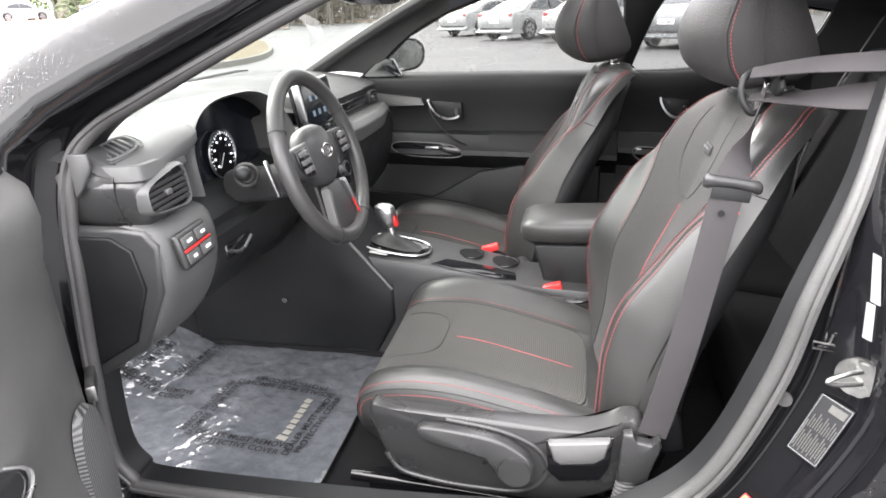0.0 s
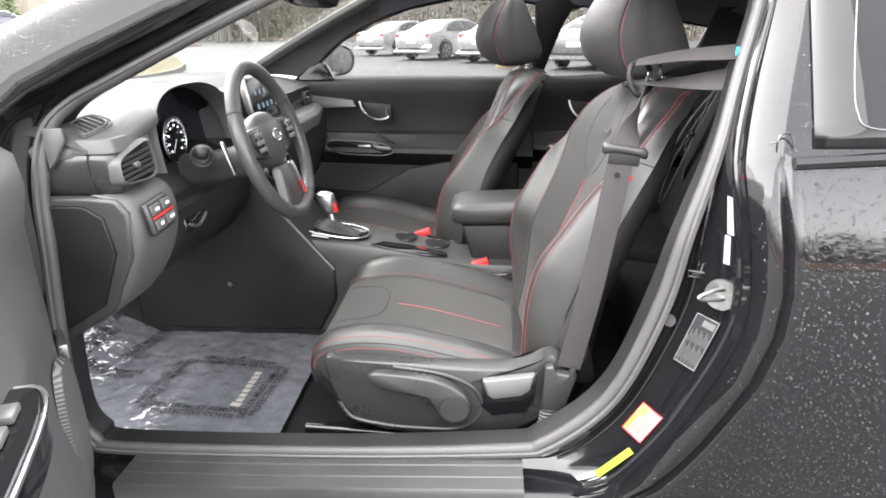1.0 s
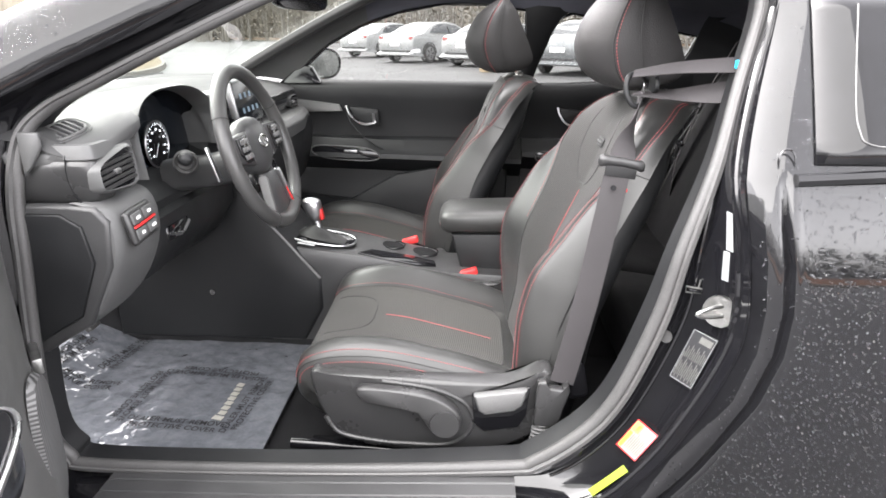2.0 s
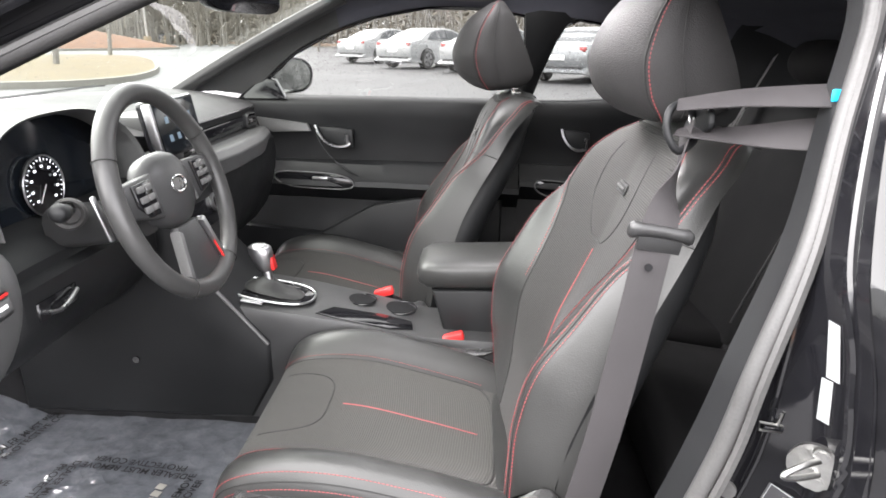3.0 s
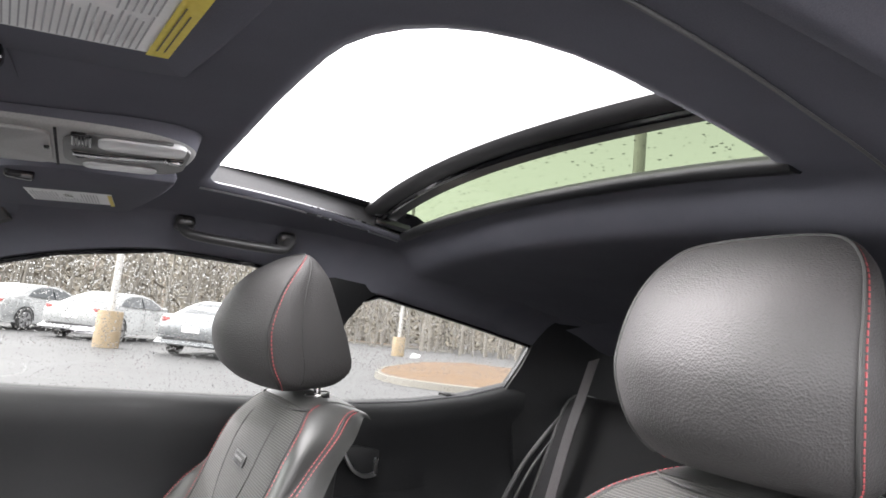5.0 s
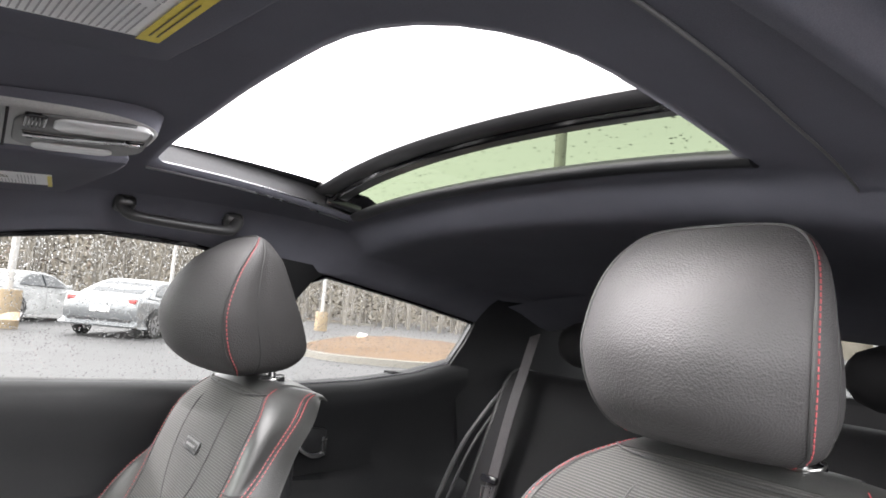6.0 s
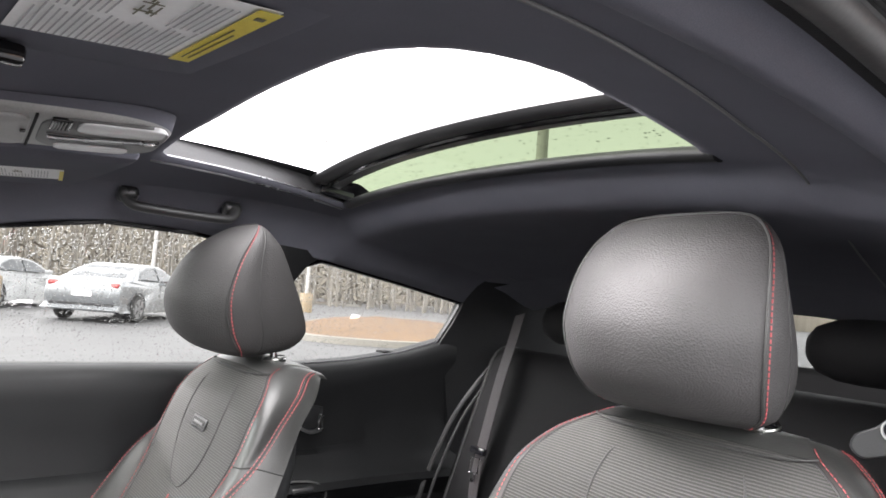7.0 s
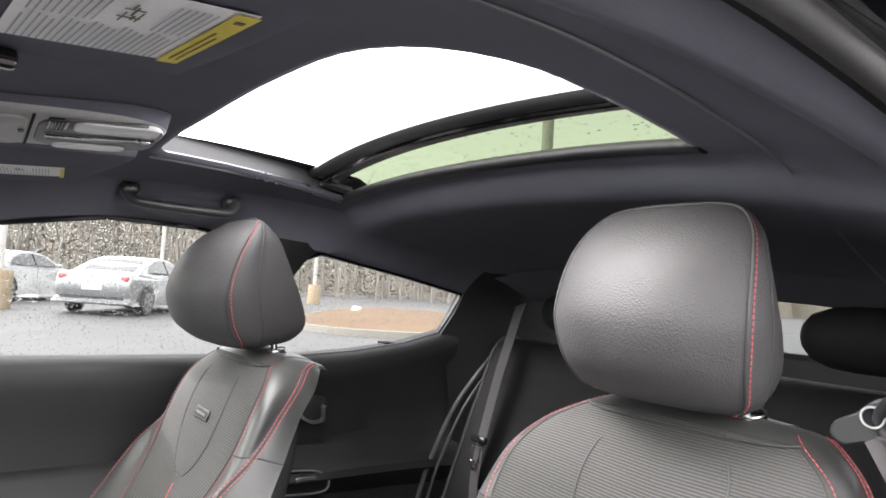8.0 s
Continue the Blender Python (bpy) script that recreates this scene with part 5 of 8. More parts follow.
pod = []
for f in (0.0, 0.2, 0.4, 0.55, 0.7, 0.8, 0.88, 0.94, 0.98, 1.0):
    row = []
    for j in range(56):
        a = 2 * math.pi * j / 56
        x = -0.615 + 0.143 * f * math.copysign(abs(math.cos(a)) ** 0.55, math.cos(a))
        y = -0.585 + 0.118 * f * math.copysign(abs(math.sin(a)) ** 0.55, math.sin(a))
        row.append((x, y, pod_z(x, y) - 0.010 * max(0.0, (f - 0.8) / 0.2) ** 2.5))
    pod.append(row)
pod.append([(x, y, z - 0.014) for x, y, z in pod[-1]])
pod.append([(-0.615 + (x + 0.615) * 0.94, -0.585 + (y + 0.585) * 0.95, z - 0.026) for x, y, z in pod[-2]])
part("pod", grid(pod, False, True), DASH, dash, "rounded grey pod over the side vent")
vx, vy = -0.548, -0.643
vn = Vector((pod_z(vx - 0.01, vy) - pod_z(vx + 0.01, vy), pod_z(vx, vy - 0.01) - pod_z(vx, vy + 0.01), 0.02)).normalized()
vm = Matrix.Translation((vx, vy, pod_z(vx, vy))) @ vn.to_track_quat("Z", "Y").to_matrix().to_4x4()
vm = vm @ Matrix.Rotation(math.atan2((vm.inverted().to_3x3() @ Vector((0.9, -0.45, 0))).y, (vm.inverted().to_3x3() @ Vector((0.9, -0.45, 0))).x), 4, "Z")
oval = [(0.028 * math.copysign(abs(math.cos(a)) ** 0.6, math.cos(a)), 0.030 * math.copysign(abs(math.sin(a)) ** 0.6, math.sin(a))) for a in [2 * math.pi * k / 28 for k in range(28)]]
part("side_vent", moved(prism(oval, "z", -0.004, 0.0016, 0.001), vm), INK, dash, "small demister vent")
for g, r, d in ((1.08, 0.0030, 0.0008), (1.34, 0.0012, 0.0)):
    part("side_vent_rim", moved(tube([(x * g, y * g, d) for x, y in oval], r, 8, True), vm), DASH, dash)
for k in range(5):
    y = -0.020 + 0.010 * k
    part("slat", moved(box((0.052 * (1 - (abs(y) / 0.030) ** 3) ** 0.5, 0.0042, 0.002), None, 0.0005), vm @ pose(0, y, 0.0022, 0, 0, 0)), DASH, dash)
# the padded end below the pod and the rounded band under it
plan = spline([(-0.68, -0.690, 0), (-0.62, -0.697, 0), (-0.54, -0.701, 0), (-0.50, -0.700, 0), (-0.480, -0.694, 0), (-0.470, -0.676, 0), (-0.470, -0.60, 0), (-0.478, -0.555, 0)], 40)
mid = Vector((-0.60, -0.60, 0))
part("pod_side", grid([[p.lerp(mid, s) + Vector((0, 0, z)) for p in plan] for z, s in ((0.966, 0.10), (0.964, 0.05), (0.958, 0.03), (0.941, 0.0), (0.938, 0.02))]), DASH, dash, "padded grey edge below the pod")
part("end_band", grid([[p.lerp(mid, s) + Vector((0, 0, z)) for p in plan[:31]] for z, s in ((0.940, 0.05), (0.937, 0.015), (0.928, -0.012), (0.912, -0.024), (0.895, -0.022), (0.880, -0.008), (0.868, 0.03), (0.862, 0.09))]), SEATPLASTIC, dash, "smooth dark rounded band at the dashboard end")
part("side_flap", prism([(-0.585, 0.988), (-0.549, 0.988), (-0.547, 0.966), (-0.556, 0.950), (-0.570, 0.930), (-0.585, 0.915)], "y", -0.712, -0.703, 0.003), DASH, dash, "grey trim tab at the pillar foot")
# end cap by the door, headlamp switch panel
part("end_cap", prism([(-0.70, 0.864), (-0.52, 0.865), (-0.475, 0.860), (-0.455, 0.835), (-0.462, 0.75), (-0.52, 0.635), (-0.62, 0.575), (-0.72, 0.565)], "y", -0.714, -0.690, 0.010), DASH_DARK, dash, "smooth dashboard end panel")
part("end_cap_panel", prism([(-0.70, 0.850), (-0.535, 0.850), (-0.500, 0.828), (-0.488, 0.76), (-0.53, 0.655), (-0.62, 0.60), (-0.70, 0.59)], "y", -0.719, -0.712, 0.006), PANEL, dash)
rows = []
for x, z in ((-0.50, 0.868), (-0.466, 0.864), (-0.447, 0.846), (-0.440, 0.80), (-0.447, 0.755), (-0.475, 0.69), (-0.52, 0.63), (-0.58, 0.60)):
    rows.append([(x - d, y, z) for y, d in ((-0.708, 0.03), (-0.706, 0.008), (-0.695, 0.0), (-0.63, -0.004), (-0.56, 0.0), (-0.545, 0.006), (-0.538, 0.03), (-0.535, 0.08))])
part("fascia", grid(rows), DASH, dash, "grey fascia round the switch panel", subsurf=1)
sw = pose(-0.437, -0.640, 0.815, 0, -12, 6)
part("switch_panel", moved(box((0.014, 0.105, 0.064), None, 0.008, 3), sw), SEATPLASTIC, dash, "switch panel beside the wheel")
for i in range(2):
    for j in range(2):
        part("switch", moved(box((0.006, 0.040, 0.020), pose(0.008, -0.024 + 0.048 * i, 0.014 - 0.028 * j), 0.003), sw), DASH, dash, "grey push switch")
part("red_accent", moved(box((0.004, 0.090, 0.004), pose(0.009, 0, 0.0), 0.001), sw), RED_PLASTIC, dash, "thin red accent line")
for i, j, w in ((0, 0, 0.016), (1, 0, 0.014), (0, 1, 0.012), (1, 1, 0.018)):
    part("switch_mark", moved(box((0.0006, w, 0.005), pose(0.0114, -0.024 + 0.048 * i, 0.014 - 0.028 * j)), sw), WHITE, dash)
# instrument hood, cluster, dials
hood = []
for x, s in ((-0.62, 0.90), (-0.54, 0.97), (-0.485, 1.0), (-0.470, 0.985), (-0.476, 0.95), (-0.52, 0.92)):
    hood.append([(x - 0.03 + 0.04 * (1 - math.sin(a)) * (x > -0.6), -0.322 + 0.225 * s * math.copysign(abs(math.cos(a)) ** 0.75, math.cos(a)) * (1 if math.cos(a) < 0 else 0.95), 0.872 + 0.162 * s * math.sin(a) ** 0.75) for a in [math.pi * j / 28 for j in range(29)]])
part("cluster_hood", grid(hood), DASH, dash, "curved hood over the instruments")
face = [(-0.575, -0.322 + 0.205 * math.copysign(abs(math.cos(a)) ** 0.75, math.cos(a)), 0.872 + 0.145 * math.sin(a) ** 0.75) for a in [math.pi * j / 28 for j in range(29)]]
part("cluster_face", grid([face, [(-0.565, p[1], 0.845) for p in face]]), SCREEN, dash, "dark instrument panel")
part("cluster_tunnel", grid([face, [(-0.515, -0.322 + (p[1] + 0.322) * 1.06, 0.872 + (p[2] - 0.872) * 1.06) for p in face]]), PIANO, dash)
for dy in (-0.308,):
    c = Vector((-0.558, dy, 0.900))
    dial = part("dial", disc(c, (1, 0, 0.12), 0.052, 32, 0.004, 0.046), PIANO, dash, "round white-lettered gauge")
    part("bezel", tube([c + Vector((0.002, 0.053 * math.cos(a), 0.053 * math.sin(a))) for a in [2 * math.pi * k / 36 for k in range(36)]], 0.0018, 6, True, (1, 0, 0)), SATIN, dial)
    for k in range(25):
        a = radians(225 - 270 * k / 24)
        long = 0.007 if k % 3 == 0 else 0.003
        part("mark", moved(box((0.0006, long, 0.0012)), pose(c.x + 0.003, c.y + 0.046 * math.cos(a), c.z + 0.046 * math.sin(a), math.degrees(a))), DIAL_INK, dial)
    for k in range(9):
        a = radians(225 - 270 * k / 8)
        part("numeral", moved(box((0.0006, 0.0058, 0.0040)), pose(c.x + 0.003, c.y + 0.034 * math.cos(a), c.z + 0.034 * math.sin(a))), DIAL_INK, dial)
    a = radians(235)
    part("needle", moved(box((0.0008, 0.036, 0.0016)), pose(c.x + 0.005, c.y + 0.016 * math.cos(a), c.z + 0.016 * math.sin(a), math.degrees(a))), WHITE, dial)
# steering column, stalks
part("column_shroud", sweep([(-0.52, SC, 0.840), (-0.43, SC, 0.852), (-0.36, SC, 0.868)], [(-0.038, -0.026), (-0.030, -0.036), (-0.015, -0.041), (0.015, -0.041), (0.030, -0.036), (0.038, -0.026), (0.036, 0.012), (0.026, 0.026), (0.010, 0.031), (-0.010, 0.031), (-0.026, 0.026), (-0.036, 0.012)], (0, 0, 1)), DASH_DARK, dash, "grey steering column shroud")
part("knee_panel", prism([(-0.56, 0.80), (-0.455, 0.79), (-0.455, 0.73), (-0.50, 0.66), (-0.58, 0.62)], "y", -0.56, -0.13, 0.02), PANEL, dash, "black knee panel below the wheel")
part("pocket", prism([(-0.50, 0.765), (-0.452, 0.765), (-0.452, 0.735), (-0.50, 0.70)], "y", -0.52, -0.42, 0.006), PIANO, dash, "small open pocket")
part("release_lever", tube(spline([(-0.448, -0.515, 0.752), (-0.440, -0.49, 0.744), (-0.442, -0.46, 0.748), (-0.447, -0.43, 0.756)], 16), 0.0035, 8), SATIN, dash, "bonnet release lever")
stalk = thing("indicator_stalk", (-0.42, -0.42, 0.905), "black indicator stalk on the steering column", "stalk")
part("arm", tube([(-0.455, -0.392, 0.884), (-0.428, -0.448, 0.894), (-0.410, -0.486, 0.902)], 0.0095, 12), DASH_DARK, stalk)
part("knob", grid([[Vector((-0.414, -0.478, 0.900)) + Vector((0.43, -0.88, 0.21)) * d + Vector((0.9, 0.43, 0)) * (r * math.cos(a)) + Vector((-0.09, 0.19, 0.98)) * (r * math.sin(a)) for a in [2 * math.pi * k / 24 for k in range(24)]] for d, r in ((0.0, 0.010), (0.002, 0.0135), (0.022, 0.0150), (0.032, 0.0142), (0.038, 0.0115), (0.041, 0.007), (0.042, 0.002))], False, True, True), PANEL, stalk)
part("collar", grid([[Vector((-0.436, -0.432, 0.884)) + Vector((0.43, -0.9, 0.1)) * d + Vector((0.9, 0.43, 0)) * (r * math.cos(a)) + Vector((0, 0, r * math.sin(a))) for a in [2 * math.pi * k / 28 for k in range(28)]] for d, r in ((-0.01, 0.026), (0.004, 0.026), (0.007, 0.023), (0.003, 0.018), (-0.012, 0.016))], False, True, True), RUBBER, stalk, "ring round the base of the stalk")
paddle = part("paddle", box((0.006, 0.012, 0.075), pose(-0.365, -0.46, 0.885, 0, -17), 0.003), SATIN, stalk)

# ---- steering wheel ----
WC, WT = Vector((-0.302, SC, 0.903)), radians(17)
WN, WV, WU = Vector((math.cos(WT), 0, math.sin(WT))), Vector((-math.sin(WT), 0, math.cos(WT))), Vector((0, 1, 0))


def on_wheel(u, v, n=0.0):
    return WC + WU * u + WV * v + WN * n


wheel = thing("steering_wheel", WC, "black leather three spoke steering wheel with silver inlay", "steering wheel")
ring_r = 0.170
rows = []
for k in range(64):
    a = 2 * math.pi * k / 64
    th = 0.0165 if 0.3 < (a % math.pi) < 2.6 else 0.018
    rows.append([on_wheel((ring_r + th * math.cos(b)) * math.cos(a), (ring_r + th * math.cos(b)) * math.sin(a), 0.0155 * math.sin(b)) for b in [2 * math.pi * j / 14 for j in range(14)]])
part("rim", grid(rows, True, True), RIMLEATHER, wheel, "leather rim")
for deg in (28, 152, 242, 298):
    a = radians(deg)
    part("rim_joint", tube([on_wheel((ring_r + 0.0182 * math.cos(b)) * math.cos(a), (ring_r + 0.0182 * math.cos(b)) * math.sin(a), 0.0168 * math.sin(b)) for b in [2 * math.pi * j / 16 for j in range(16)]], 0.001, 5, True), SEAM, wheel)
hub = []
for w, s in ((-0.026, 0.72), (-0.018, 0.95), (-0.003, 1.0), (0.008, 0.93), (0.016, 0.78), (0.021, 0.5), (0.023, 0.2)):
    hub.append([on_wheel(0.080 * s * math.copysign(abs(math.cos(a)) ** 0.75, math.cos(a)), 0.006 + 0.066 * s * math.copysign(abs(math.sin(a)) ** 0.8, math.sin(a)) - 0.012 * s * (math.sin(a) < 0) * abs(math.cos(a)) * -1, w - 0.012) for a in [2 * math.pi * j / 36 for j in range(36)]])
part("airbag_cover", grid(hub, False, True, True), DASH_DARK, wheel, "padded hub cover")
part("emblem", tube([on_wheel(0.023 * math.cos(a), 0.012 + 0.0135 * math.sin(a), 0.0125) for a in [2 * math.pi * k / 28 for k in range(28)]], 0.0022, 8, True), CHROME, wheel, "plain oval chrome emblem")
part("emblem_field", moved(prism([(0.019 * math.cos(a), 0.010 * math.sin(a)) for a in [2 * math.pi * k / 24 for k in range(24)]], "z", 0, 0.002), Matrix.Translation(on_wheel(0, 0.012, 0.0095)) @ Matrix((WU, WV, WN)).transposed().to_4x4()), SATIN, wheel)
WM = Matrix.Translation(WC) @ Matrix((WU, WV, WN)).transposed().to_4x4()
for sgn in (-1, 1):
    part("spoke", moved(prism([(sgn * 0.055, 0.045), (sgn * 0.165, 0.040), (sgn * 0.168, -0.005), (sgn * 0.10, -0.022), (sgn * 0.06, -0.03)], "z", -0.022, 0.004, 0.006), WM), DASH_DARK, wheel, "side spoke")
    part("button_pad", moved(prism([(sgn * 0.075, 0.038), (sgn * 0.125, 0.036), (sgn * 0.128, 0.004), (sgn * 0.105, -0.018), (sgn * 0.078, -0.02)], "z", 0.0, 0.009, 0.003), WM), PIANO, wheel, "gloss black button pad")
    for i in range(2):
        for j in range(3):
            part("button", moved(box((0.019, 0.010, 0.004), pose(sgn * (0.090 + 0.022 * i), 0.027 - 0.016 * j, 0.0105), 0.0015), WM), GREYTRIM, wheel, "grey thumb button")
    part("silver_inlay", moved(prism([(sgn * 0.040, -0.064), (sgn * 0.050, -0.058), (sgn * 0.070, -0.135), (sgn * 0.062, -0.148)], "z", -0.012, 0.006, 0.004), WM), SATIN if sgn > 0 else GREYTRIM, wheel, "satin edge of the lower spoke")
    if sgn > 0:
        part("red_line", moved(prism([(sgn * 0.0470, -0.108), (sgn * 0.0482, -0.1076), (sgn * 0.0605, -0.146), (sgn * 0.0588, -0.1465)], "z", 0.004, 0.0075), WM), RED_PLASTIC, wheel, "red accent line")
part("lower_spoke", moved(prism([(-0.034, -0.055), (0.034, -0.055), (0.062, -0.155), (-0.062, -0.155)], "z", -0.02, 0.0, 0.006), WM), DASH_DARK, wheel)

# ---- centre screen and console ----
disp = thing("touch_screen", (-0.465, 0.0, 0.96), "floating black touch screen, lit with faint icons", "screen")
dm = pose(-0.460, 0.0, 0.966, 0, -10, 3)
part("housing", moved(box((0.03, 0.235, 0.122), None, 0.010, 3), dm), PIANO, disp)
part("glass", moved(box((0.003, 0.205, 0.105), pose(0.0155, 0, 0), 0.001), dm), SCREEN, disp, "dark glass screen")
for i in range(4):
    for j in range(2):
        part("icon", moved(box((0.0006, 0.016, 0.014), pose(0.0175, -0.06 + 0.04 * i, 0.016 - 0.038 * j), 0.0), dm), ICON, disp, "faint blue icon")
part("side_trim", moved(box((0.02, 0.010, 0.11), pose(0.010, -0.118, 0), 0.004), dm), SATIN, disp, "silver trim bar")
part("bracket", box((0.10, 0.10, 0.06), pose(-0.53, 0, 0.96), 0.01), DASH_DARK, disp)

con = thing("centre_console", (-0.1, 0.01, 0.3), "dark plastic centre console with gear lever and cup holders", "console")
stack = [(-0.52, 0.875), (-0.455, 0.872), (-0.435, 0.80), (-0.415, 0.70), (-0.33, 0.60), (-0.245, 0.500), (-0.245, 0.40), (-0.30, 0.30), (-0.85, 0.30), (-0.85, 0.60), (-0.60, 0.70)]
part("centre_panel", prism(stack, "y", -0.115, 0.135, 0.012), PANEL, con, "dark centre stack")
part("stack_edge", tube([(-0.436, -0.118, 0.80), (-0.413, -0.118, 0.695), (-0.33, -0.118, 0.597), (-0.247, -0.118, 0.497)], 0.004, 8), GREYTRIM, con)
part("climate_panel", box((0.012, 0.20, 0.085), pose(-0.430, 0.01, 0.765, 0, -12), 0.004), PIANO, con, "gloss black climate panel")
for y in (-0.07, 0.09):
    part("dial_knob", disc((-0.418, y, 0.772), (1, 0, 0.25), 0.022, 24, 0.02, 0.017), SATIN, con, "silver ringed knob")
    part("knob_cap", disc((-0.4165, y, 0.7725), (1, 0, 0.25), 0.016, 20, 0.004, 0.012), PIANO, con)
for k in range(6):
    part("climate_button", box((0.004, 0.022, 0.010), pose(-0.424, -0.062 + 0.029 * k, 0.738, 0, -12), 0.001), GREYTRIM, con)
part("rivet", disc((-0.559, -0.119, 0.447), (0, -1, 0), 0.008, 16, 0.004, 0.005), PIANO, con, "round trim clip")
spine = []
for x, z, hw in ((-0.40, 0.60, 0.118), (-0.345, 0.585, 0.118), (-0.20, 0.567, 0.112), (-0.08, 0.546, 0.102), (0.02, 0.525, 0.095), (0.10, 0.508, 0.092), (0.30, 0.50, 0.092), (0.50, 0.50, 0.092)):
    spine.append([(x, 0.008 - hw, 0.30), (x, 0.008 - hw, z - 0.055), (x, 0.008 - hw * 0.99, z - 0.02), (x, 0.008 - hw * 0.92, z - 0.003), (x, 0.008 - hw * 0.7, z), (x, 0.008, z - 0.002), (x, 0.008 + hw * 0.7, z), (x, 0.008 + hw * 0.92, z - 0.003), (x, 0.008 + hw * 0.99, z - 0.02), (x, 0.008 + hw, z - 0.055), (x, 0.008 + hw, 0.30)])
part("tunnel_trim", grid(spine), DASH_DARK, con)
GC = (-0.262, -0.012)
oval = [(GC[0] + 0.098 * math.copysign(abs(math.cos(a)) ** 0.8, math.cos(a)), GC[1] + 0.062 * math.copysign(abs(math.sin(a)) ** 0.75, math.sin(a))) for a in [2 * math.pi * k / 36 for k in range(36)]]
gz = lambda x: 0.577 - 0.15 * (x + 0.26)
part("shift_ring", tube([(x, y, gz(x) + 0.006) for x, y in oval], 0.0030, 8, True), SATIN, con, "chrome ring round the gear lever")
part("shift_plate", grid([[(x, y, gz(x) + 0.004) for x, y in oval], [(GC[0] + (x - GC[0]) * 0.7, GC[1] + (y - GC[1]) * 0.6, gz(x) + 0.003) for x, y in oval]], False, True), PIANO, con, "gloss black shift plate")
part("shift_boot", grid([[(GC[0] + (x - GC[0]) * s, GC[1] + 0.01 + (y - GC[1]) * s * 0.85, gz(x) + h) for x, y in oval] for s, h in ((0.72, 0.004), (0.6, 0.012), (0.45, 0.016), (0.22, 0.03))], False, True, True), LEATHER, con, "leather gear lever boot")
part("lever_stem", tube([(-0.268, -0.005, 0.585), (-0.278, 0.0, 0.64)], 0.010, 10), SATIN, con)
knob = []
for t, r, rx in ((0, 0.010, 0.010), (0.1, 0.016, 0.018), (0.35, 0.019, 0.023), (0.65, 0.022, 0.028), (0.88, 0.021, 0.027), (0.97, 0.014, 0.018), (1.0, 0.004, 0.005)):
    c = Vector((-0.278 - 0.014 * t, 0.0, 0.628 + 0.068 * t))
    knob.append([c + Vector((rx * math.cos(a), r * math.sin(a), 0)) for a in [2 * math.pi * j / 18 for j in range(18)]])
part("gear_knob", grid(knob, False, True, True), SATIN, con, "silver and leather gear knob")
part("knob_grip", box((0.010, 0.024, 0.036), pose(-0.262, 0.002, 0.650, 0, -12), 0.004), RED_PLASTIC, con, "red flash on the gear knob")
part("shift_buttons", box((0.05, 0.018, 0.004), pose(-0.29, -0.078, 0.584, 0, 8), 0.0015), SATIN, con, "row of small buttons")
for cx, r in ((0.035, 0.038), (-0.06, 0.034)):
    z = lerp(cx, [-0.08, 0.02, 0.10], [0.546, 0.525, 0.508])
    part("cup_holder", tube([(cx + r * math.cos(a), 0.045 + r * math.sin(a), z + 0.001) for a in [2 * math.pi * k / 28 for k in range(28)]], 0.0016, 6, True), PIANO, con, "round cup holder rim")
    # no hollow here: a flat black disc paints the shade inside the holder
    part("cup_shade_disc", disc((cx, 0.045, z + 0.0009), (0.20, 0, 1), r * 0.98, 28, 0.0008, r * 0.97), CARPET, con)
part("tray_strip", moved(prism([(-0.12, -0.03), (-0.07, -0.034), (0.05, -0.03), (0.105, -0.012), (0.10, 0.026), (0.03, 0.034), (-0.09, 0.018)], "z", -0.004, 0.005, 0.003), pose(-0.03, -0.045, 0.5325, 0, 11)), PIANO, con, "gloss black tray lid")
arm = []
for x, h, w in ((0.078, 0.010, 0.055), (0.084, 0.028, 0.085), (0.105, 0.040, 0.10), (0.16, 0.043, 0.104), (0.28, 0.044, 0.104), (0.40, 0.042, 0.104), (0.45, 0.036, 0.098)):
    arm.append([(x, 0.060 + 0.90 * w * math.copysign(abs(math.cos(a)) ** 0.5, math.cos(a)), 0.632 + 0.86 * h * math.copysign(abs(math.sin(a)) ** 0.55, math.sin(a)) + 0.03 * (x - 0.08)) for a in [2 * math.pi * j / 28 for j in range(28)]])
part("armrest", grid(arm, False, True, True), LEATHER, con, "padded leather armrest")
part("storage_box", prism([(0.115, 0.602), (0.44, 0.61), (0.46, 0.40), (0.22, 0.40), (0.15, 0.47)], "y", -0.030, 0.140, 0.008), PANEL, con, "dark storage box under the armrest")
for bx, by, bz, lab in ((0.165, -0.062, 0.492, "black seat belt buckle with a red button"), (-0.02, 0.128, 0.520, "black seat belt buckle with a red button")):
    bk = thing("belt_buckle", (bx, by, bz - 0.08), lab, "buckle", "belt buckles")
    part("body", box((0.060, 0.026, 0.075), pose(bx + 0.008, by, bz - 0.035, 0, 22), 0.006), PIANO, bk)
    part("button", box((0.050, 0.022, 0.020), pose(bx + 0.002, by - 0.003, bz + 0.010, 0, -18), 0.004), RED_PLASTIC, bk, "red release button")

# ---- driver's belt ----
def webbing(path, width, side, thick=0.0016):
    P = spline(path, 40)
    S = spline(side, 40)
    rows = []
    for i, p in enumerate(P):
        t = (P[min(39, i + 1)] - P[max(0, i - 1)]).normalized()
        s = (S[i] - t * S[i].dot(t)).normalized() * width / 2
        n = t.cross(s).normalized() * thick
        rows.append([p - s, p - s * 0.5 + n * 0.6, p + s * 0.5 + n * 0.6, p + s, p + s - n, p - s - n])
    return grid(rows, False, True, True)


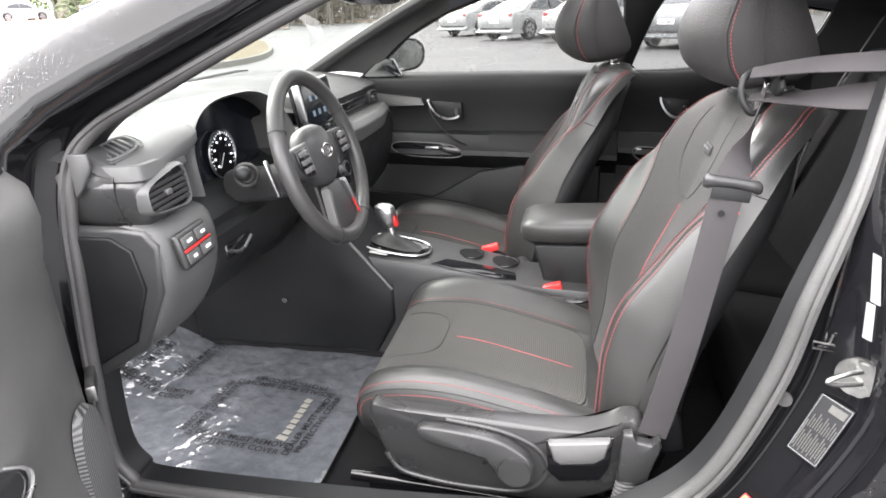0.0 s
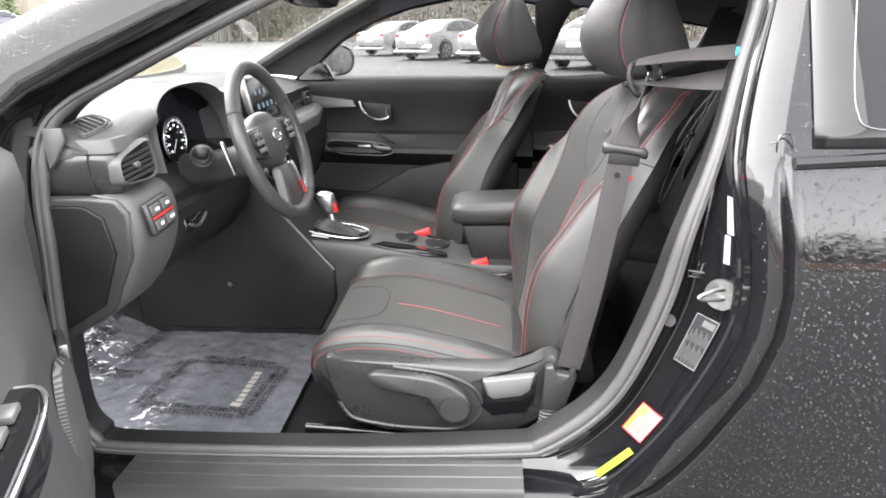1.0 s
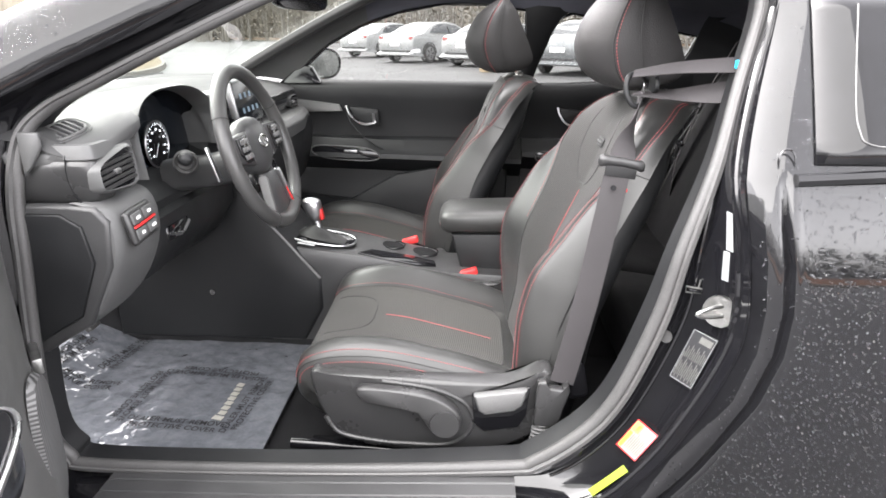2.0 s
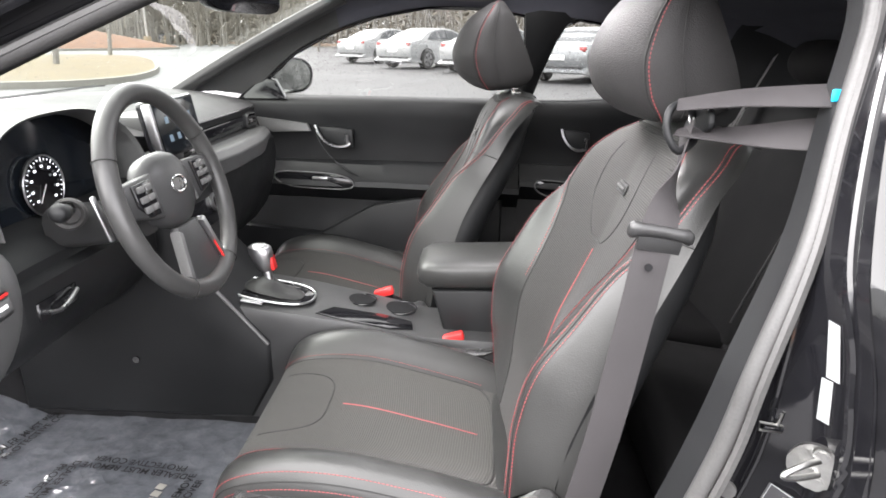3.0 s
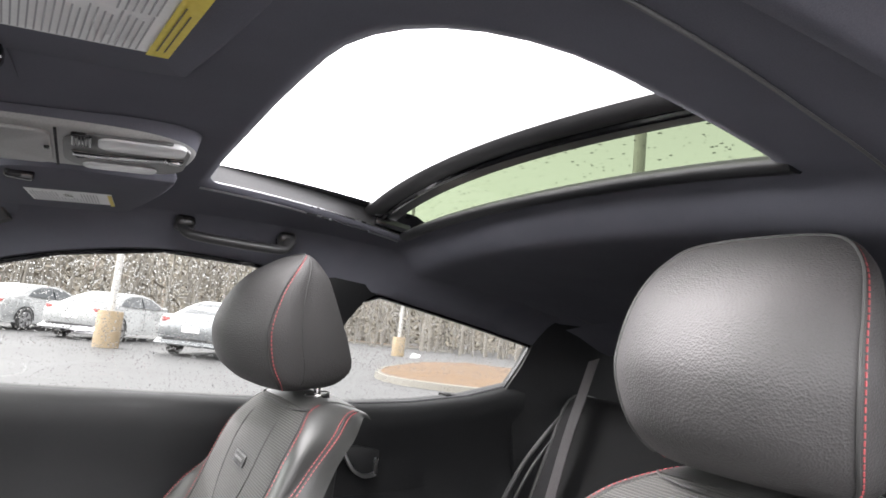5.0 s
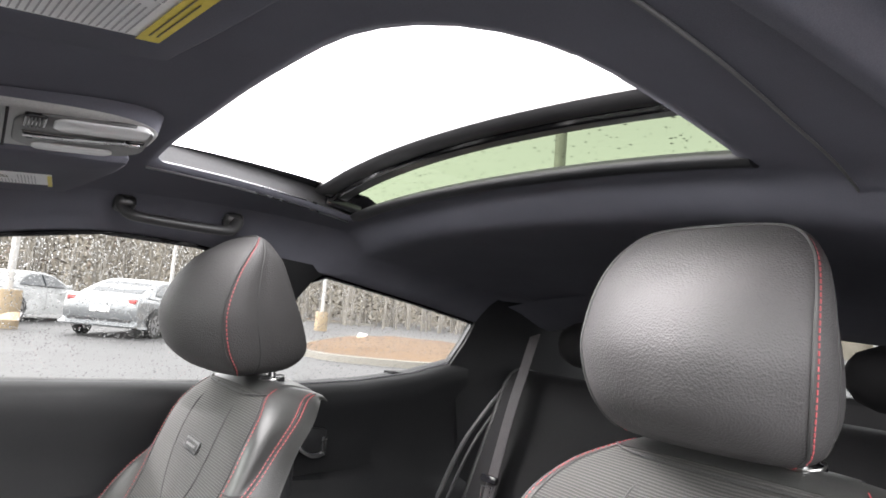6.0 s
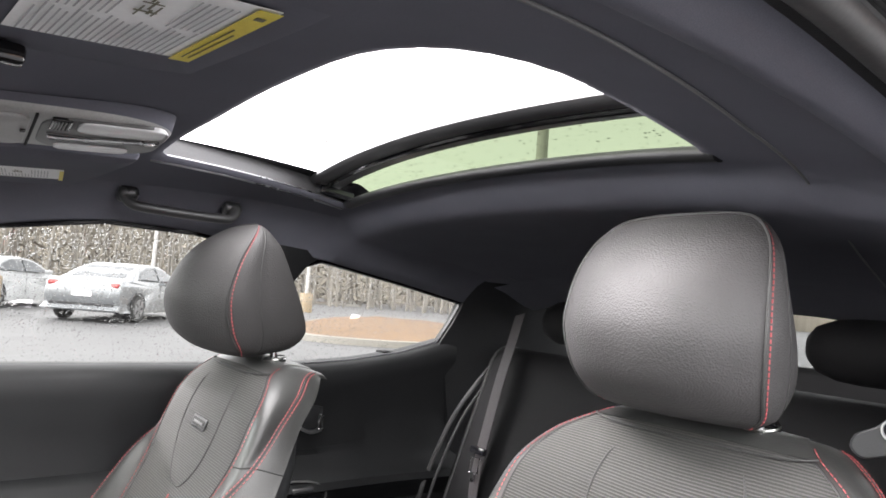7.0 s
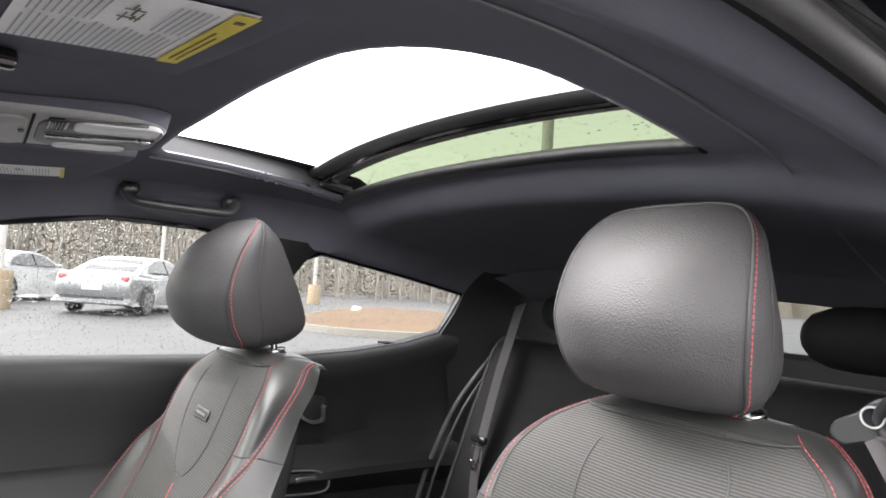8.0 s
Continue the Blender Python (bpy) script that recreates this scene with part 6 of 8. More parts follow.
belt = thing("seat_belt", (0.42, -0.58, 0.7), "dark grey seat belt hanging beside the driver seat", "seat belt")
part("webbing", webbing([(0.486, -0.505, 1.048), (0.466, -0.545, 0.985), (0.436, -0.592, 0.92), (0.412, -0.618, 0.80), (0.386, -0.632, 0.65), (0.355, -0.638, 0.50)], 0.046,
                        [(0.05, 1.0, 0.0), (0.40, 0.85, 0.1), (0.95, 0.1, 0.15), (1, 0, 0.15), (1, 0, 0.15), (1, 0, 0.12)]), BELT, belt)
part("upper_webbing", webbing([(0.460, -0.53, 1.078), (0.53, -0.555, 1.090), (0.60, -0.585, 1.096), (0.66, -0.61, 1.10)], 0.045, [(0.0, 0.9, 0.14), (0, 0.87, 0.30), (0, 0.82, 0.42), (0, 0.78, 0.48)]), BELT, belt)
part("lower_webbing", webbing([(0.468, -0.515, 1.042), (0.54, -0.55, 1.044), (0.61, -0.59, 1.052), (0.66, -0.61, 1.06)], 0.045, [(0.0, 0.9, 0.05), (0, 0.85, 0.3), (0, 0.65, 0.7), (0, 0.55, 0.8)]), BELT, belt)
part("guide", tube(spline([(0.452, -0.532, 1.072), (0.448, -0.54, 1.045), (0.465, -0.54, 1.02), (0.492, -0.515, 1.03), (0.50, -0.49, 1.05), (0.48, -0.505, 1.075)], 30, True), 0.0050, 10, True), PANEL, belt, "black belt guide on the seat shoulder")
plate_yz = spline([(-0.452, 0, 1.036), (-0.456, 0, 1.048), (-0.472, 0, 1.058), (-0.487, 0, 1.072), (-0.505, 0, 1.076), (-0.540, 0, 1.072), (-0.545, 0, 1.052), (-0.520, 0, 1.040), (-0.480, 0, 1.033), (-0.462, 0, 1.028)], 40, True)
part("guide_plate", prism([(q.x, q.z) for q in plate_yz], "x", 0.497, 0.505, 0.003), PANEL, belt, "dark plastic belt guide bracket", smooth=False)
part("guide_screw", disc((0.495, -0.487, 1.057), (-1, 0, 0), 0.0085, 20, 0.004, 0.007), PIANO, belt)
part("guide_ring", tube([(0.4945, -0.487 + 0.009 * math.cos(a), 1.057 + 0.009 * math.sin(a)) for a in [2 * math.pi * k / 20 for k in range(20)]], 0.0012, 6, True, (1, 0, 0)), SATIN, belt)
tg = Vector((0.437, -0.604, 0.927))
tu, tv = Vector((0.067, 0.006, -0.011)).normalized(), Vector((0.02, -0.35, 0.93)).normalized()
tn = tu.cross(tv).normalized()
bar_rows = []
for f, a, b in ((-1.0, 0.003, 0.002), (-0.97, 0.009, 0.006), (-0.85, 0.012, 0.009), (-0.6, 0.0095, 0.008), (0.0, 0.008, 0.0075), (0.6, 0.0085, 0.008), (0.85, 0.011, 0.009), (0.97, 0.008, 0.006), (1.0, 0.003, 0.002)):
    bar_rows.append([tg + tu * (0.043 * f) + tv * (a * math.cos(w) + 0.004 * (1 - f * f)) + tn * (b * math.sin(w)) for w in [2 * math.pi * k / 14 for k in range(14)]])
part("tongue", grid(bar_rows, False, True, True), SEATPLASTIC, belt, "rounded black belt tongue")
part("tongue_plate", moved(box((0.058, 0.003, 0.022), None, 0.001), Matrix.Translation(tg - tv * 0.014 + tn * 0.004) @ Matrix((tu, tn, tv)).transposed().to_4x4()), DASH_DARK, belt)
part("stop_button", disc((0.425, -0.612, 0.885), (0, -1, 0), 0.005, 12, 0.003), PIANO, belt)
part("blue_tag", box((0.014, 0.006, 0.014), pose(0.612, -0.612, 1.098), 0.002), BLUE, belt, "small blue tag")
part("anchor_cover", prism([(0.308, 0.508), (0.322, 0.512), (0.330, 0.498), (0.356, 0.494), (0.366, 0.506), (0.370, 0.49), (0.358, 0.445), (0.350, 0.408), (0.302, 0.412), (0.304, 0.45)], "y", -0.658, -0.636, 0.005), SEATPLASTIC, belt, "black plastic anchor cover")
for k in range(9):
    z = 0.406 - 0.0085 * k
    part("sleeve_rib", tube([(0.326 - 0.0012 * k + 0.021 * math.cos(a), -0.640 + 0.009 * math.sin(a), z) for a in [2 * math.pi * j / 18 for j in range(18)]], 0.0034, 6, True), GREYTRIM, belt, "ribbed plastic sleeve")
part("anchor_lug", box((0.045, 0.020, 0.085), pose(0.385, -0.615, 0.495, 0, -12), 0.012), PIANO, belt)

# ---- overhead: visors, console, mirror, handle ----
def visor(sy, label_on):
    v = thing("sun_visor", (-0.05, sy * 0.29, 1.285), "black cloth sun visor folded up, with a white warning label", "sun visor", "sun visors")
    y0, y1 = (-0.45, -0.125) if sy < 0 else (0.20, 0.47)
    out = [(-0.165, y0 + 0.01), (0.000, y0), (0.026, y0 + 0.03), (-0.004, y1 - 0.04), (-0.03, y1), (-0.175, y1), (-0.185, y1 - 0.03)]
    out = [(p.x, p.y) for p in spline([(a, b, 0) for a, b in out], 56, True)]
    zf = lambda x, y: 1.304 + 0.10 * (x + 0.04) + 0.03 * (0.25 - abs(y)) if sy < 0 else 1.277 + 0.10 * (x + 0.04) + 0.03 * (0.36 - y)
    rows = []
    cx, cy = sum(p[0] for p in out) / len(out), sum(p[1] for p in out) / len(out)
    for s, h in ((0.1, -0.0), (0.6, -0.0), (0.93, 0.0), (0.985, 0.003), (1.0, 0.009), (0.98, 0.016), (0.5, 0.018), (0.1, 0.018)):
        rows.append([(cx + (x - cx) * s, cy + (y - cy) * s, zf(cx + (x - cx) * s, cy + (y - cy) * s) + h) for x, y in out])
    part("panel", grid(rows, False, True, True), LINER, v)
    a0, a1 = (-0.325, -0.186) if sy < 0 else (0.315, 0.395)
    ox, vx = (-0.142, -0.028) if sy < 0 else (-0.135, -0.034)
    o = Vector((ox, a1, zf(ox, a1) - 0.0016))
    uu = Vector((0.014 if sy < 0 else -0.008, a0, zf(0.002, a0))) - Vector((0.0, a1, zf(0.002, a1)))
    vv = Vector((vx, a1, zf(vx, a1) - 0.0016)) - o
    part("label_sheet", plate([o, o + uu, o + uu + vv, o + vv], 0.0005), WHITE, v, "white warning label", smooth=False)
    n = -0.0018 if uu.cross(vv).z > 0 else 0.0018
    part("label_band", bars_on(o, uu, vv, [(0.0, 0.875 if sy < 0 else 0.95, 1.0, 1.0)], n), YELLOW, v, "yellow warning band", smooth=False)
    lines = [(0.05, 0.05 + 0.036 * k, 0.44 + 0.025 * ((k * 7) % 4), 0.059 + 0.036 * k) for k in range(22)]
    lines += [(0.53, 0.05 + 0.036 * k, 0.86 + 0.04 * ((k * 5) % 3), 0.059 + 0.036 * k) for k in range(9)] + [(0.53, 0.63 + 0.036 * k, 0.93, 0.639 + 0.036 * k) for k in range(6)]
    part("label_print", bars_on(o, uu, vv, lines, n), INK_SOFT, v, "grey printed lines", smooth=False)
    part("label_figure", bars_on(o, uu, vv, [(0.60, 0.44, 0.74, 0.448), (0.66, 0.42, 0.675, 0.53), (0.70, 0.47, 0.82, 0.482), (0.62, 0.515, 0.76, 0.523), (0.78, 0.42, 0.79, 0.52), (0.64, 0.485, 0.70, 0.50), (0.80, 0.45, 0.86, 0.462)], n * 1.1), INK_MID, v, "small dark drawing", smooth=False)
    for bar in () if sy > 0 else ((0.10, 0.910, 0.70, 0.918), (0.10, 0.950, 0.62, 0.958), (0.88, 0.91, 0.92, 0.96)):
        part("band_print", bars_on(o, uu, vv, [bar], n * 1.4), INK_MID, v, smooth=False)
    part("hinge", box((0.03, 0.02, 0.014), pose(-0.14, y1 - 0.02 if sy < 0 else y0 + 0.02, liner_z(-0.14, y1) - 0.018), 0.004), PIANO, v)
    return v


visor(-1, True)
visor(1, True)
oh = thing("roof_console", (-0.05, 0.05, 1.28), "grey overhead console with two map lamps", "roof console")
OX, OY = -0.092, 0.0875
sh = []
for k in range(48):
    a = 2 * math.pi * k / 48
    sh.append((0.122 * math.copysign(abs(math.cos(a)) ** 0.62, math.cos(a)), 0.0675 * math.copysign(abs(math.sin(a)) ** 0.7, math.sin(a)) * (1.0 if math.cos(a) < 0 else 1.0 - 0.18 * math.cos(a) ** 2)))
belly = lambda x, y: 1.299 + 0.10 * x - 0.09 * (y - 0.02)
rows = [[(OX + x * f, OY + y * f, (liner_z(OX + x * f, OY + y * f) - 0.003) if k == 0 else belly(OX + x * f, OY + y * f) + d) for x, y in sh] for k, (f, d) in enumerate(((1.03, 0), (1.0, 0.006), (0.975, 0.0015), (0.92, 0.0), (0.5, -0.001), (0.06, -0.001)))]
part("skirt", grid(rows[:2], False, True), LINER, oh, "dark cloth covered surround")
part("shell", grid(rows[1:], False, True, True), LIGHTGREY, oh)


def under(x, y, depth=0.0, turn=0.0):
    """A place on the sloping underside of the console."""
    return pose(x, y, belly(x, y) - depth, -5.1, -5.7, turn)


def tablet(w, h, r, n=6):
    """A rounded rectangle as an outline."""
    return [(sx * (w / 2 - r) + r * math.cos(radians(a0 + 90 * j / n)), sy * (h / 2 - r) + r * math.sin(radians(a0 + 90 * j / n))) for sx, sy, a0 in ((1, 1, 0), (-1, 1, 90), (-1, -1, 180), (1, -1, 270)) for j in range(n + 1)]


part("glasses_lid", moved(prism(tablet(0.104, 0.106, 0.014), "z", -0.003, 0.002, 0.002), under(-0.156, 0.088, 0.001)), LIGHTGREY, oh, "folding spectacle holder lid")
part("lid_catch", box((0.005, 0.007, 0.003), under(-0.108, 0.078, 0.005), 0.001), PIANO, oh)
part("split_line", box((0.0025, 0.122, 0.004), under(-0.1005, 0.088, 0.0005), 0.0005), INK, oh)
part("lamp_frame", moved(prism(tablet(0.118, 0.112, 0.030), "z", -0.002, 0.002, 0.001), under(-0.036, 0.086, 0.0008)), GREYTRIM, oh, "grey lamp surround")
part("lamp", moved(prism(tablet(0.082, 0.036, 0.012), "z", -0.003, 0.003, 0.0015), under(-0.024, 0.050, 0.002)), LAMP, oh, "clear map lamp lens")
part("lamp", moved(prism(tablet(0.074, 0.020, 0.009), "z", -0.003, 0.003, 0.0015), under(-0.040, 0.130, 0.002)), LAMP, oh, "clear map lamp lens")
part("grille", moved(prism(tablet(0.018, 0.036, 0.003), "z", -0.002, 0.002, 0.001), under(-0.079, 0.050, 0.002)), PIANO, oh, "small microphone grille")
for k in range(5):
    part("grille_slat", box((0.0014, 0.030, 0.002), under(-0.085 + 0.003 * k, 0.050, 0.0042), 0.0), GREYTRIM, oh)
part("slot", moved(prism([(-0.048, -0.012), (0.0, -0.008), (0.040, -0.016), (0.044, -0.004), (0.0, 0.010), (-0.044, 0.010)], "z", -0.003, 0.003, 0.002), under(-0.040, 0.096, 0.0015)), PIANO, oh, "black slot under the lamp")
part("slot_edge", tube(spline([under(-0.086, 0.094, 0.004).translation, under(-0.04, 0.090, 0.004).translation, under(0.004, 0.082, 0.004).translation], 14), 0.0016, 6), SATIN, oh)
part("switch", box((0.018, 0.016, 0.006), under(0.010, 0.084, 0.002), 0.002), PIANO, oh, "small black lamp switch")
part("switch_cap", box((0.010, 0.007, 0.003), under(0.010, 0.082, 0.0055), 0.001), SATIN, oh)

hd = thing("grab_handle", (0.16, 0.50, 1.26), "black plastic grab handle above the passenger window", "grab handle")
part("grip", sweep(spline([(0.076, 0.525, 1.286), (0.082, 0.518, 1.270), (0.100, 0.512, 1.263), (0.17, 0.505, 1.260), (0.235, 0.503, 1.260), (0.256, 0.506, 1.264), (0.266, 0.512, 1.282)], 30), ring2(0.014, 14, 0.009)), SCUFF, hd)
for x in (0.080, 0.262):
    part("foot", box((0.034, 0.034, 0.022), pose(x, 0.526, 1.283, -25), 0.009, 3), SEATPLASTIC, hd)

rv = thing("rear_view_mirror", (-0.28, 0, 1.26), "black rear view mirror on the windscreen", "mirror")
ml = Vector((-0.313, -0.12, 1.232))
mr = Vector((-0.240, 0.12, 1.228))
mu = (mr - ml).normalized()
mn = mu.cross(Vector((0, 0, 1))).normalized()
mc = (ml + mr) / 2
out = [(0.122 * math.copysign(abs(math.cos(a)) ** 0.55, math.cos(a)), 0.033 * math.copysign(abs(math.sin(a)) ** 0.6, math.sin(a))) for a in [2 * math.pi * k / 40 for k in range(40)]]
rows = [[mc + mu * (u * s) + Vector((0, 0, w * s)) + mn * d for u, w in out] for s, d in ((0.90, 0.006), (0.985, 0.006), (1.0, 0.0), (0.96, -0.018), (0.75, -0.036), (0.3, -0.042))]
part("housing", grid(rows, False, True, True), PIANO, rv)
part("glass", grid([[mc + mu * (u * s) + Vector((0, 0, w * s)) + mn * 0.0072 for u, w in out] for s in (0.955, 0.5, 0.05)], False, True, True), MIRROR, rv, "mirror glass")
part("stem", tube([mc + mn * -0.03, (-0.32, 0.0, 1.27), (-0.30, 0, 1.295)], 0.010, 8), PIANO, rv)
part("sensor_cover", prism([(-0.42, 1.222), (-0.22, 1.292), (-0.20, 1.305), (-0.24, 1.306), (-0.42, 1.245)], "y", -0.10, 0.10, 0.012), DASH_DARK, rv, "dark sensor cover")

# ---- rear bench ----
# the black seat leather again, darkened: the rear cabin's shade is in its colour
SHADED_LEATHER = shade("shaded_rear_leather", (0.005, 0.005, 0.0055), (0.009, 0.009, 0.0095), 0.7, 420, 0.0005, 0.3, spec=0.10)
bench = thing("bench_seat", (0.95, 0, 0.4), "black leather rear bench seat with grey seams", "rear seat")
for y0, y1 in ((-0.60, 0.0), (0.02, 0.585)):
    rows = []
    for t in [k / 14 for k in range(15)]:
        p = spline([(0.80, 0, 0.46), (0.85, 0, 0.60), (0.91, 0, 0.76), (0.97, 0, 0.91), (1.005, 0, 0.995), (1.05, 0, 1.024), (1.12, 0, 1.012)], 15)[round(t * 14)]
        rows.append([(p.x - 0.035 * math.sin(math.pi * v) ** 0.4 + 0.03, y0 + (y1 - y0) * v, p.z) for v in [0.5 - 0.5 * math.cos(math.pi * k / 16) for k in range(17)]])
    part("backrest", grid(rows), SHADED_LEATHER, bench, "leather rear backrest")
    part("seam", tube([Vector(r[2]) + Vector((-0.001, 0, 0.001)) for r in rows[1:]], 0.0025, 6), DASH_DARK, bench)
    part("seam", tube([Vector(r[-3]) + Vector((-0.001, 0, 0.001)) for r in rows[1:]], 0.0025, 6), DASH_DARK, bench)
    part("cushion", box((0.42, y1 - y0 - 0.02, 0.14), pose(0.74, (y0 + y1) / 2, 0.42, 0, 8), 0.045, 4), SHADED_LEATHER, bench, "leather rear cushion")
for y in (-0.318, 0.30):
    sl = []
    for v in [-1, -0.96, -0.85, -0.6, -0.3, 0, 0.3, 0.6, 0.85, 0.96, 1]:
        s = (1 - abs(v) ** 4) ** 0.5 * 0.9 + 0.1
        sl.append([(1.06 + 0.05 * s * math.cos(a), y + 0.120 * v, 1.103 + 0.056 * s * math.sin(a)) for a in [2 * math.pi * j / 20 for j in range(20)]])
    part("rear_headrest", grid(sl, False, True, True), SHADED_LEATHER, bench, "low rounded rear headrest")
rb = thing("rear_belt", (0.86, 0.45, 0.8), "dark rear seat belt with a chrome tongue", "seat belt")
part("webbing", webbing([(1.03, 0.485, 1.115), (0.985, 0.470, 1.03), (0.94, 0.456, 0.944), (0.905, 0.450, 0.845), (0.880, 0.446, 0.765), (0.865, 0.442, 0.70), (0.86, 0.435, 0.60)], 0.045, [(0.3, 1, 0)] * 7), BELT, rb)
part("tongue", join(tube([(0.868, 0.430, 0.776), (0.862, 0.430, 0.742), (0.860, 0.457, 0.740), (0.866, 0.457, 0.774)], 0.0028, 8, True), box((0.006, 0.012, 0.020), pose(0.861, 0.443, 0.730, 0, 8), 0.001)), CHROME, rb, "chrome belt tongue")
part("tongue_grip", box((0.014, 0.052, 0.018), pose(0.874, 0.444, 0.790, 0, 12), 0.006), PIANO, rb)

# ---- floor mat under its film, pedals ----
mat_ob = thing("floor_mat", (-0.6, -0.35, 0.275), "black floor mat under a crumpled clear film with printed warnings", "floor mat")


def mat_z(x, y):
    return 0.281 + max(0, -0.80 - x) * 0.45 + 0.0025 * noise.noise(Vector((x * 9, y * 9, 3))) + 0.002 * noise.noise(Vector((x * 31, y * 31, 5)))


mxs = [-1.0 + 0.725 * k / 60 for k in range(61)]
mys = [0.0 + k / 44 for k in range(45)]
def mat_pt(x, v, up=0.0):
    y = -0.615 + v * (0.50 + 0.10 * (-0.275 - x)) + 0.10 * max(0, -0.72 - x) * (1 - v)
    return (x, y, mat_z(x, y) + up)


part("mat", grid([[(x, y, z - 0.006) for x, y, z in (mat_pt(xx, v * 1.02 - 0.01) for v in mys)] for xx in mxs]), CARPET, mat_ob)
film_m, nt, fb = nodes_of("plastic_film")
fb.inputs["Base Color"].default_value = (0.15, 0.155, 0.17, 1)
fb.inputs["Roughness"].default_value = 0.09
vec = coords(nt)
wr1 = noise_tex(nt, vec, 30.0, 6.0, 0.65)
nt.links.new(ramp(nt, wr1, [(0.35, (0.078, 0.083, 0.094)), (0.70, (0.118, 0.124, 0.136))]), fb.inputs["Base Color"])
crumple = bump(nt, fb, noise_tex(nt, vec, 14.0, 3.0, 0.5), 0.5, 0.008)
facet = nt.nodes.new("ShaderNodeTexVoronoi")
facet.inputs["Scale"].default_value = 26.0
warp = nt.nodes.new("ShaderNodeVectorMath")
warp.operation = "MULTIPLY_ADD"
warp.inputs[1].default_value = (0.06, 0.06, 0.06)
wn = nt.nodes.new("ShaderNodeTexNoise")
wn.inputs["Scale"].default_value = 18.0
nt.links.new(vec, wn.inputs["Vector"])
nt.links.new(wn.outputs["Color"], warp.inputs[0])
nt.links.new(vec, warp.inputs[2])
nt.links.new(warp.outputs[0], facet.inputs["Vector"])
fine_b = nt.nodes.new("ShaderNodeBump")
fine_b.inputs["Strength"].default_value, fine_b.inputs["Distance"].default_value = 0.45, 0.008
nt.links.new(facet.outputs["Distance"], fine_b.inputs["Height"])
nt.links.new(fine_b.outputs["Normal"], crumple.inputs["Normal"])
film = part("film", grid([[mat_pt(xx, v, 0.002 + 0.003 * max(0, noise.noise(Vector((xx * 22, v * 14, 9))))) for v in mys] for xx in mxs]), film_m, mat_ob, "clear crumpled protective film")
LINE = "DEALER MUST REMOVE\nPROTECTIVE COVER"


def mat_words(x, y, rz, size=0.023):
    w = words("printed_warning", LINE, size, pose(x, y, 0, 0, 0, rz), INK, mat_ob, "printed words: dealer must remove protective cover")
    off = world_of(mat_ob)
    for v in w.data.vertices:
        v.co.z = mat_z(v.co.x + off.x, v.co.y + off.y) + 0.0082 - off.z


mat_words(-0.508, -0.517, -4)
mat_words(-0.362, -0.425, 84)
mat_words(-0.490, -0.288, 174)
mat_words(-0.645, -0.395, -94)
mat_words(-0.785, -0.175, 82)
mat_words(-0.905, -0.30, -94)
mat_words(-0.84, -0.36, -4)
part("stitched_mark", join(*[box((0.026 if k == 0 else 0.018, 0.015, 0.0015), pose(-0.411 - (0.003 if k == 0 else 0.0), -0.490 + 0.0205 * k, mat_z(-0.411, -0.412) + 0.0085, 0, 0, -14), 0.0005) for k in range(8)]), PALE, mat_ob, "pale woven mark of short plain bars")
for px, py, w in ((-0.86, -0.46, 0.075), (-0.84, -0.27, 0.045)):
    pd = thing("pedal", (px, py, 0.42), "black pedal with a metal face", "pedal", "pedals")
    part("pad", box((0.02, w, 0.07), pose(px, py, 0.43, 0, -35), 0.006), RUBBER, pd)
    part("arm", tube([(px - 0.01, py, 0.44), (px - 0.06, py, 0.58), (px - 0.05, py, 0.70)], 0.010, 8), PIANO, pd)
    for k in range(3):
        part("strip", box((0.003, w * 0.9, 0.006), pose(px + 0.012, py, 0.412 + 0.018 * k, 0, -35), 0.001), STEEL, pd)

# ---- open driver's door ----
dd = thing("driver_door", (-0.64, -0.79, 0.3), "open black driver door with grey inner panel", "car door")
DA = radians(66)
DV, DN = Vector((math.cos(DA), -math.sin(DA), 0)), Vector((math.sin(DA), math.cos(DA), 0))


def on_door(s, n, z):
    return Vector((-0.64, -0.79, 0)) + DV * s + DN * (n + 0.032) + Vector((0, 0, z))


zs_d = [0.30, 0.36, 0.45, 0.55, 0.64, 0.69, 0.72, 0.76, 0.85, 0.92, 0.965, 0.985, 0.99]
rows = []
for s in [0.02, 0.03, 0.06, 0.10, 0.16, 0.24, 0.34, 0.48, 0.65, 0.85, 1.05, 1.14]:
    row = []
    for z in zs_d:
        n = 0.028
        n += 0.030 * math.exp(-((z - 0.70) / 0.06) ** 2) * lerp(s, [0.15, 0.3], [0.1, 1.0])
        n += 0.022 * math.exp(-((z - 0.42) / 0.10) ** 2)
        n += 0.020 * math.exp(-((z - 0.93) / 0.05) ** 2)
        n *= lerp(s, [0.02, 0.05, 0.10, 1.0], [0.2, 0.7, 1.0, 1.0])
        if z >= 0.985:
            n -= 0.02
        row.append(on_door(s, n, z))
    rows.append(row)
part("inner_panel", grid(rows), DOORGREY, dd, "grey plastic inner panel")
core = [on_door(s, n, z) for s, n, z in ((0.0, -0.10, 0.28), (1.17, -0.11, 0.28), (1.17, 0.0, 0.28), (0.0, 0.0, 0.28), (0.0, -0.09, 0.95), (1.17, -0.08, 0.975), (1.17, 0.0, 0.975), (0.0, 0.0, 0.95))]
part("door_shell", (core, [(0, 1, 2, 3), (4, 5, 6, 7), (0, 1, 5, 4), (1, 2, 6, 5), (2, 3, 7, 6), (3, 0, 4, 7)]), PAINT, dd, "black painted door shell", smooth=False, bevel=0.012)
grille_m, nt, gb = nodes_of("speaker_grille")
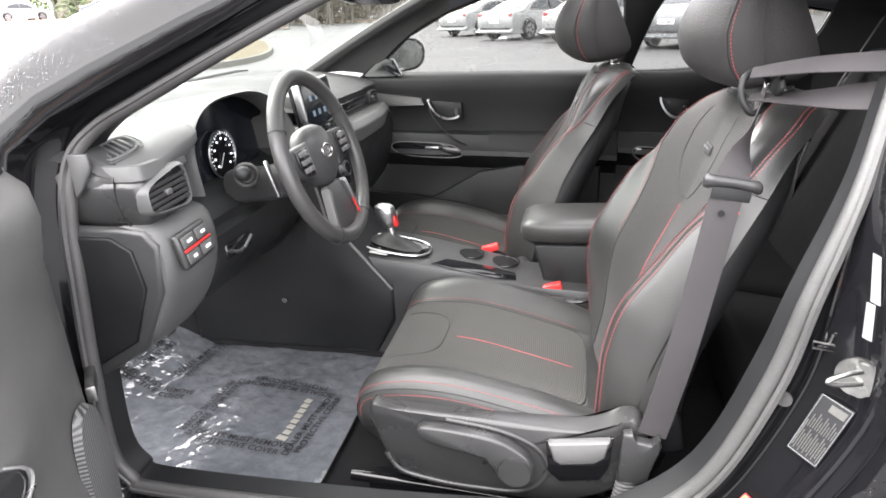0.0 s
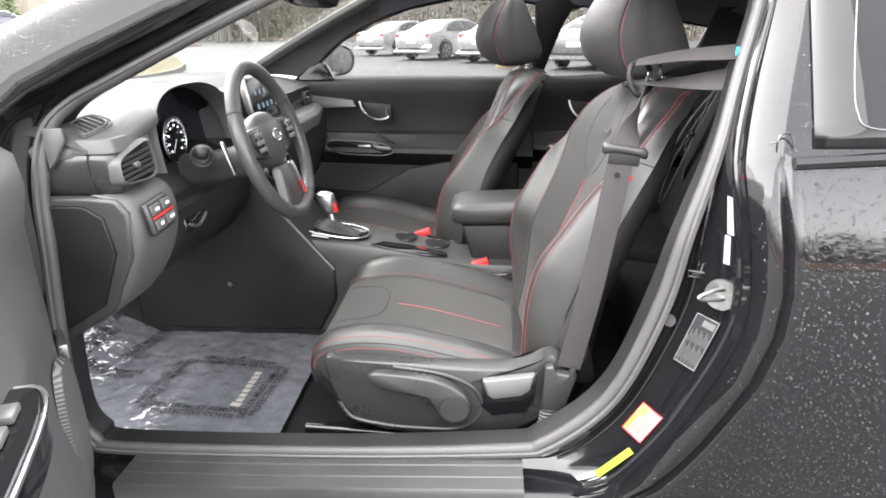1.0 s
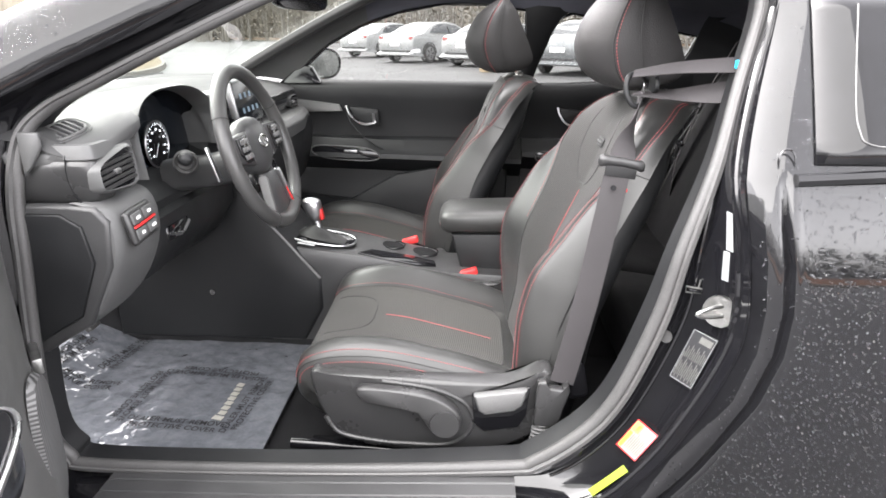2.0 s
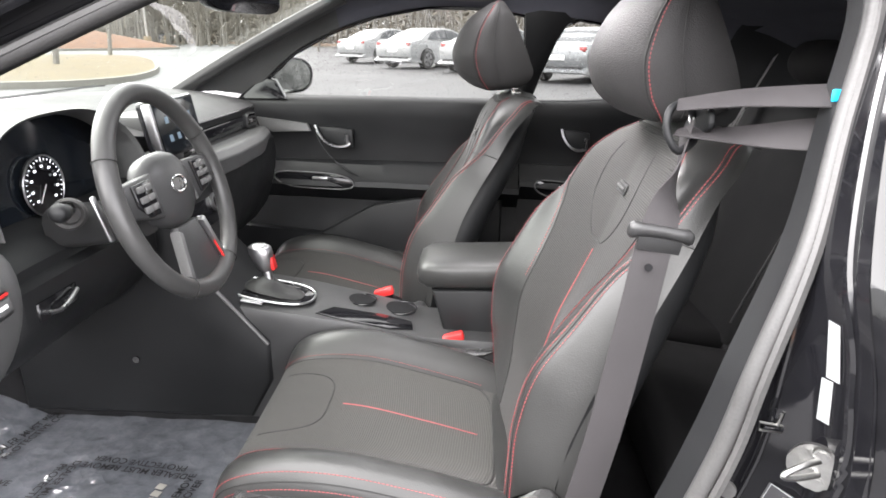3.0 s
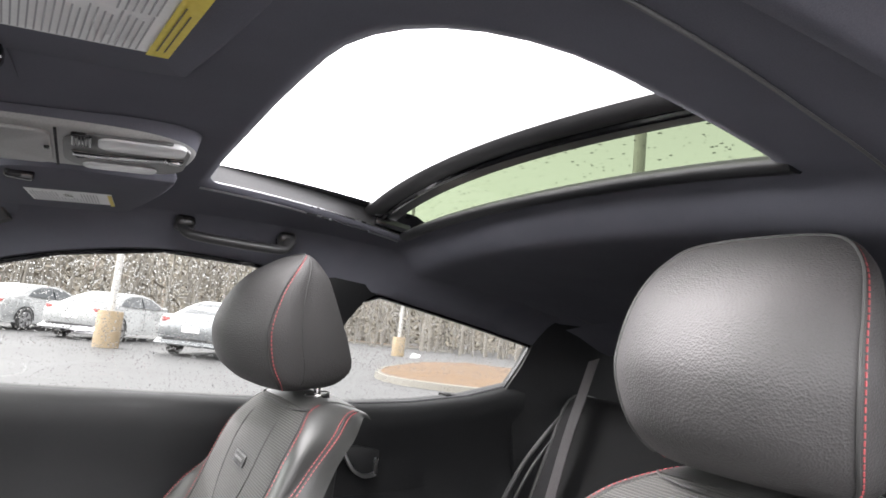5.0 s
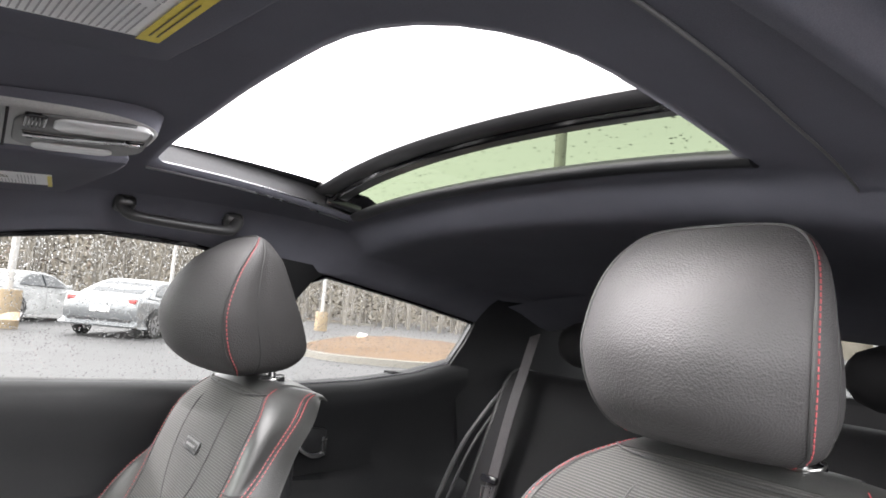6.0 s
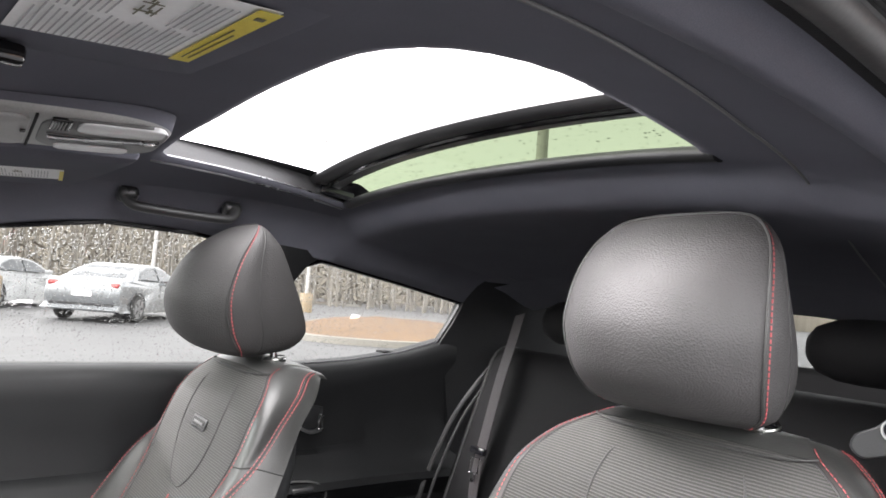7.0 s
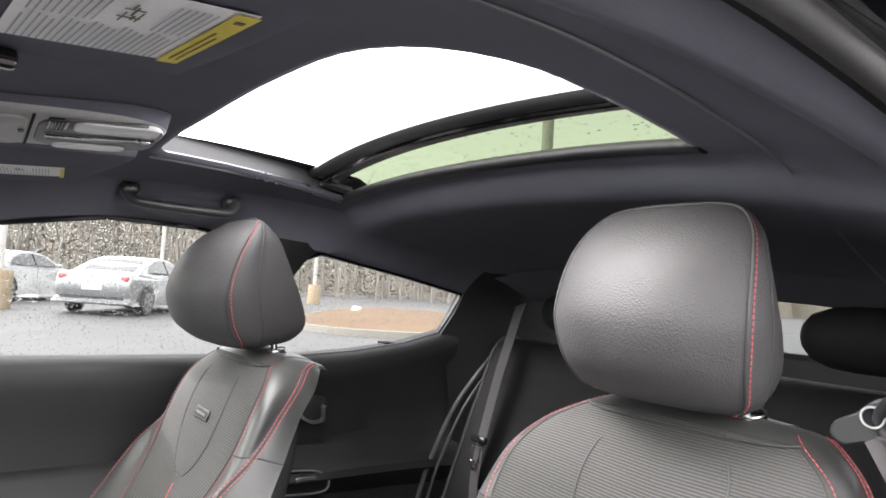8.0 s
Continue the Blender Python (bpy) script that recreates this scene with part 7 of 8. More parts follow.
gb.inputs["Base Color"].default_value = (0.05, 0.05, 0.05, 1)
gb.inputs["Roughness"].default_value = 0.5
wv = nt.nodes.new("ShaderNodeTexWave")
wv.wave_type, wv.rings_direction = "RINGS", "SPHERICAL"
wv.inputs["Scale"].default_value = 60.0
nt.links.new(coords(nt), wv.inputs["Vector"])
nt.links.new(ramp(nt, wv.outputs["Fac"], [(0.2, (0.02, 0.02, 0.02)), (0.7, (0.11, 0.11, 0.11))]), gb.inputs["Base Color"])
bump(nt, gb, wv.outputs["Fac"], 0.5, 0.001)
gr = [(0.118 + 0.055 * math.copysign(abs(math.cos(a)) ** 0.7, math.cos(a)), 0.50 + 0.125 * math.copysign(abs(math.sin(a)) ** 0.8, math.sin(a))) for a in [2 * math.pi * k / 32 for k in range(32)]]
part("speaker_grille", grid([[on_door(0.118 + (s - 0.118) * k, 0.046 + d, 0.50 + (z - 0.50) * k) for s, z in gr] for k, d in ((1.0, -0.012), (0.94, 0.0), (0.6, 0.004), (0.1, 0.006))], False, True, True), grille_m, dd, "finely perforated speaker grille")
pod_o = [(0.58 + 0.20 * math.copysign(abs(math.cos(a)) ** 0.6, math.cos(a)), 0.055 + 0.05 * math.copysign(abs(math.sin(a)) ** 0.6, math.sin(a))) for a in [2 * math.pi * k / 32 for k in range(32)]]
part("switch_pod", grid([[on_door(s, n * 1.0, z) for s, n in pod_o] for z in (0.66, 0.715)] + [[on_door(0.58 + (s - 0.58) * k, 0.055 + (n - 0.055) * k, 0.722) for s, n in pod_o] for k in (0.96, 0.5, 0.05)], False, True, True), PIANO, dd, "gloss black switch pod")
part("pod_edge", tube([on_door(0.58 + (s - 0.58) * 1.02, 0.055 + (n - 0.055) * 1.05, 0.715) for s, n in pod_o], 0.004, 8, True), SATIN, dd, "silver edge of the switch pod")
for i in range(3):
    for j in range(2):
        part("window_switch", moved(box((0.035, 0.022, 0.012), None, 0.004), Matrix.Translation(on_door(0.46 + 0.05 * i, 0.04 + 0.03 * j, 0.728)) @ pose(0, 0, 0, 0, 0, -66)), GREYTRIM, dd, "grey window switch")
part("check_strap", box((0.10, 0.016, 0.03), pose(-0.60, -0.765, 0.60, 0, 0, -50), 0.003), STEEL, dd, "steel door check strap")
for z in (0.45, 0.82):
    part("hinge", box((0.06, 0.03, 0.06), pose(-0.645, -0.775, z, 0, 0, -40), 0.006), PAINT, dd, "black painted hinge")
part("glass_edge", grid([[on_door(0.10, -0.03, 0.975), on_door(1.12, -0.03, 0.975)], [on_door(0.42, 0.02, 1.16), on_door(1.08, 0.05, 1.24)]]), GLASS, dd, "door glass").visible_shadow = False


# ---- outside: wet car park, woods, parked cars ----
asphalt_m, nt, b = nodes_of("wet_asphalt")
vec = coords(nt)
big = noise_tex(nt, vec, 0.25, 5.0)
fine = noise_tex(nt, vec, 60.0, 3.0)
nt.links.new(ramp(nt, big, [(0.3, (0.050, 0.050, 0.052)), (0.7, (0.068, 0.068, 0.070))]), b.inputs["Base Color"])
rr = nt.nodes.new("ShaderNodeMapRange")
rr.inputs["From Min"].default_value, rr.inputs["From Max"].default_value = 0.35, 0.65
rr.inputs["To Min"].default_value, rr.inputs["To Max"].default_value = 0.55, 0.68
nt.links.new(big, rr.inputs["Value"])
nt.links.new(rr.outputs[0], b.inputs["Roughness"])
b.inputs["Specular IOR Level"].default_value = 0.3
bump(nt, b, fine, 0.25, 0.003)
KERB = shade("concrete_kerb", (0.10, 0.094, 0.082), (0.15, 0.143, 0.127), 0.8, 80, 0.002)
STRAW = shade("pine_straw", (0.060, 0.033, 0.016), (0.135, 0.083, 0.042), 0.95, 45, 0.02, 0.9, patch=4.0)
MULCH = shade("orange_mulch", (0.085, 0.036, 0.016), (0.17, 0.080, 0.038), 0.95, 30, 0.02, 0.8, patch=2.0)
GRASS = shade("winter_grass", (0.075, 0.055, 0.025), (0.13, 0.10, 0.05), 0.95, 40, 0.01, 0.6, patch=0.6)
BARK = shade("grey_bark", (0.12, 0.108, 0.094), (0.18, 0.168, 0.150), 0.9, 20, 0.01, 0.5, patch=2.0)
NEEDLE = shade("pine_needles", (0.09, 0.12, 0.06), (0.17, 0.20, 0.11), 0.9, 15, 0.0, patch=1.0)
BRUSH = shade("dry_brush", (0.112, 0.098, 0.078), (0.165, 0.146, 0.120), 0.95, 10, 0.0, patch=0.7)
HEDGE = shade("hedge_leaves", (0.012, 0.016, 0.010), (0.03, 0.034, 0.022), 0.8, 15, 0.0, patch=1.0)
W_PAINT = shade("white_car_paint", (0.24, 0.25, 0.255), (0.29, 0.295, 0.30), 0.3, 30, 0, coat=0.6, rough_var=0.04)
S_PAINT = shade("silver_car_paint", (0.17, 0.18, 0.19), (0.22, 0.23, 0.24), 0.25, 30, 0, metal=0.5, coat=0.6, rough_var=0.04)
D_PAINT = shade("dark_car_paint", (0.03, 0.035, 0.05), (0.05, 0.055, 0.075), 0.2, 30, 0, coat=0.6, rough_var=0.04)
CAR_GLASS = plain("dark_car_glass", (0.03, 0.035, 0.04), 0.06)
TYRE = plain("tyre_rubber", (0.02, 0.02, 0.02), 0.8)
RIM_M = plain("wheel_alloy", (0.35, 0.35, 0.36), 0.35, 1.0)
TAIL = plain("tail_lamp", (0.25, 0.02, 0.02), 0.2)
POLE = shade("pole_metal", (0.30, 0.29, 0.28), (0.40, 0.39, 0.38), 0.5, 20, 0)
STONE = shade("pole_base_concrete", (0.19, 0.145, 0.09), (0.27, 0.21, 0.14), 0.9, 30, 0.004, patch=3.0)

gnd = part("ground", grid([[(x, y, 0.0) for x in (-600, -80, -20, 0, 20, 80, 600)] for y in (-600, -80, -20, 0, 20, 80, 600)]), asphalt_m)
tagged(gnd, "wet grey asphalt car park", "ground", "", "structure")


def island(cx, cy, rx, ry, rot, label, mat, rise=0.22):
    isl = thing("kerb_island", (cx, cy, 0), label, "kerb island", kind="structure")
    m = pose(cx, cy, 0, 0, 0, rot)
    out = [(rx * math.copysign(abs(math.cos(a)) ** 0.7, math.cos(a)), ry * math.copysign(abs(math.sin(a)) ** 0.7, math.sin(a))) for a in [2 * math.pi * k / 48 for k in range(48)]]
    lip = 0.15 / ry
    part("kerb", moved(grid([[(x, y, z) for x, y in ((x * s, y * s) for x, y in out)] for s, z in ((1.0, 0.0), (0.995, 0.14), (1.0 - 0.6 * lip, 0.15), (1.0 - lip, 0.10))], False, True), m), KERB, isl, "pale concrete kerb")
    rows = []
    for s in (1.0 - 0.8 * lip, 0.9, 0.8, 0.7, 0.6, 0.4, 0.2, 0.03):
        up = 1 - s * s if rise < 1 else min(1.0, (1 - s) / 0.4)
        rows.append([(x * s, y * s, 0.12 + rise * up + 0.05 * noise.noise(Vector((x * s, y * s, 2))) * (rise < 1)) for x, y in out])
    part("bed", moved(grid(rows, False, True, True), m), mat, isl, "mounded bed inside the kerb")
    return isl


island(11.0, 16.0, 6.5, 2.6, 52, "kerbed island bedded with orange brown pine straw", STRAW)
island(-14.5, 20.5, 10.0, 3.4, 118, "kerbed island of winter grass and brown mulch", GRASS)
island(-9.0, 62.0, 40.0, 3.0, 150, "far verge of brown mulch along the car park", STRAW)


def sedan(paint, label, group="parked cars"):
    """A parked saloon, its front along +x, standing on z = 0 at the middle of its length."""
    car = thing("parked_car", (0, 0, 0), label, "car", group)
    side = [(-2.28, 0.42), (-2.33, 0.62), (-2.30, 0.86), (-2.18, 0.99), (-1.72, 1.05), (-1.25, 1.26), (-0.70, 1.42), (-0.10, 1.45), (0.40, 1.39), (0.85, 1.20), (1.15, 1.02), (1.70, 0.94), (2.15, 0.80), (2.32, 0.62), (2.33, 0.40), (2.2, 0.24), (-2.15, 0.24)]
    P = [(p.x, p.z) for p in spline([(a, 0, c) for a, c in side], 90, True)]
    rows = []
    for v in [-1, -0.97, -0.9, -0.7, -0.35, 0, 0.35, 0.7, 0.9, 0.97, 1]:
        row = []
        for x, z in P:
            w = 0.92 - 0.25 * max(0, z - 0.92) / 0.5 - 0.06 * max(0, abs(x) - 1.7)
            s = lerp(abs(v), [0, 0.9, 0.97, 1], [1.0, 0.995, 0.985, 0.95])
            row.append((x * s, v * w, 0.24 + (z - 0.24) * s if z > 0.24 else z))
        rows.append(row)
    part("body", grid(rows, False, True, True), paint, car)
    for sgn in (-1, 1):
        for poly in ([(-1.30, 1.06), (-1.05, 1.24), (-0.66, 1.36), (-0.22, 1.385), (-0.22, 1.05)], [(-0.14, 1.05), (-0.14, 1.385), (0.36, 1.33), (0.80, 1.12), (0.84, 1.04)]):
            rows = [[(x, sgn * (0.925 - 0.25 * max(0, z - 0.92) / 0.5 + d), z) for x, z in poly] for d in (-0.06, 0.003)]
            part("side_window", grid(rows, False, True, True), CAR_GLASS, car, "dark side window")
        part("door_line", tube([(-0.18, sgn * 0.925, 0.34), (-0.18, sgn * 0.928, 0.7), (-0.18, sgn * 0.90, 1.04)], 0.006, 5), INK, car)
        part("side_mirror", box((0.16, 0.18, 0.12), pose(0.75, sgn * 1.0, 1.06), 0.04), paint, car)
        part("tail_light", box((0.14, 0.50, 0.12), pose(-2.20, sgn * 0.58, 0.87, 0, 12, sgn * 14), 0.03), TAIL, car, "red tail light")
        part("head_light", box((0.25, 0.40, 0.10), pose(2.12, sgn * 0.62, 0.72, 0, 20, -sgn * 20), 0.03), LAMP, car)
        for x in (-1.42, 1.42):
            wh = part("wheel", moved(prism([(0.335 * math.cos(a), 0.335 * math.sin(a)) for a in [2 * math.pi * k / 28 for k in range(28)]], "y", -0.11, 0.11, 0.03), pose(x, sgn * 0.84, 0.335)), TYRE, car, "black tyre")
            part("wheel_rim", disc((x, sgn * 0.952, 0.335), (0, sgn, 0), 0.235, 20, 0.02, 0.2), RIM_M, wh, "alloy rim")
            for k in range(5):
                a = radians(72 * k)
                part("spoke_gap", moved(box((0.13, 0.004, 0.055)), pose(x + 0.14 * math.cos(a), sgn * 0.955, 0.335 + 0.14 * math.sin(a), 0, -math.degrees(a))), INK, wh)
            part("wheel_arch", tube([(x + 0.385 * math.cos(a), sgn * 0.915, 0.335 + 0.385 * math.sin(a)) for a in [math.pi * k / 16 for k in range(17)]], 0.02, 6, up=(0, 1, 0)), INK, car)
    part("rear_window", plate([(-1.66, -0.62, 1.075), (-1.66, 0.62, 1.075), (-1.02, 0.56, 1.355), (-1.02, -0.56, 1.355)], 0.012), CAR_GLASS, car, "dark rear window")
    part("windscreen", plate([(1.08, -0.66, 1.055), (1.08, 0.66, 1.055), (0.50, 0.58, 1.365), (0.50, -0.58, 1.365)], -0.012), CAR_GLASS, car)
    part("number_plate", box((0.02, 0.46, 0.13), pose(-2.335, 0, 0.66), 0.01), WHITE, car, "blank pale number plate")
    part("plate_bar", box((0.005, 0.30, 0.05), pose(-2.348, 0, 0.66)), INK_SOFT, car)
    part("rear_bumper", box((0.10, 1.5, 0.16), pose(-2.27, 0, 0.36), 0.04), INK, car, "dark lower bumper")
    return car


heading = 54.0


def park(src, wx, wy, turn=0.0):
    """Stands a car so that its near rear wheel is at wx, wy."""
    h = radians(heading + turn)
    f = Vector((math.cos(h), math.sin(h), 0))
    r = Vector((math.sin(h), -math.cos(h), 0))
    c = Vector((wx, wy, 0)) + f * 1.42 - r * 0.84
    return Matrix.Translation(c) @ pose(0, 0, 0, 0, 0, heading + turn)


white_car = sedan(W_PAINT, "white saloon car parked on the wet car park")
silver_car = sedan(S_PAINT, "silver grey saloon car parked on the wet car park")
dark_car = sedan(D_PAINT, "dark blue saloon car parked far off")
for wx, wy in ((-1.6, 22.6), (0.9, 20.2)):
    copy_thing(white_car, park(white_car, wx, wy))
white_car.matrix_basis = park(white_car, -4.0, 27.0)
silver_car.matrix_basis = park(silver_car, 3.55, 16.1)
for wx, wy, t in ((-37.0, 80.0, 20), (-43.0, 62.0, 60)):
    copy_thing(white_car, park(white_car, wx, wy, t))
island(-39.0, 43.0, 17.0, 11.0, 42, "kerbed bank of orange brown mulch rising beyond the bonnet", MULCH, 1.35)
island(16.0, -13.0, 26.0, 3.0, -4, "kerbed strip of brown mulch behind the open door", MULCH)
copy_thing(dark_car, Matrix.Translation((0, 0, 1.46)) @ park(dark_car, -39.5, 47.0, -14))
copy_thing(white_car, Matrix.Translation((0, 0, 1.46)) @ park(white_car, -45.0, 44.0, 20))
dark_car.matrix_basis = park(dark_car, -40.0, 84.0, 35)

lp = thing("lamp_post", (0.6, 17.4, 0), "grey metal lamp post on a tan concrete base", "lamp post", "lamp posts")
part("base", grid([[(0.6 + r * math.cos(a), 17.4 + r * math.sin(a), z) for a in [2 * math.pi * k / 24 for k in range(24)]] for z, r in ((0, 0.31), (0.02, 0.31), (0.88, 0.30), (0.92, 0.28))], False, True, True), STONE, lp, "round tan concrete base")
part("pole", tube([(0.6, 17.4, 0.9), (0.6, 17.4, 4.0), (0.6, 17.4, 8.5)], 0.085, 12, up=(0, 1, 0)), POLE, lp)
part("lamp_head", box((0.7, 0.35, 0.14), pose(0.9, 17.4, 8.5), 0.04), POLE, lp)
for x, y in ((-27.0, 52.0), (13.5, 27.0), (7.2, 30.0), (-34.0, 70.0), (6.4, 5.5)):
    copy_thing(lp, Matrix.Translation((x, y, 0)))


def bare_tree(x, y, h, r, rg, verts, faces, twigs=7):
    """A leafless tree: a tapered bending trunk, limbs and twigs."""
    def limb(p, d, length, rad, depth):
        steps = 4
        pts = [p]
        for k in range(steps):
            d = (d + Vector((rg.uniform(-0.12, 0.12), rg.uniform(-0.12, 0.12), rg.uniform(-0.02, 0.08)))).normalized()
            pts.append(pts[-1] + d * length / steps)
        base = len(verts)
        sides = 5 if depth == 0 else 3
        for k, q in enumerate(pts):
            t = rad * (1 - 0.82 * k / steps)
            for j in range(sides):
                a = 2 * math.pi * j / sides
                verts.append((q.x + t * math.cos(a), q.y + t * math.sin(a), q.z))
        for k in range(steps):
            for j in range(sides):
                a, b2 = base + k * sides + j, base + k * sides + (j + 1) % sides
                faces.append((a, b2, b2 + sides, a + sides))
        if depth < 2:
            for k in range(twigs if depth == 0 else 3):
                i = rg.uniform(1.2, steps - 0.2)
                q = pts[int(i)].lerp(pts[min(steps, int(i) + 1)], i % 1)
                a = rg.uniform(0, 2 * math.pi)
                limb(q, (Vector((math.cos(a), math.sin(a), rg.uniform(0.5, 1.2)))).normalized(), length * rg.uniform(0.25, 0.42), rad * 0.38, depth + 1)
    limb(Vector((x, y, 0)), Vector((0, 0, 1)), h, r, 0)


# the far edge of the wood, one uneven bank behind the trees
far_m, nt, b = nodes_of("far_woodland")
vec = coords(nt)
mp = nt.nodes.new("ShaderNodeMapping")
mp.inputs["Scale"].default_value = (1.0, 1.0, 0.06)
nt.links.new(vec, mp.inputs["Vector"])
streak = noise_tex(nt, mp.outputs[0], 1.6, 8.0, 0.7)
nt.links.new(ramp(nt, streak, [(0.30, (0.105, 0.094, 0.076)), (0.5, (0.140, 0.127, 0.106)), (0.70, (0.175, 0.160, 0.137))]), b.inputs["Base Color"])
b.inputs["Roughness"].default_value = 1.0
b.inputs["Specular IOR Level"].default_value = 0.0
bank = []
for k in range(160):
    t = k / 159
    x = -75 + 200 * t
    y = 82 - 0.34 * x * (x > 0) + 6 * noise.noise(Vector((k * 0.2, 0, 1)))
    h = 9.2 + 1.0 * noise.noise(Vector((k * 0.35, 3, 1))) + 2.0 * noise.noise(Vector((k * 1.7, 5, 1)))
    bank.append([(x, y, 0.0), (x, y + 1, h * 0.5), (x, y + 2, h), (x, y + 5, h * 0.98)])
bk_ob = part("backdrop", grid(bank), far_m)
tagged(bk_ob, "far brown edge of the winter wood", "backdrop", "", "structure")

tr = random.Random(11)
verts, faces = [], []
for k in range(420):
    t = tr.random()
    # the wood stands behind the car park, from beyond the cars round to the rear
    x = -38 + 92 * t
    y = 46 - 0.42 * x * (x > 0) + tr.uniform(0, 16) + (0 if x > -12 else 14)
    bare_tree(x, y, tr.uniform(5, 8), tr.uniform(0.06, 0.15), tr, verts, faces, 6)
wood = part("bare_woodland", (verts, faces), BARK)
tagged(wood, "leafless grey winter woodland behind the car park", "woodland", "", "stuff")
verts, faces = [], []
for k in range(24000):
    t = tr.random()
    x = -45 + 105 * t
    y = 52 - 0.42 * x * (x > 0) + tr.uniform(0, 20) + (0 if x > -12 else 14)
    z = tr.uniform(0, 1) ** 1.3 * 8.0
    s = tr.uniform(0.3, 0.9)
    a, e = tr.uniform(0, 6.28), tr.uniform(-0.5, 0.9)
    q = Vector((math.cos(a) * math.cos(e), math.sin(a) * math.cos(e), math.sin(e))) * s
    w = Vector((-math.sin(a), math.cos(a), tr.uniform(-0.6, 0.6))).normalized() * s * 0.16
    c = Vector((x, y, z))
    base = len(verts)
    verts += [tuple(c), tuple(c + q * 0.5 + w), tuple(c + q), tuple(c + q * 0.5 - w)]
    faces.append((base, base + 1, base + 2, base + 3))
br = part("woodland_brush", (verts, faces), BRUSH, smooth=False)
tagged(br, "dry brown undergrowth at the edge of the wood", "undergrowth", "", "stuff")

verts, faces = [], []
for k in range(9000):
    x, y = tr.uniform(-25, 75), -19 - tr.uniform(0, 7)
    z = tr.uniform(0, 1) ** 1.2 * (3.4 + 1.2 * noise.noise(Vector((x * 0.25, 0, 4))))
    s = tr.uniform(0.3, 0.9)
    a, e = tr.uniform(0, 6.28), tr.uniform(-0.2, 1.2)
    q = Vector((math.cos(a) * math.cos(e), math.sin(a) * math.cos(e), math.sin(e))) * s
    w = Vector((-math.sin(a), math.cos(a), tr.uniform(-0.6, 0.6))).normalized() * s * 0.2
    c = Vector((x, y, z))
    base = len(verts)
    verts += [tuple(c), tuple(c + q * 0.5 + w), tuple(c + q), tuple(c + q * 0.5 - w)]
    faces.append((base, base + 1, base + 2, base + 3))
hd = part("hedge", (verts, faces), HEDGE, smooth=False)
tagged(hd, "dark evergreen hedge beyond the mulch strip", "hedge", "", "stuff")


def pine(x, y, h, rg):
    tree = thing("pine_tree", (x, y, 0), "dark green pine tree at the edge of the car park", "tree", "pine trees")
    part("trunk", tube([(x, y, 0), (x + 0.1, y, h * 0.5), (x, y + 0.1, h * 0.97)], 0.18, 7, up=(0, 1, 0)), BARK, tree)
    vv, ff = [], []
    for k in range(420):
        t = rg.random() ** 0.8
        zc = h * (0.14 + 0.86 * t)
        rad = (1 - t) ** 0.8 * h * 0.26 * rg.uniform(0.25, 1.0) + 0.15
        a = rg.uniform(0, 6.28)
        c = Vector((x + rad * math.cos(a), y + rad * math.sin(a), zc))
        s = rg.uniform(0.25, 0.65)
        q = Vector((math.cos(a), math.sin(a), rg.uniform(-0.6, 0.3))).normalized() * s
        w = Vector((-math.sin(a), math.cos(a), rg.uniform(-0.4, 0.4))).normalized() * s * 0.45
        base = len(vv)
        vv += [tuple(c - q * 0.5), tuple(c + w), tuple(c + q), tuple(c - w), tuple(c + Vector((0, 0, s * 0.35)))]
        ff += [(base, base + 1, base + 4), (base + 1, base + 2, base + 4), (base + 2, base + 3, base + 4), (base + 3, base, base + 4)]
    part("crown", (vv, ff), NEEDLE, tree, smooth=False)


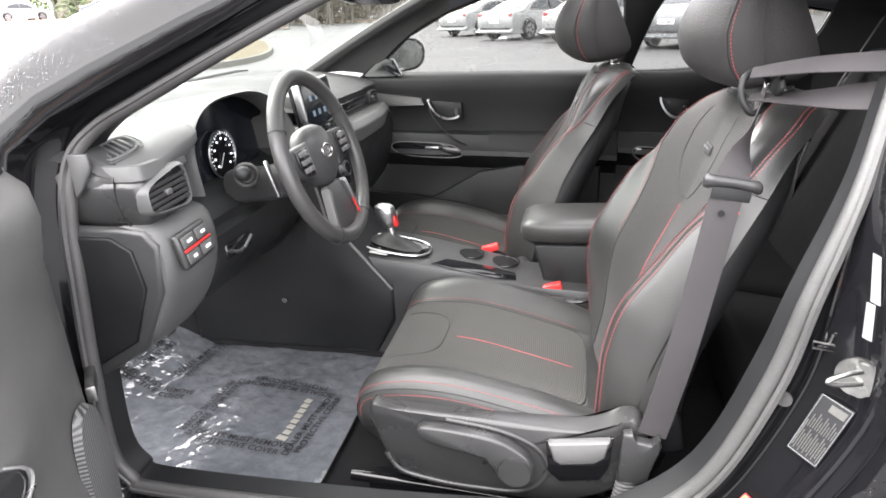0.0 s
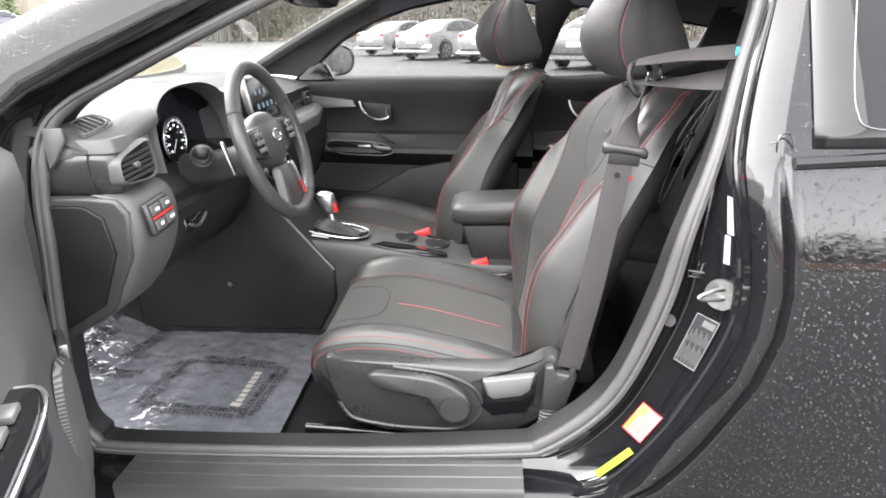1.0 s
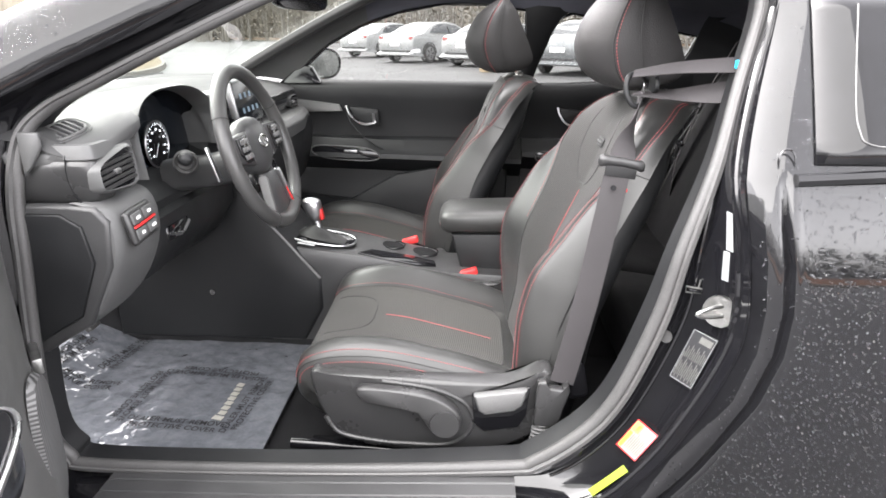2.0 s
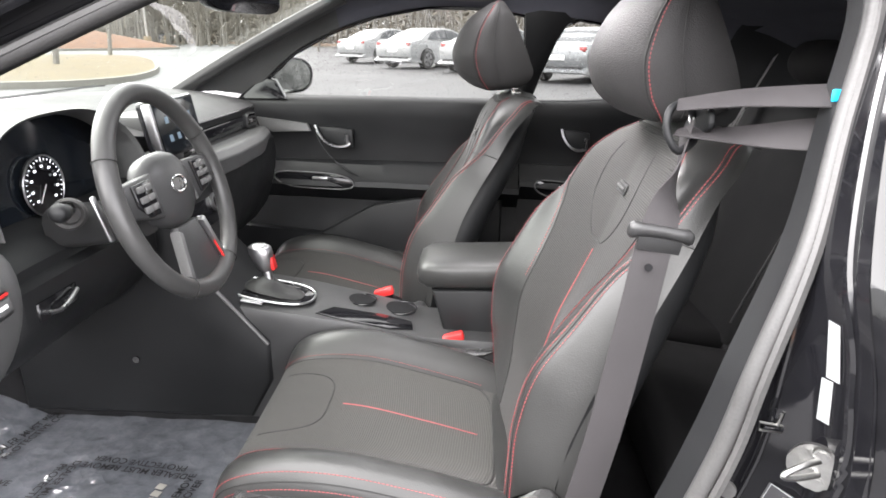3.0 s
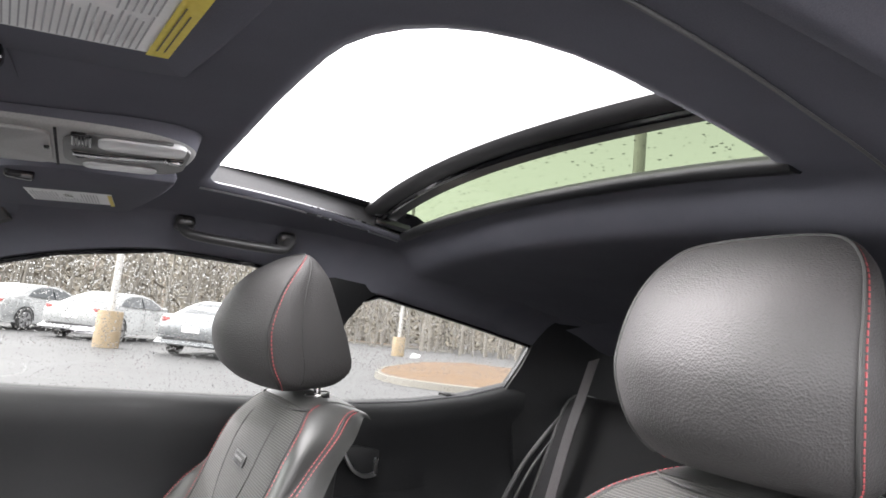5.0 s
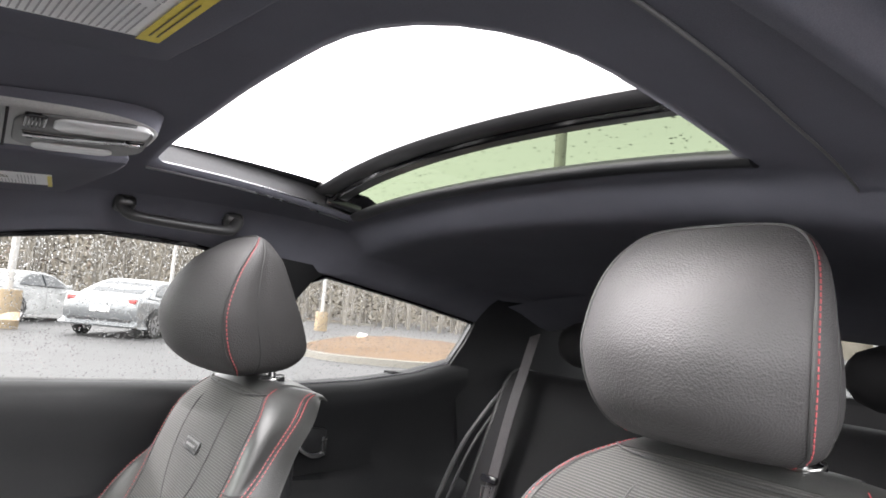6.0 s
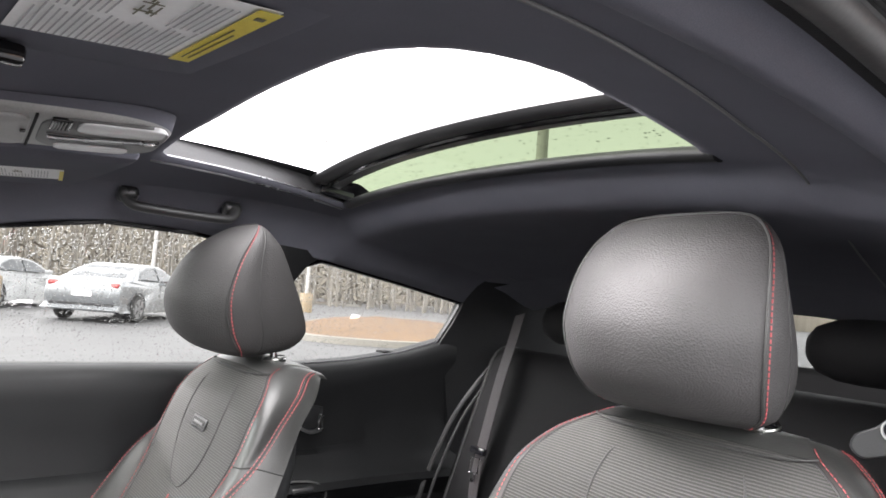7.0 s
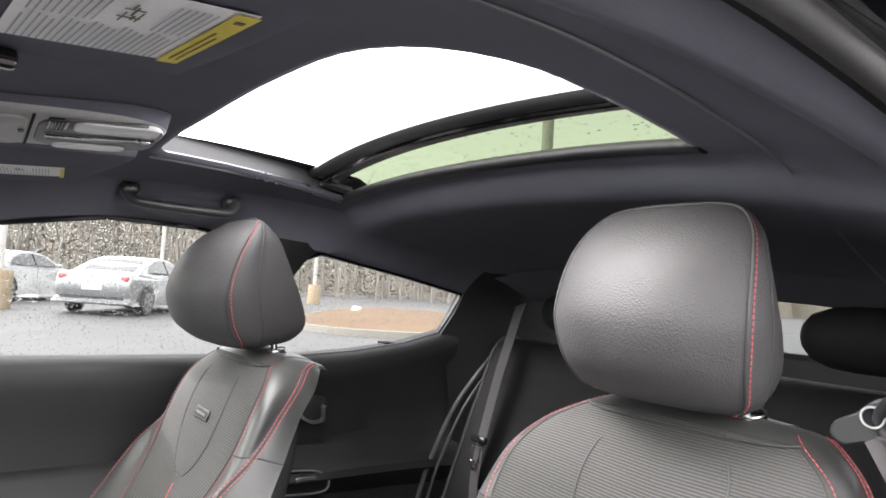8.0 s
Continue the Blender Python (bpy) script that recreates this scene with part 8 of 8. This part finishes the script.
for k in range(26):
    t = k / 25
    pine(-95 + 62 * t + tr.uniform(-2, 2), 58 + 38 * t + tr.uniform(-4, 4), tr.uniform(5.5, 9.5), tr)
verts, faces = [], []
yt = thing("young_tree", (-15.5, 26.0, 0), "slender young bare tree on the kerbed island", "tree", "young trees")
bare_tree(-15.5, 26.0, 6.5, 0.10, tr, verts, faces, 8)
part("trunk", (verts, faces), BARK, yt)
for x, y in ((-24.0, 33.0), (-12.0, 17.0)):
    copy_thing(yt, Matrix.Translation((x, y, 0)))

# rain on the outside of the car
spots = []
for k in range(11000):
    x, z = rng.uniform(0.42, 1.1), rng.uniform(0.30, 1.2)
    x0 = lerp(z, [q[0] for q in jx], [q[1] for q in jx])
    if x > x0 + 0.066 or (x > x0 + 0.012 and k % 2):
        spots.append(((x, panel_y(x - x0, z, x) - 0.0002, z), (-0.6 if x < x0 + 0.04 else 0.0, -1, 0.12), rng.choice((0.0009, 0.0012, 0.0012, 0.0015, 0.0019))))
drops("raindrops", spots, "raindrops on the black rear quarter panel", None, 0.75)
spots = []
for k in range(900):
    u, v = rng.uniform(-1, 1), rng.uniform(0.05, 0.95)
    p = screen_pt(u, v)
    spots.append((tuple(p + Vector((-0.001, 0, 0.002))), (-0.45, 0, 1), rng.choice((0.0012, 0.0018, 0.0024))))
drops("raindrops", spots, "raindrops on the windscreen", None, 0.5)
spots = []
for k in range(620):
    x, y = rng.uniform(0.40, 0.66), rng.uniform(HY0 - 0.02, HY1 + 0.05)
    spots.append(((x, y, glass_z(x, y) + 0.0008), (0, 0, 1), rng.choice((0.0008, 0.0010, 0.0013, 0.0017, 0.0021))))
drops("raindrops", spots, "raindrops on the sunroof glass", None, 0.16)
spots = []
for r in range(1100):
    k = rng.uniform(6.3, 10.9)
    i = int(k)
    q = Vector(JAMB[i]).lerp(Vector(JAMB[i + 1]), k - i)
    a = rng.uniform(0.35, 1.0)
    h = 0.010 + 0.085 * a
    spots.append(((q.x - (0.03 if k < 10 else 0.015) * h / 0.06, q.y + lerp(h, [0.010, 0.035, 0.065, 0.088, 0.103], [-0.004, -0.004, 0.002, 0.012, 0.032]) - 0.0005, q.z + h), (-0.1, -1.0, 0.35), rng.choice((0.0010, 0.0013, 0.0017))))
drops("raindrops", spots, "raindrops on the painted pillar", None, 0.35)
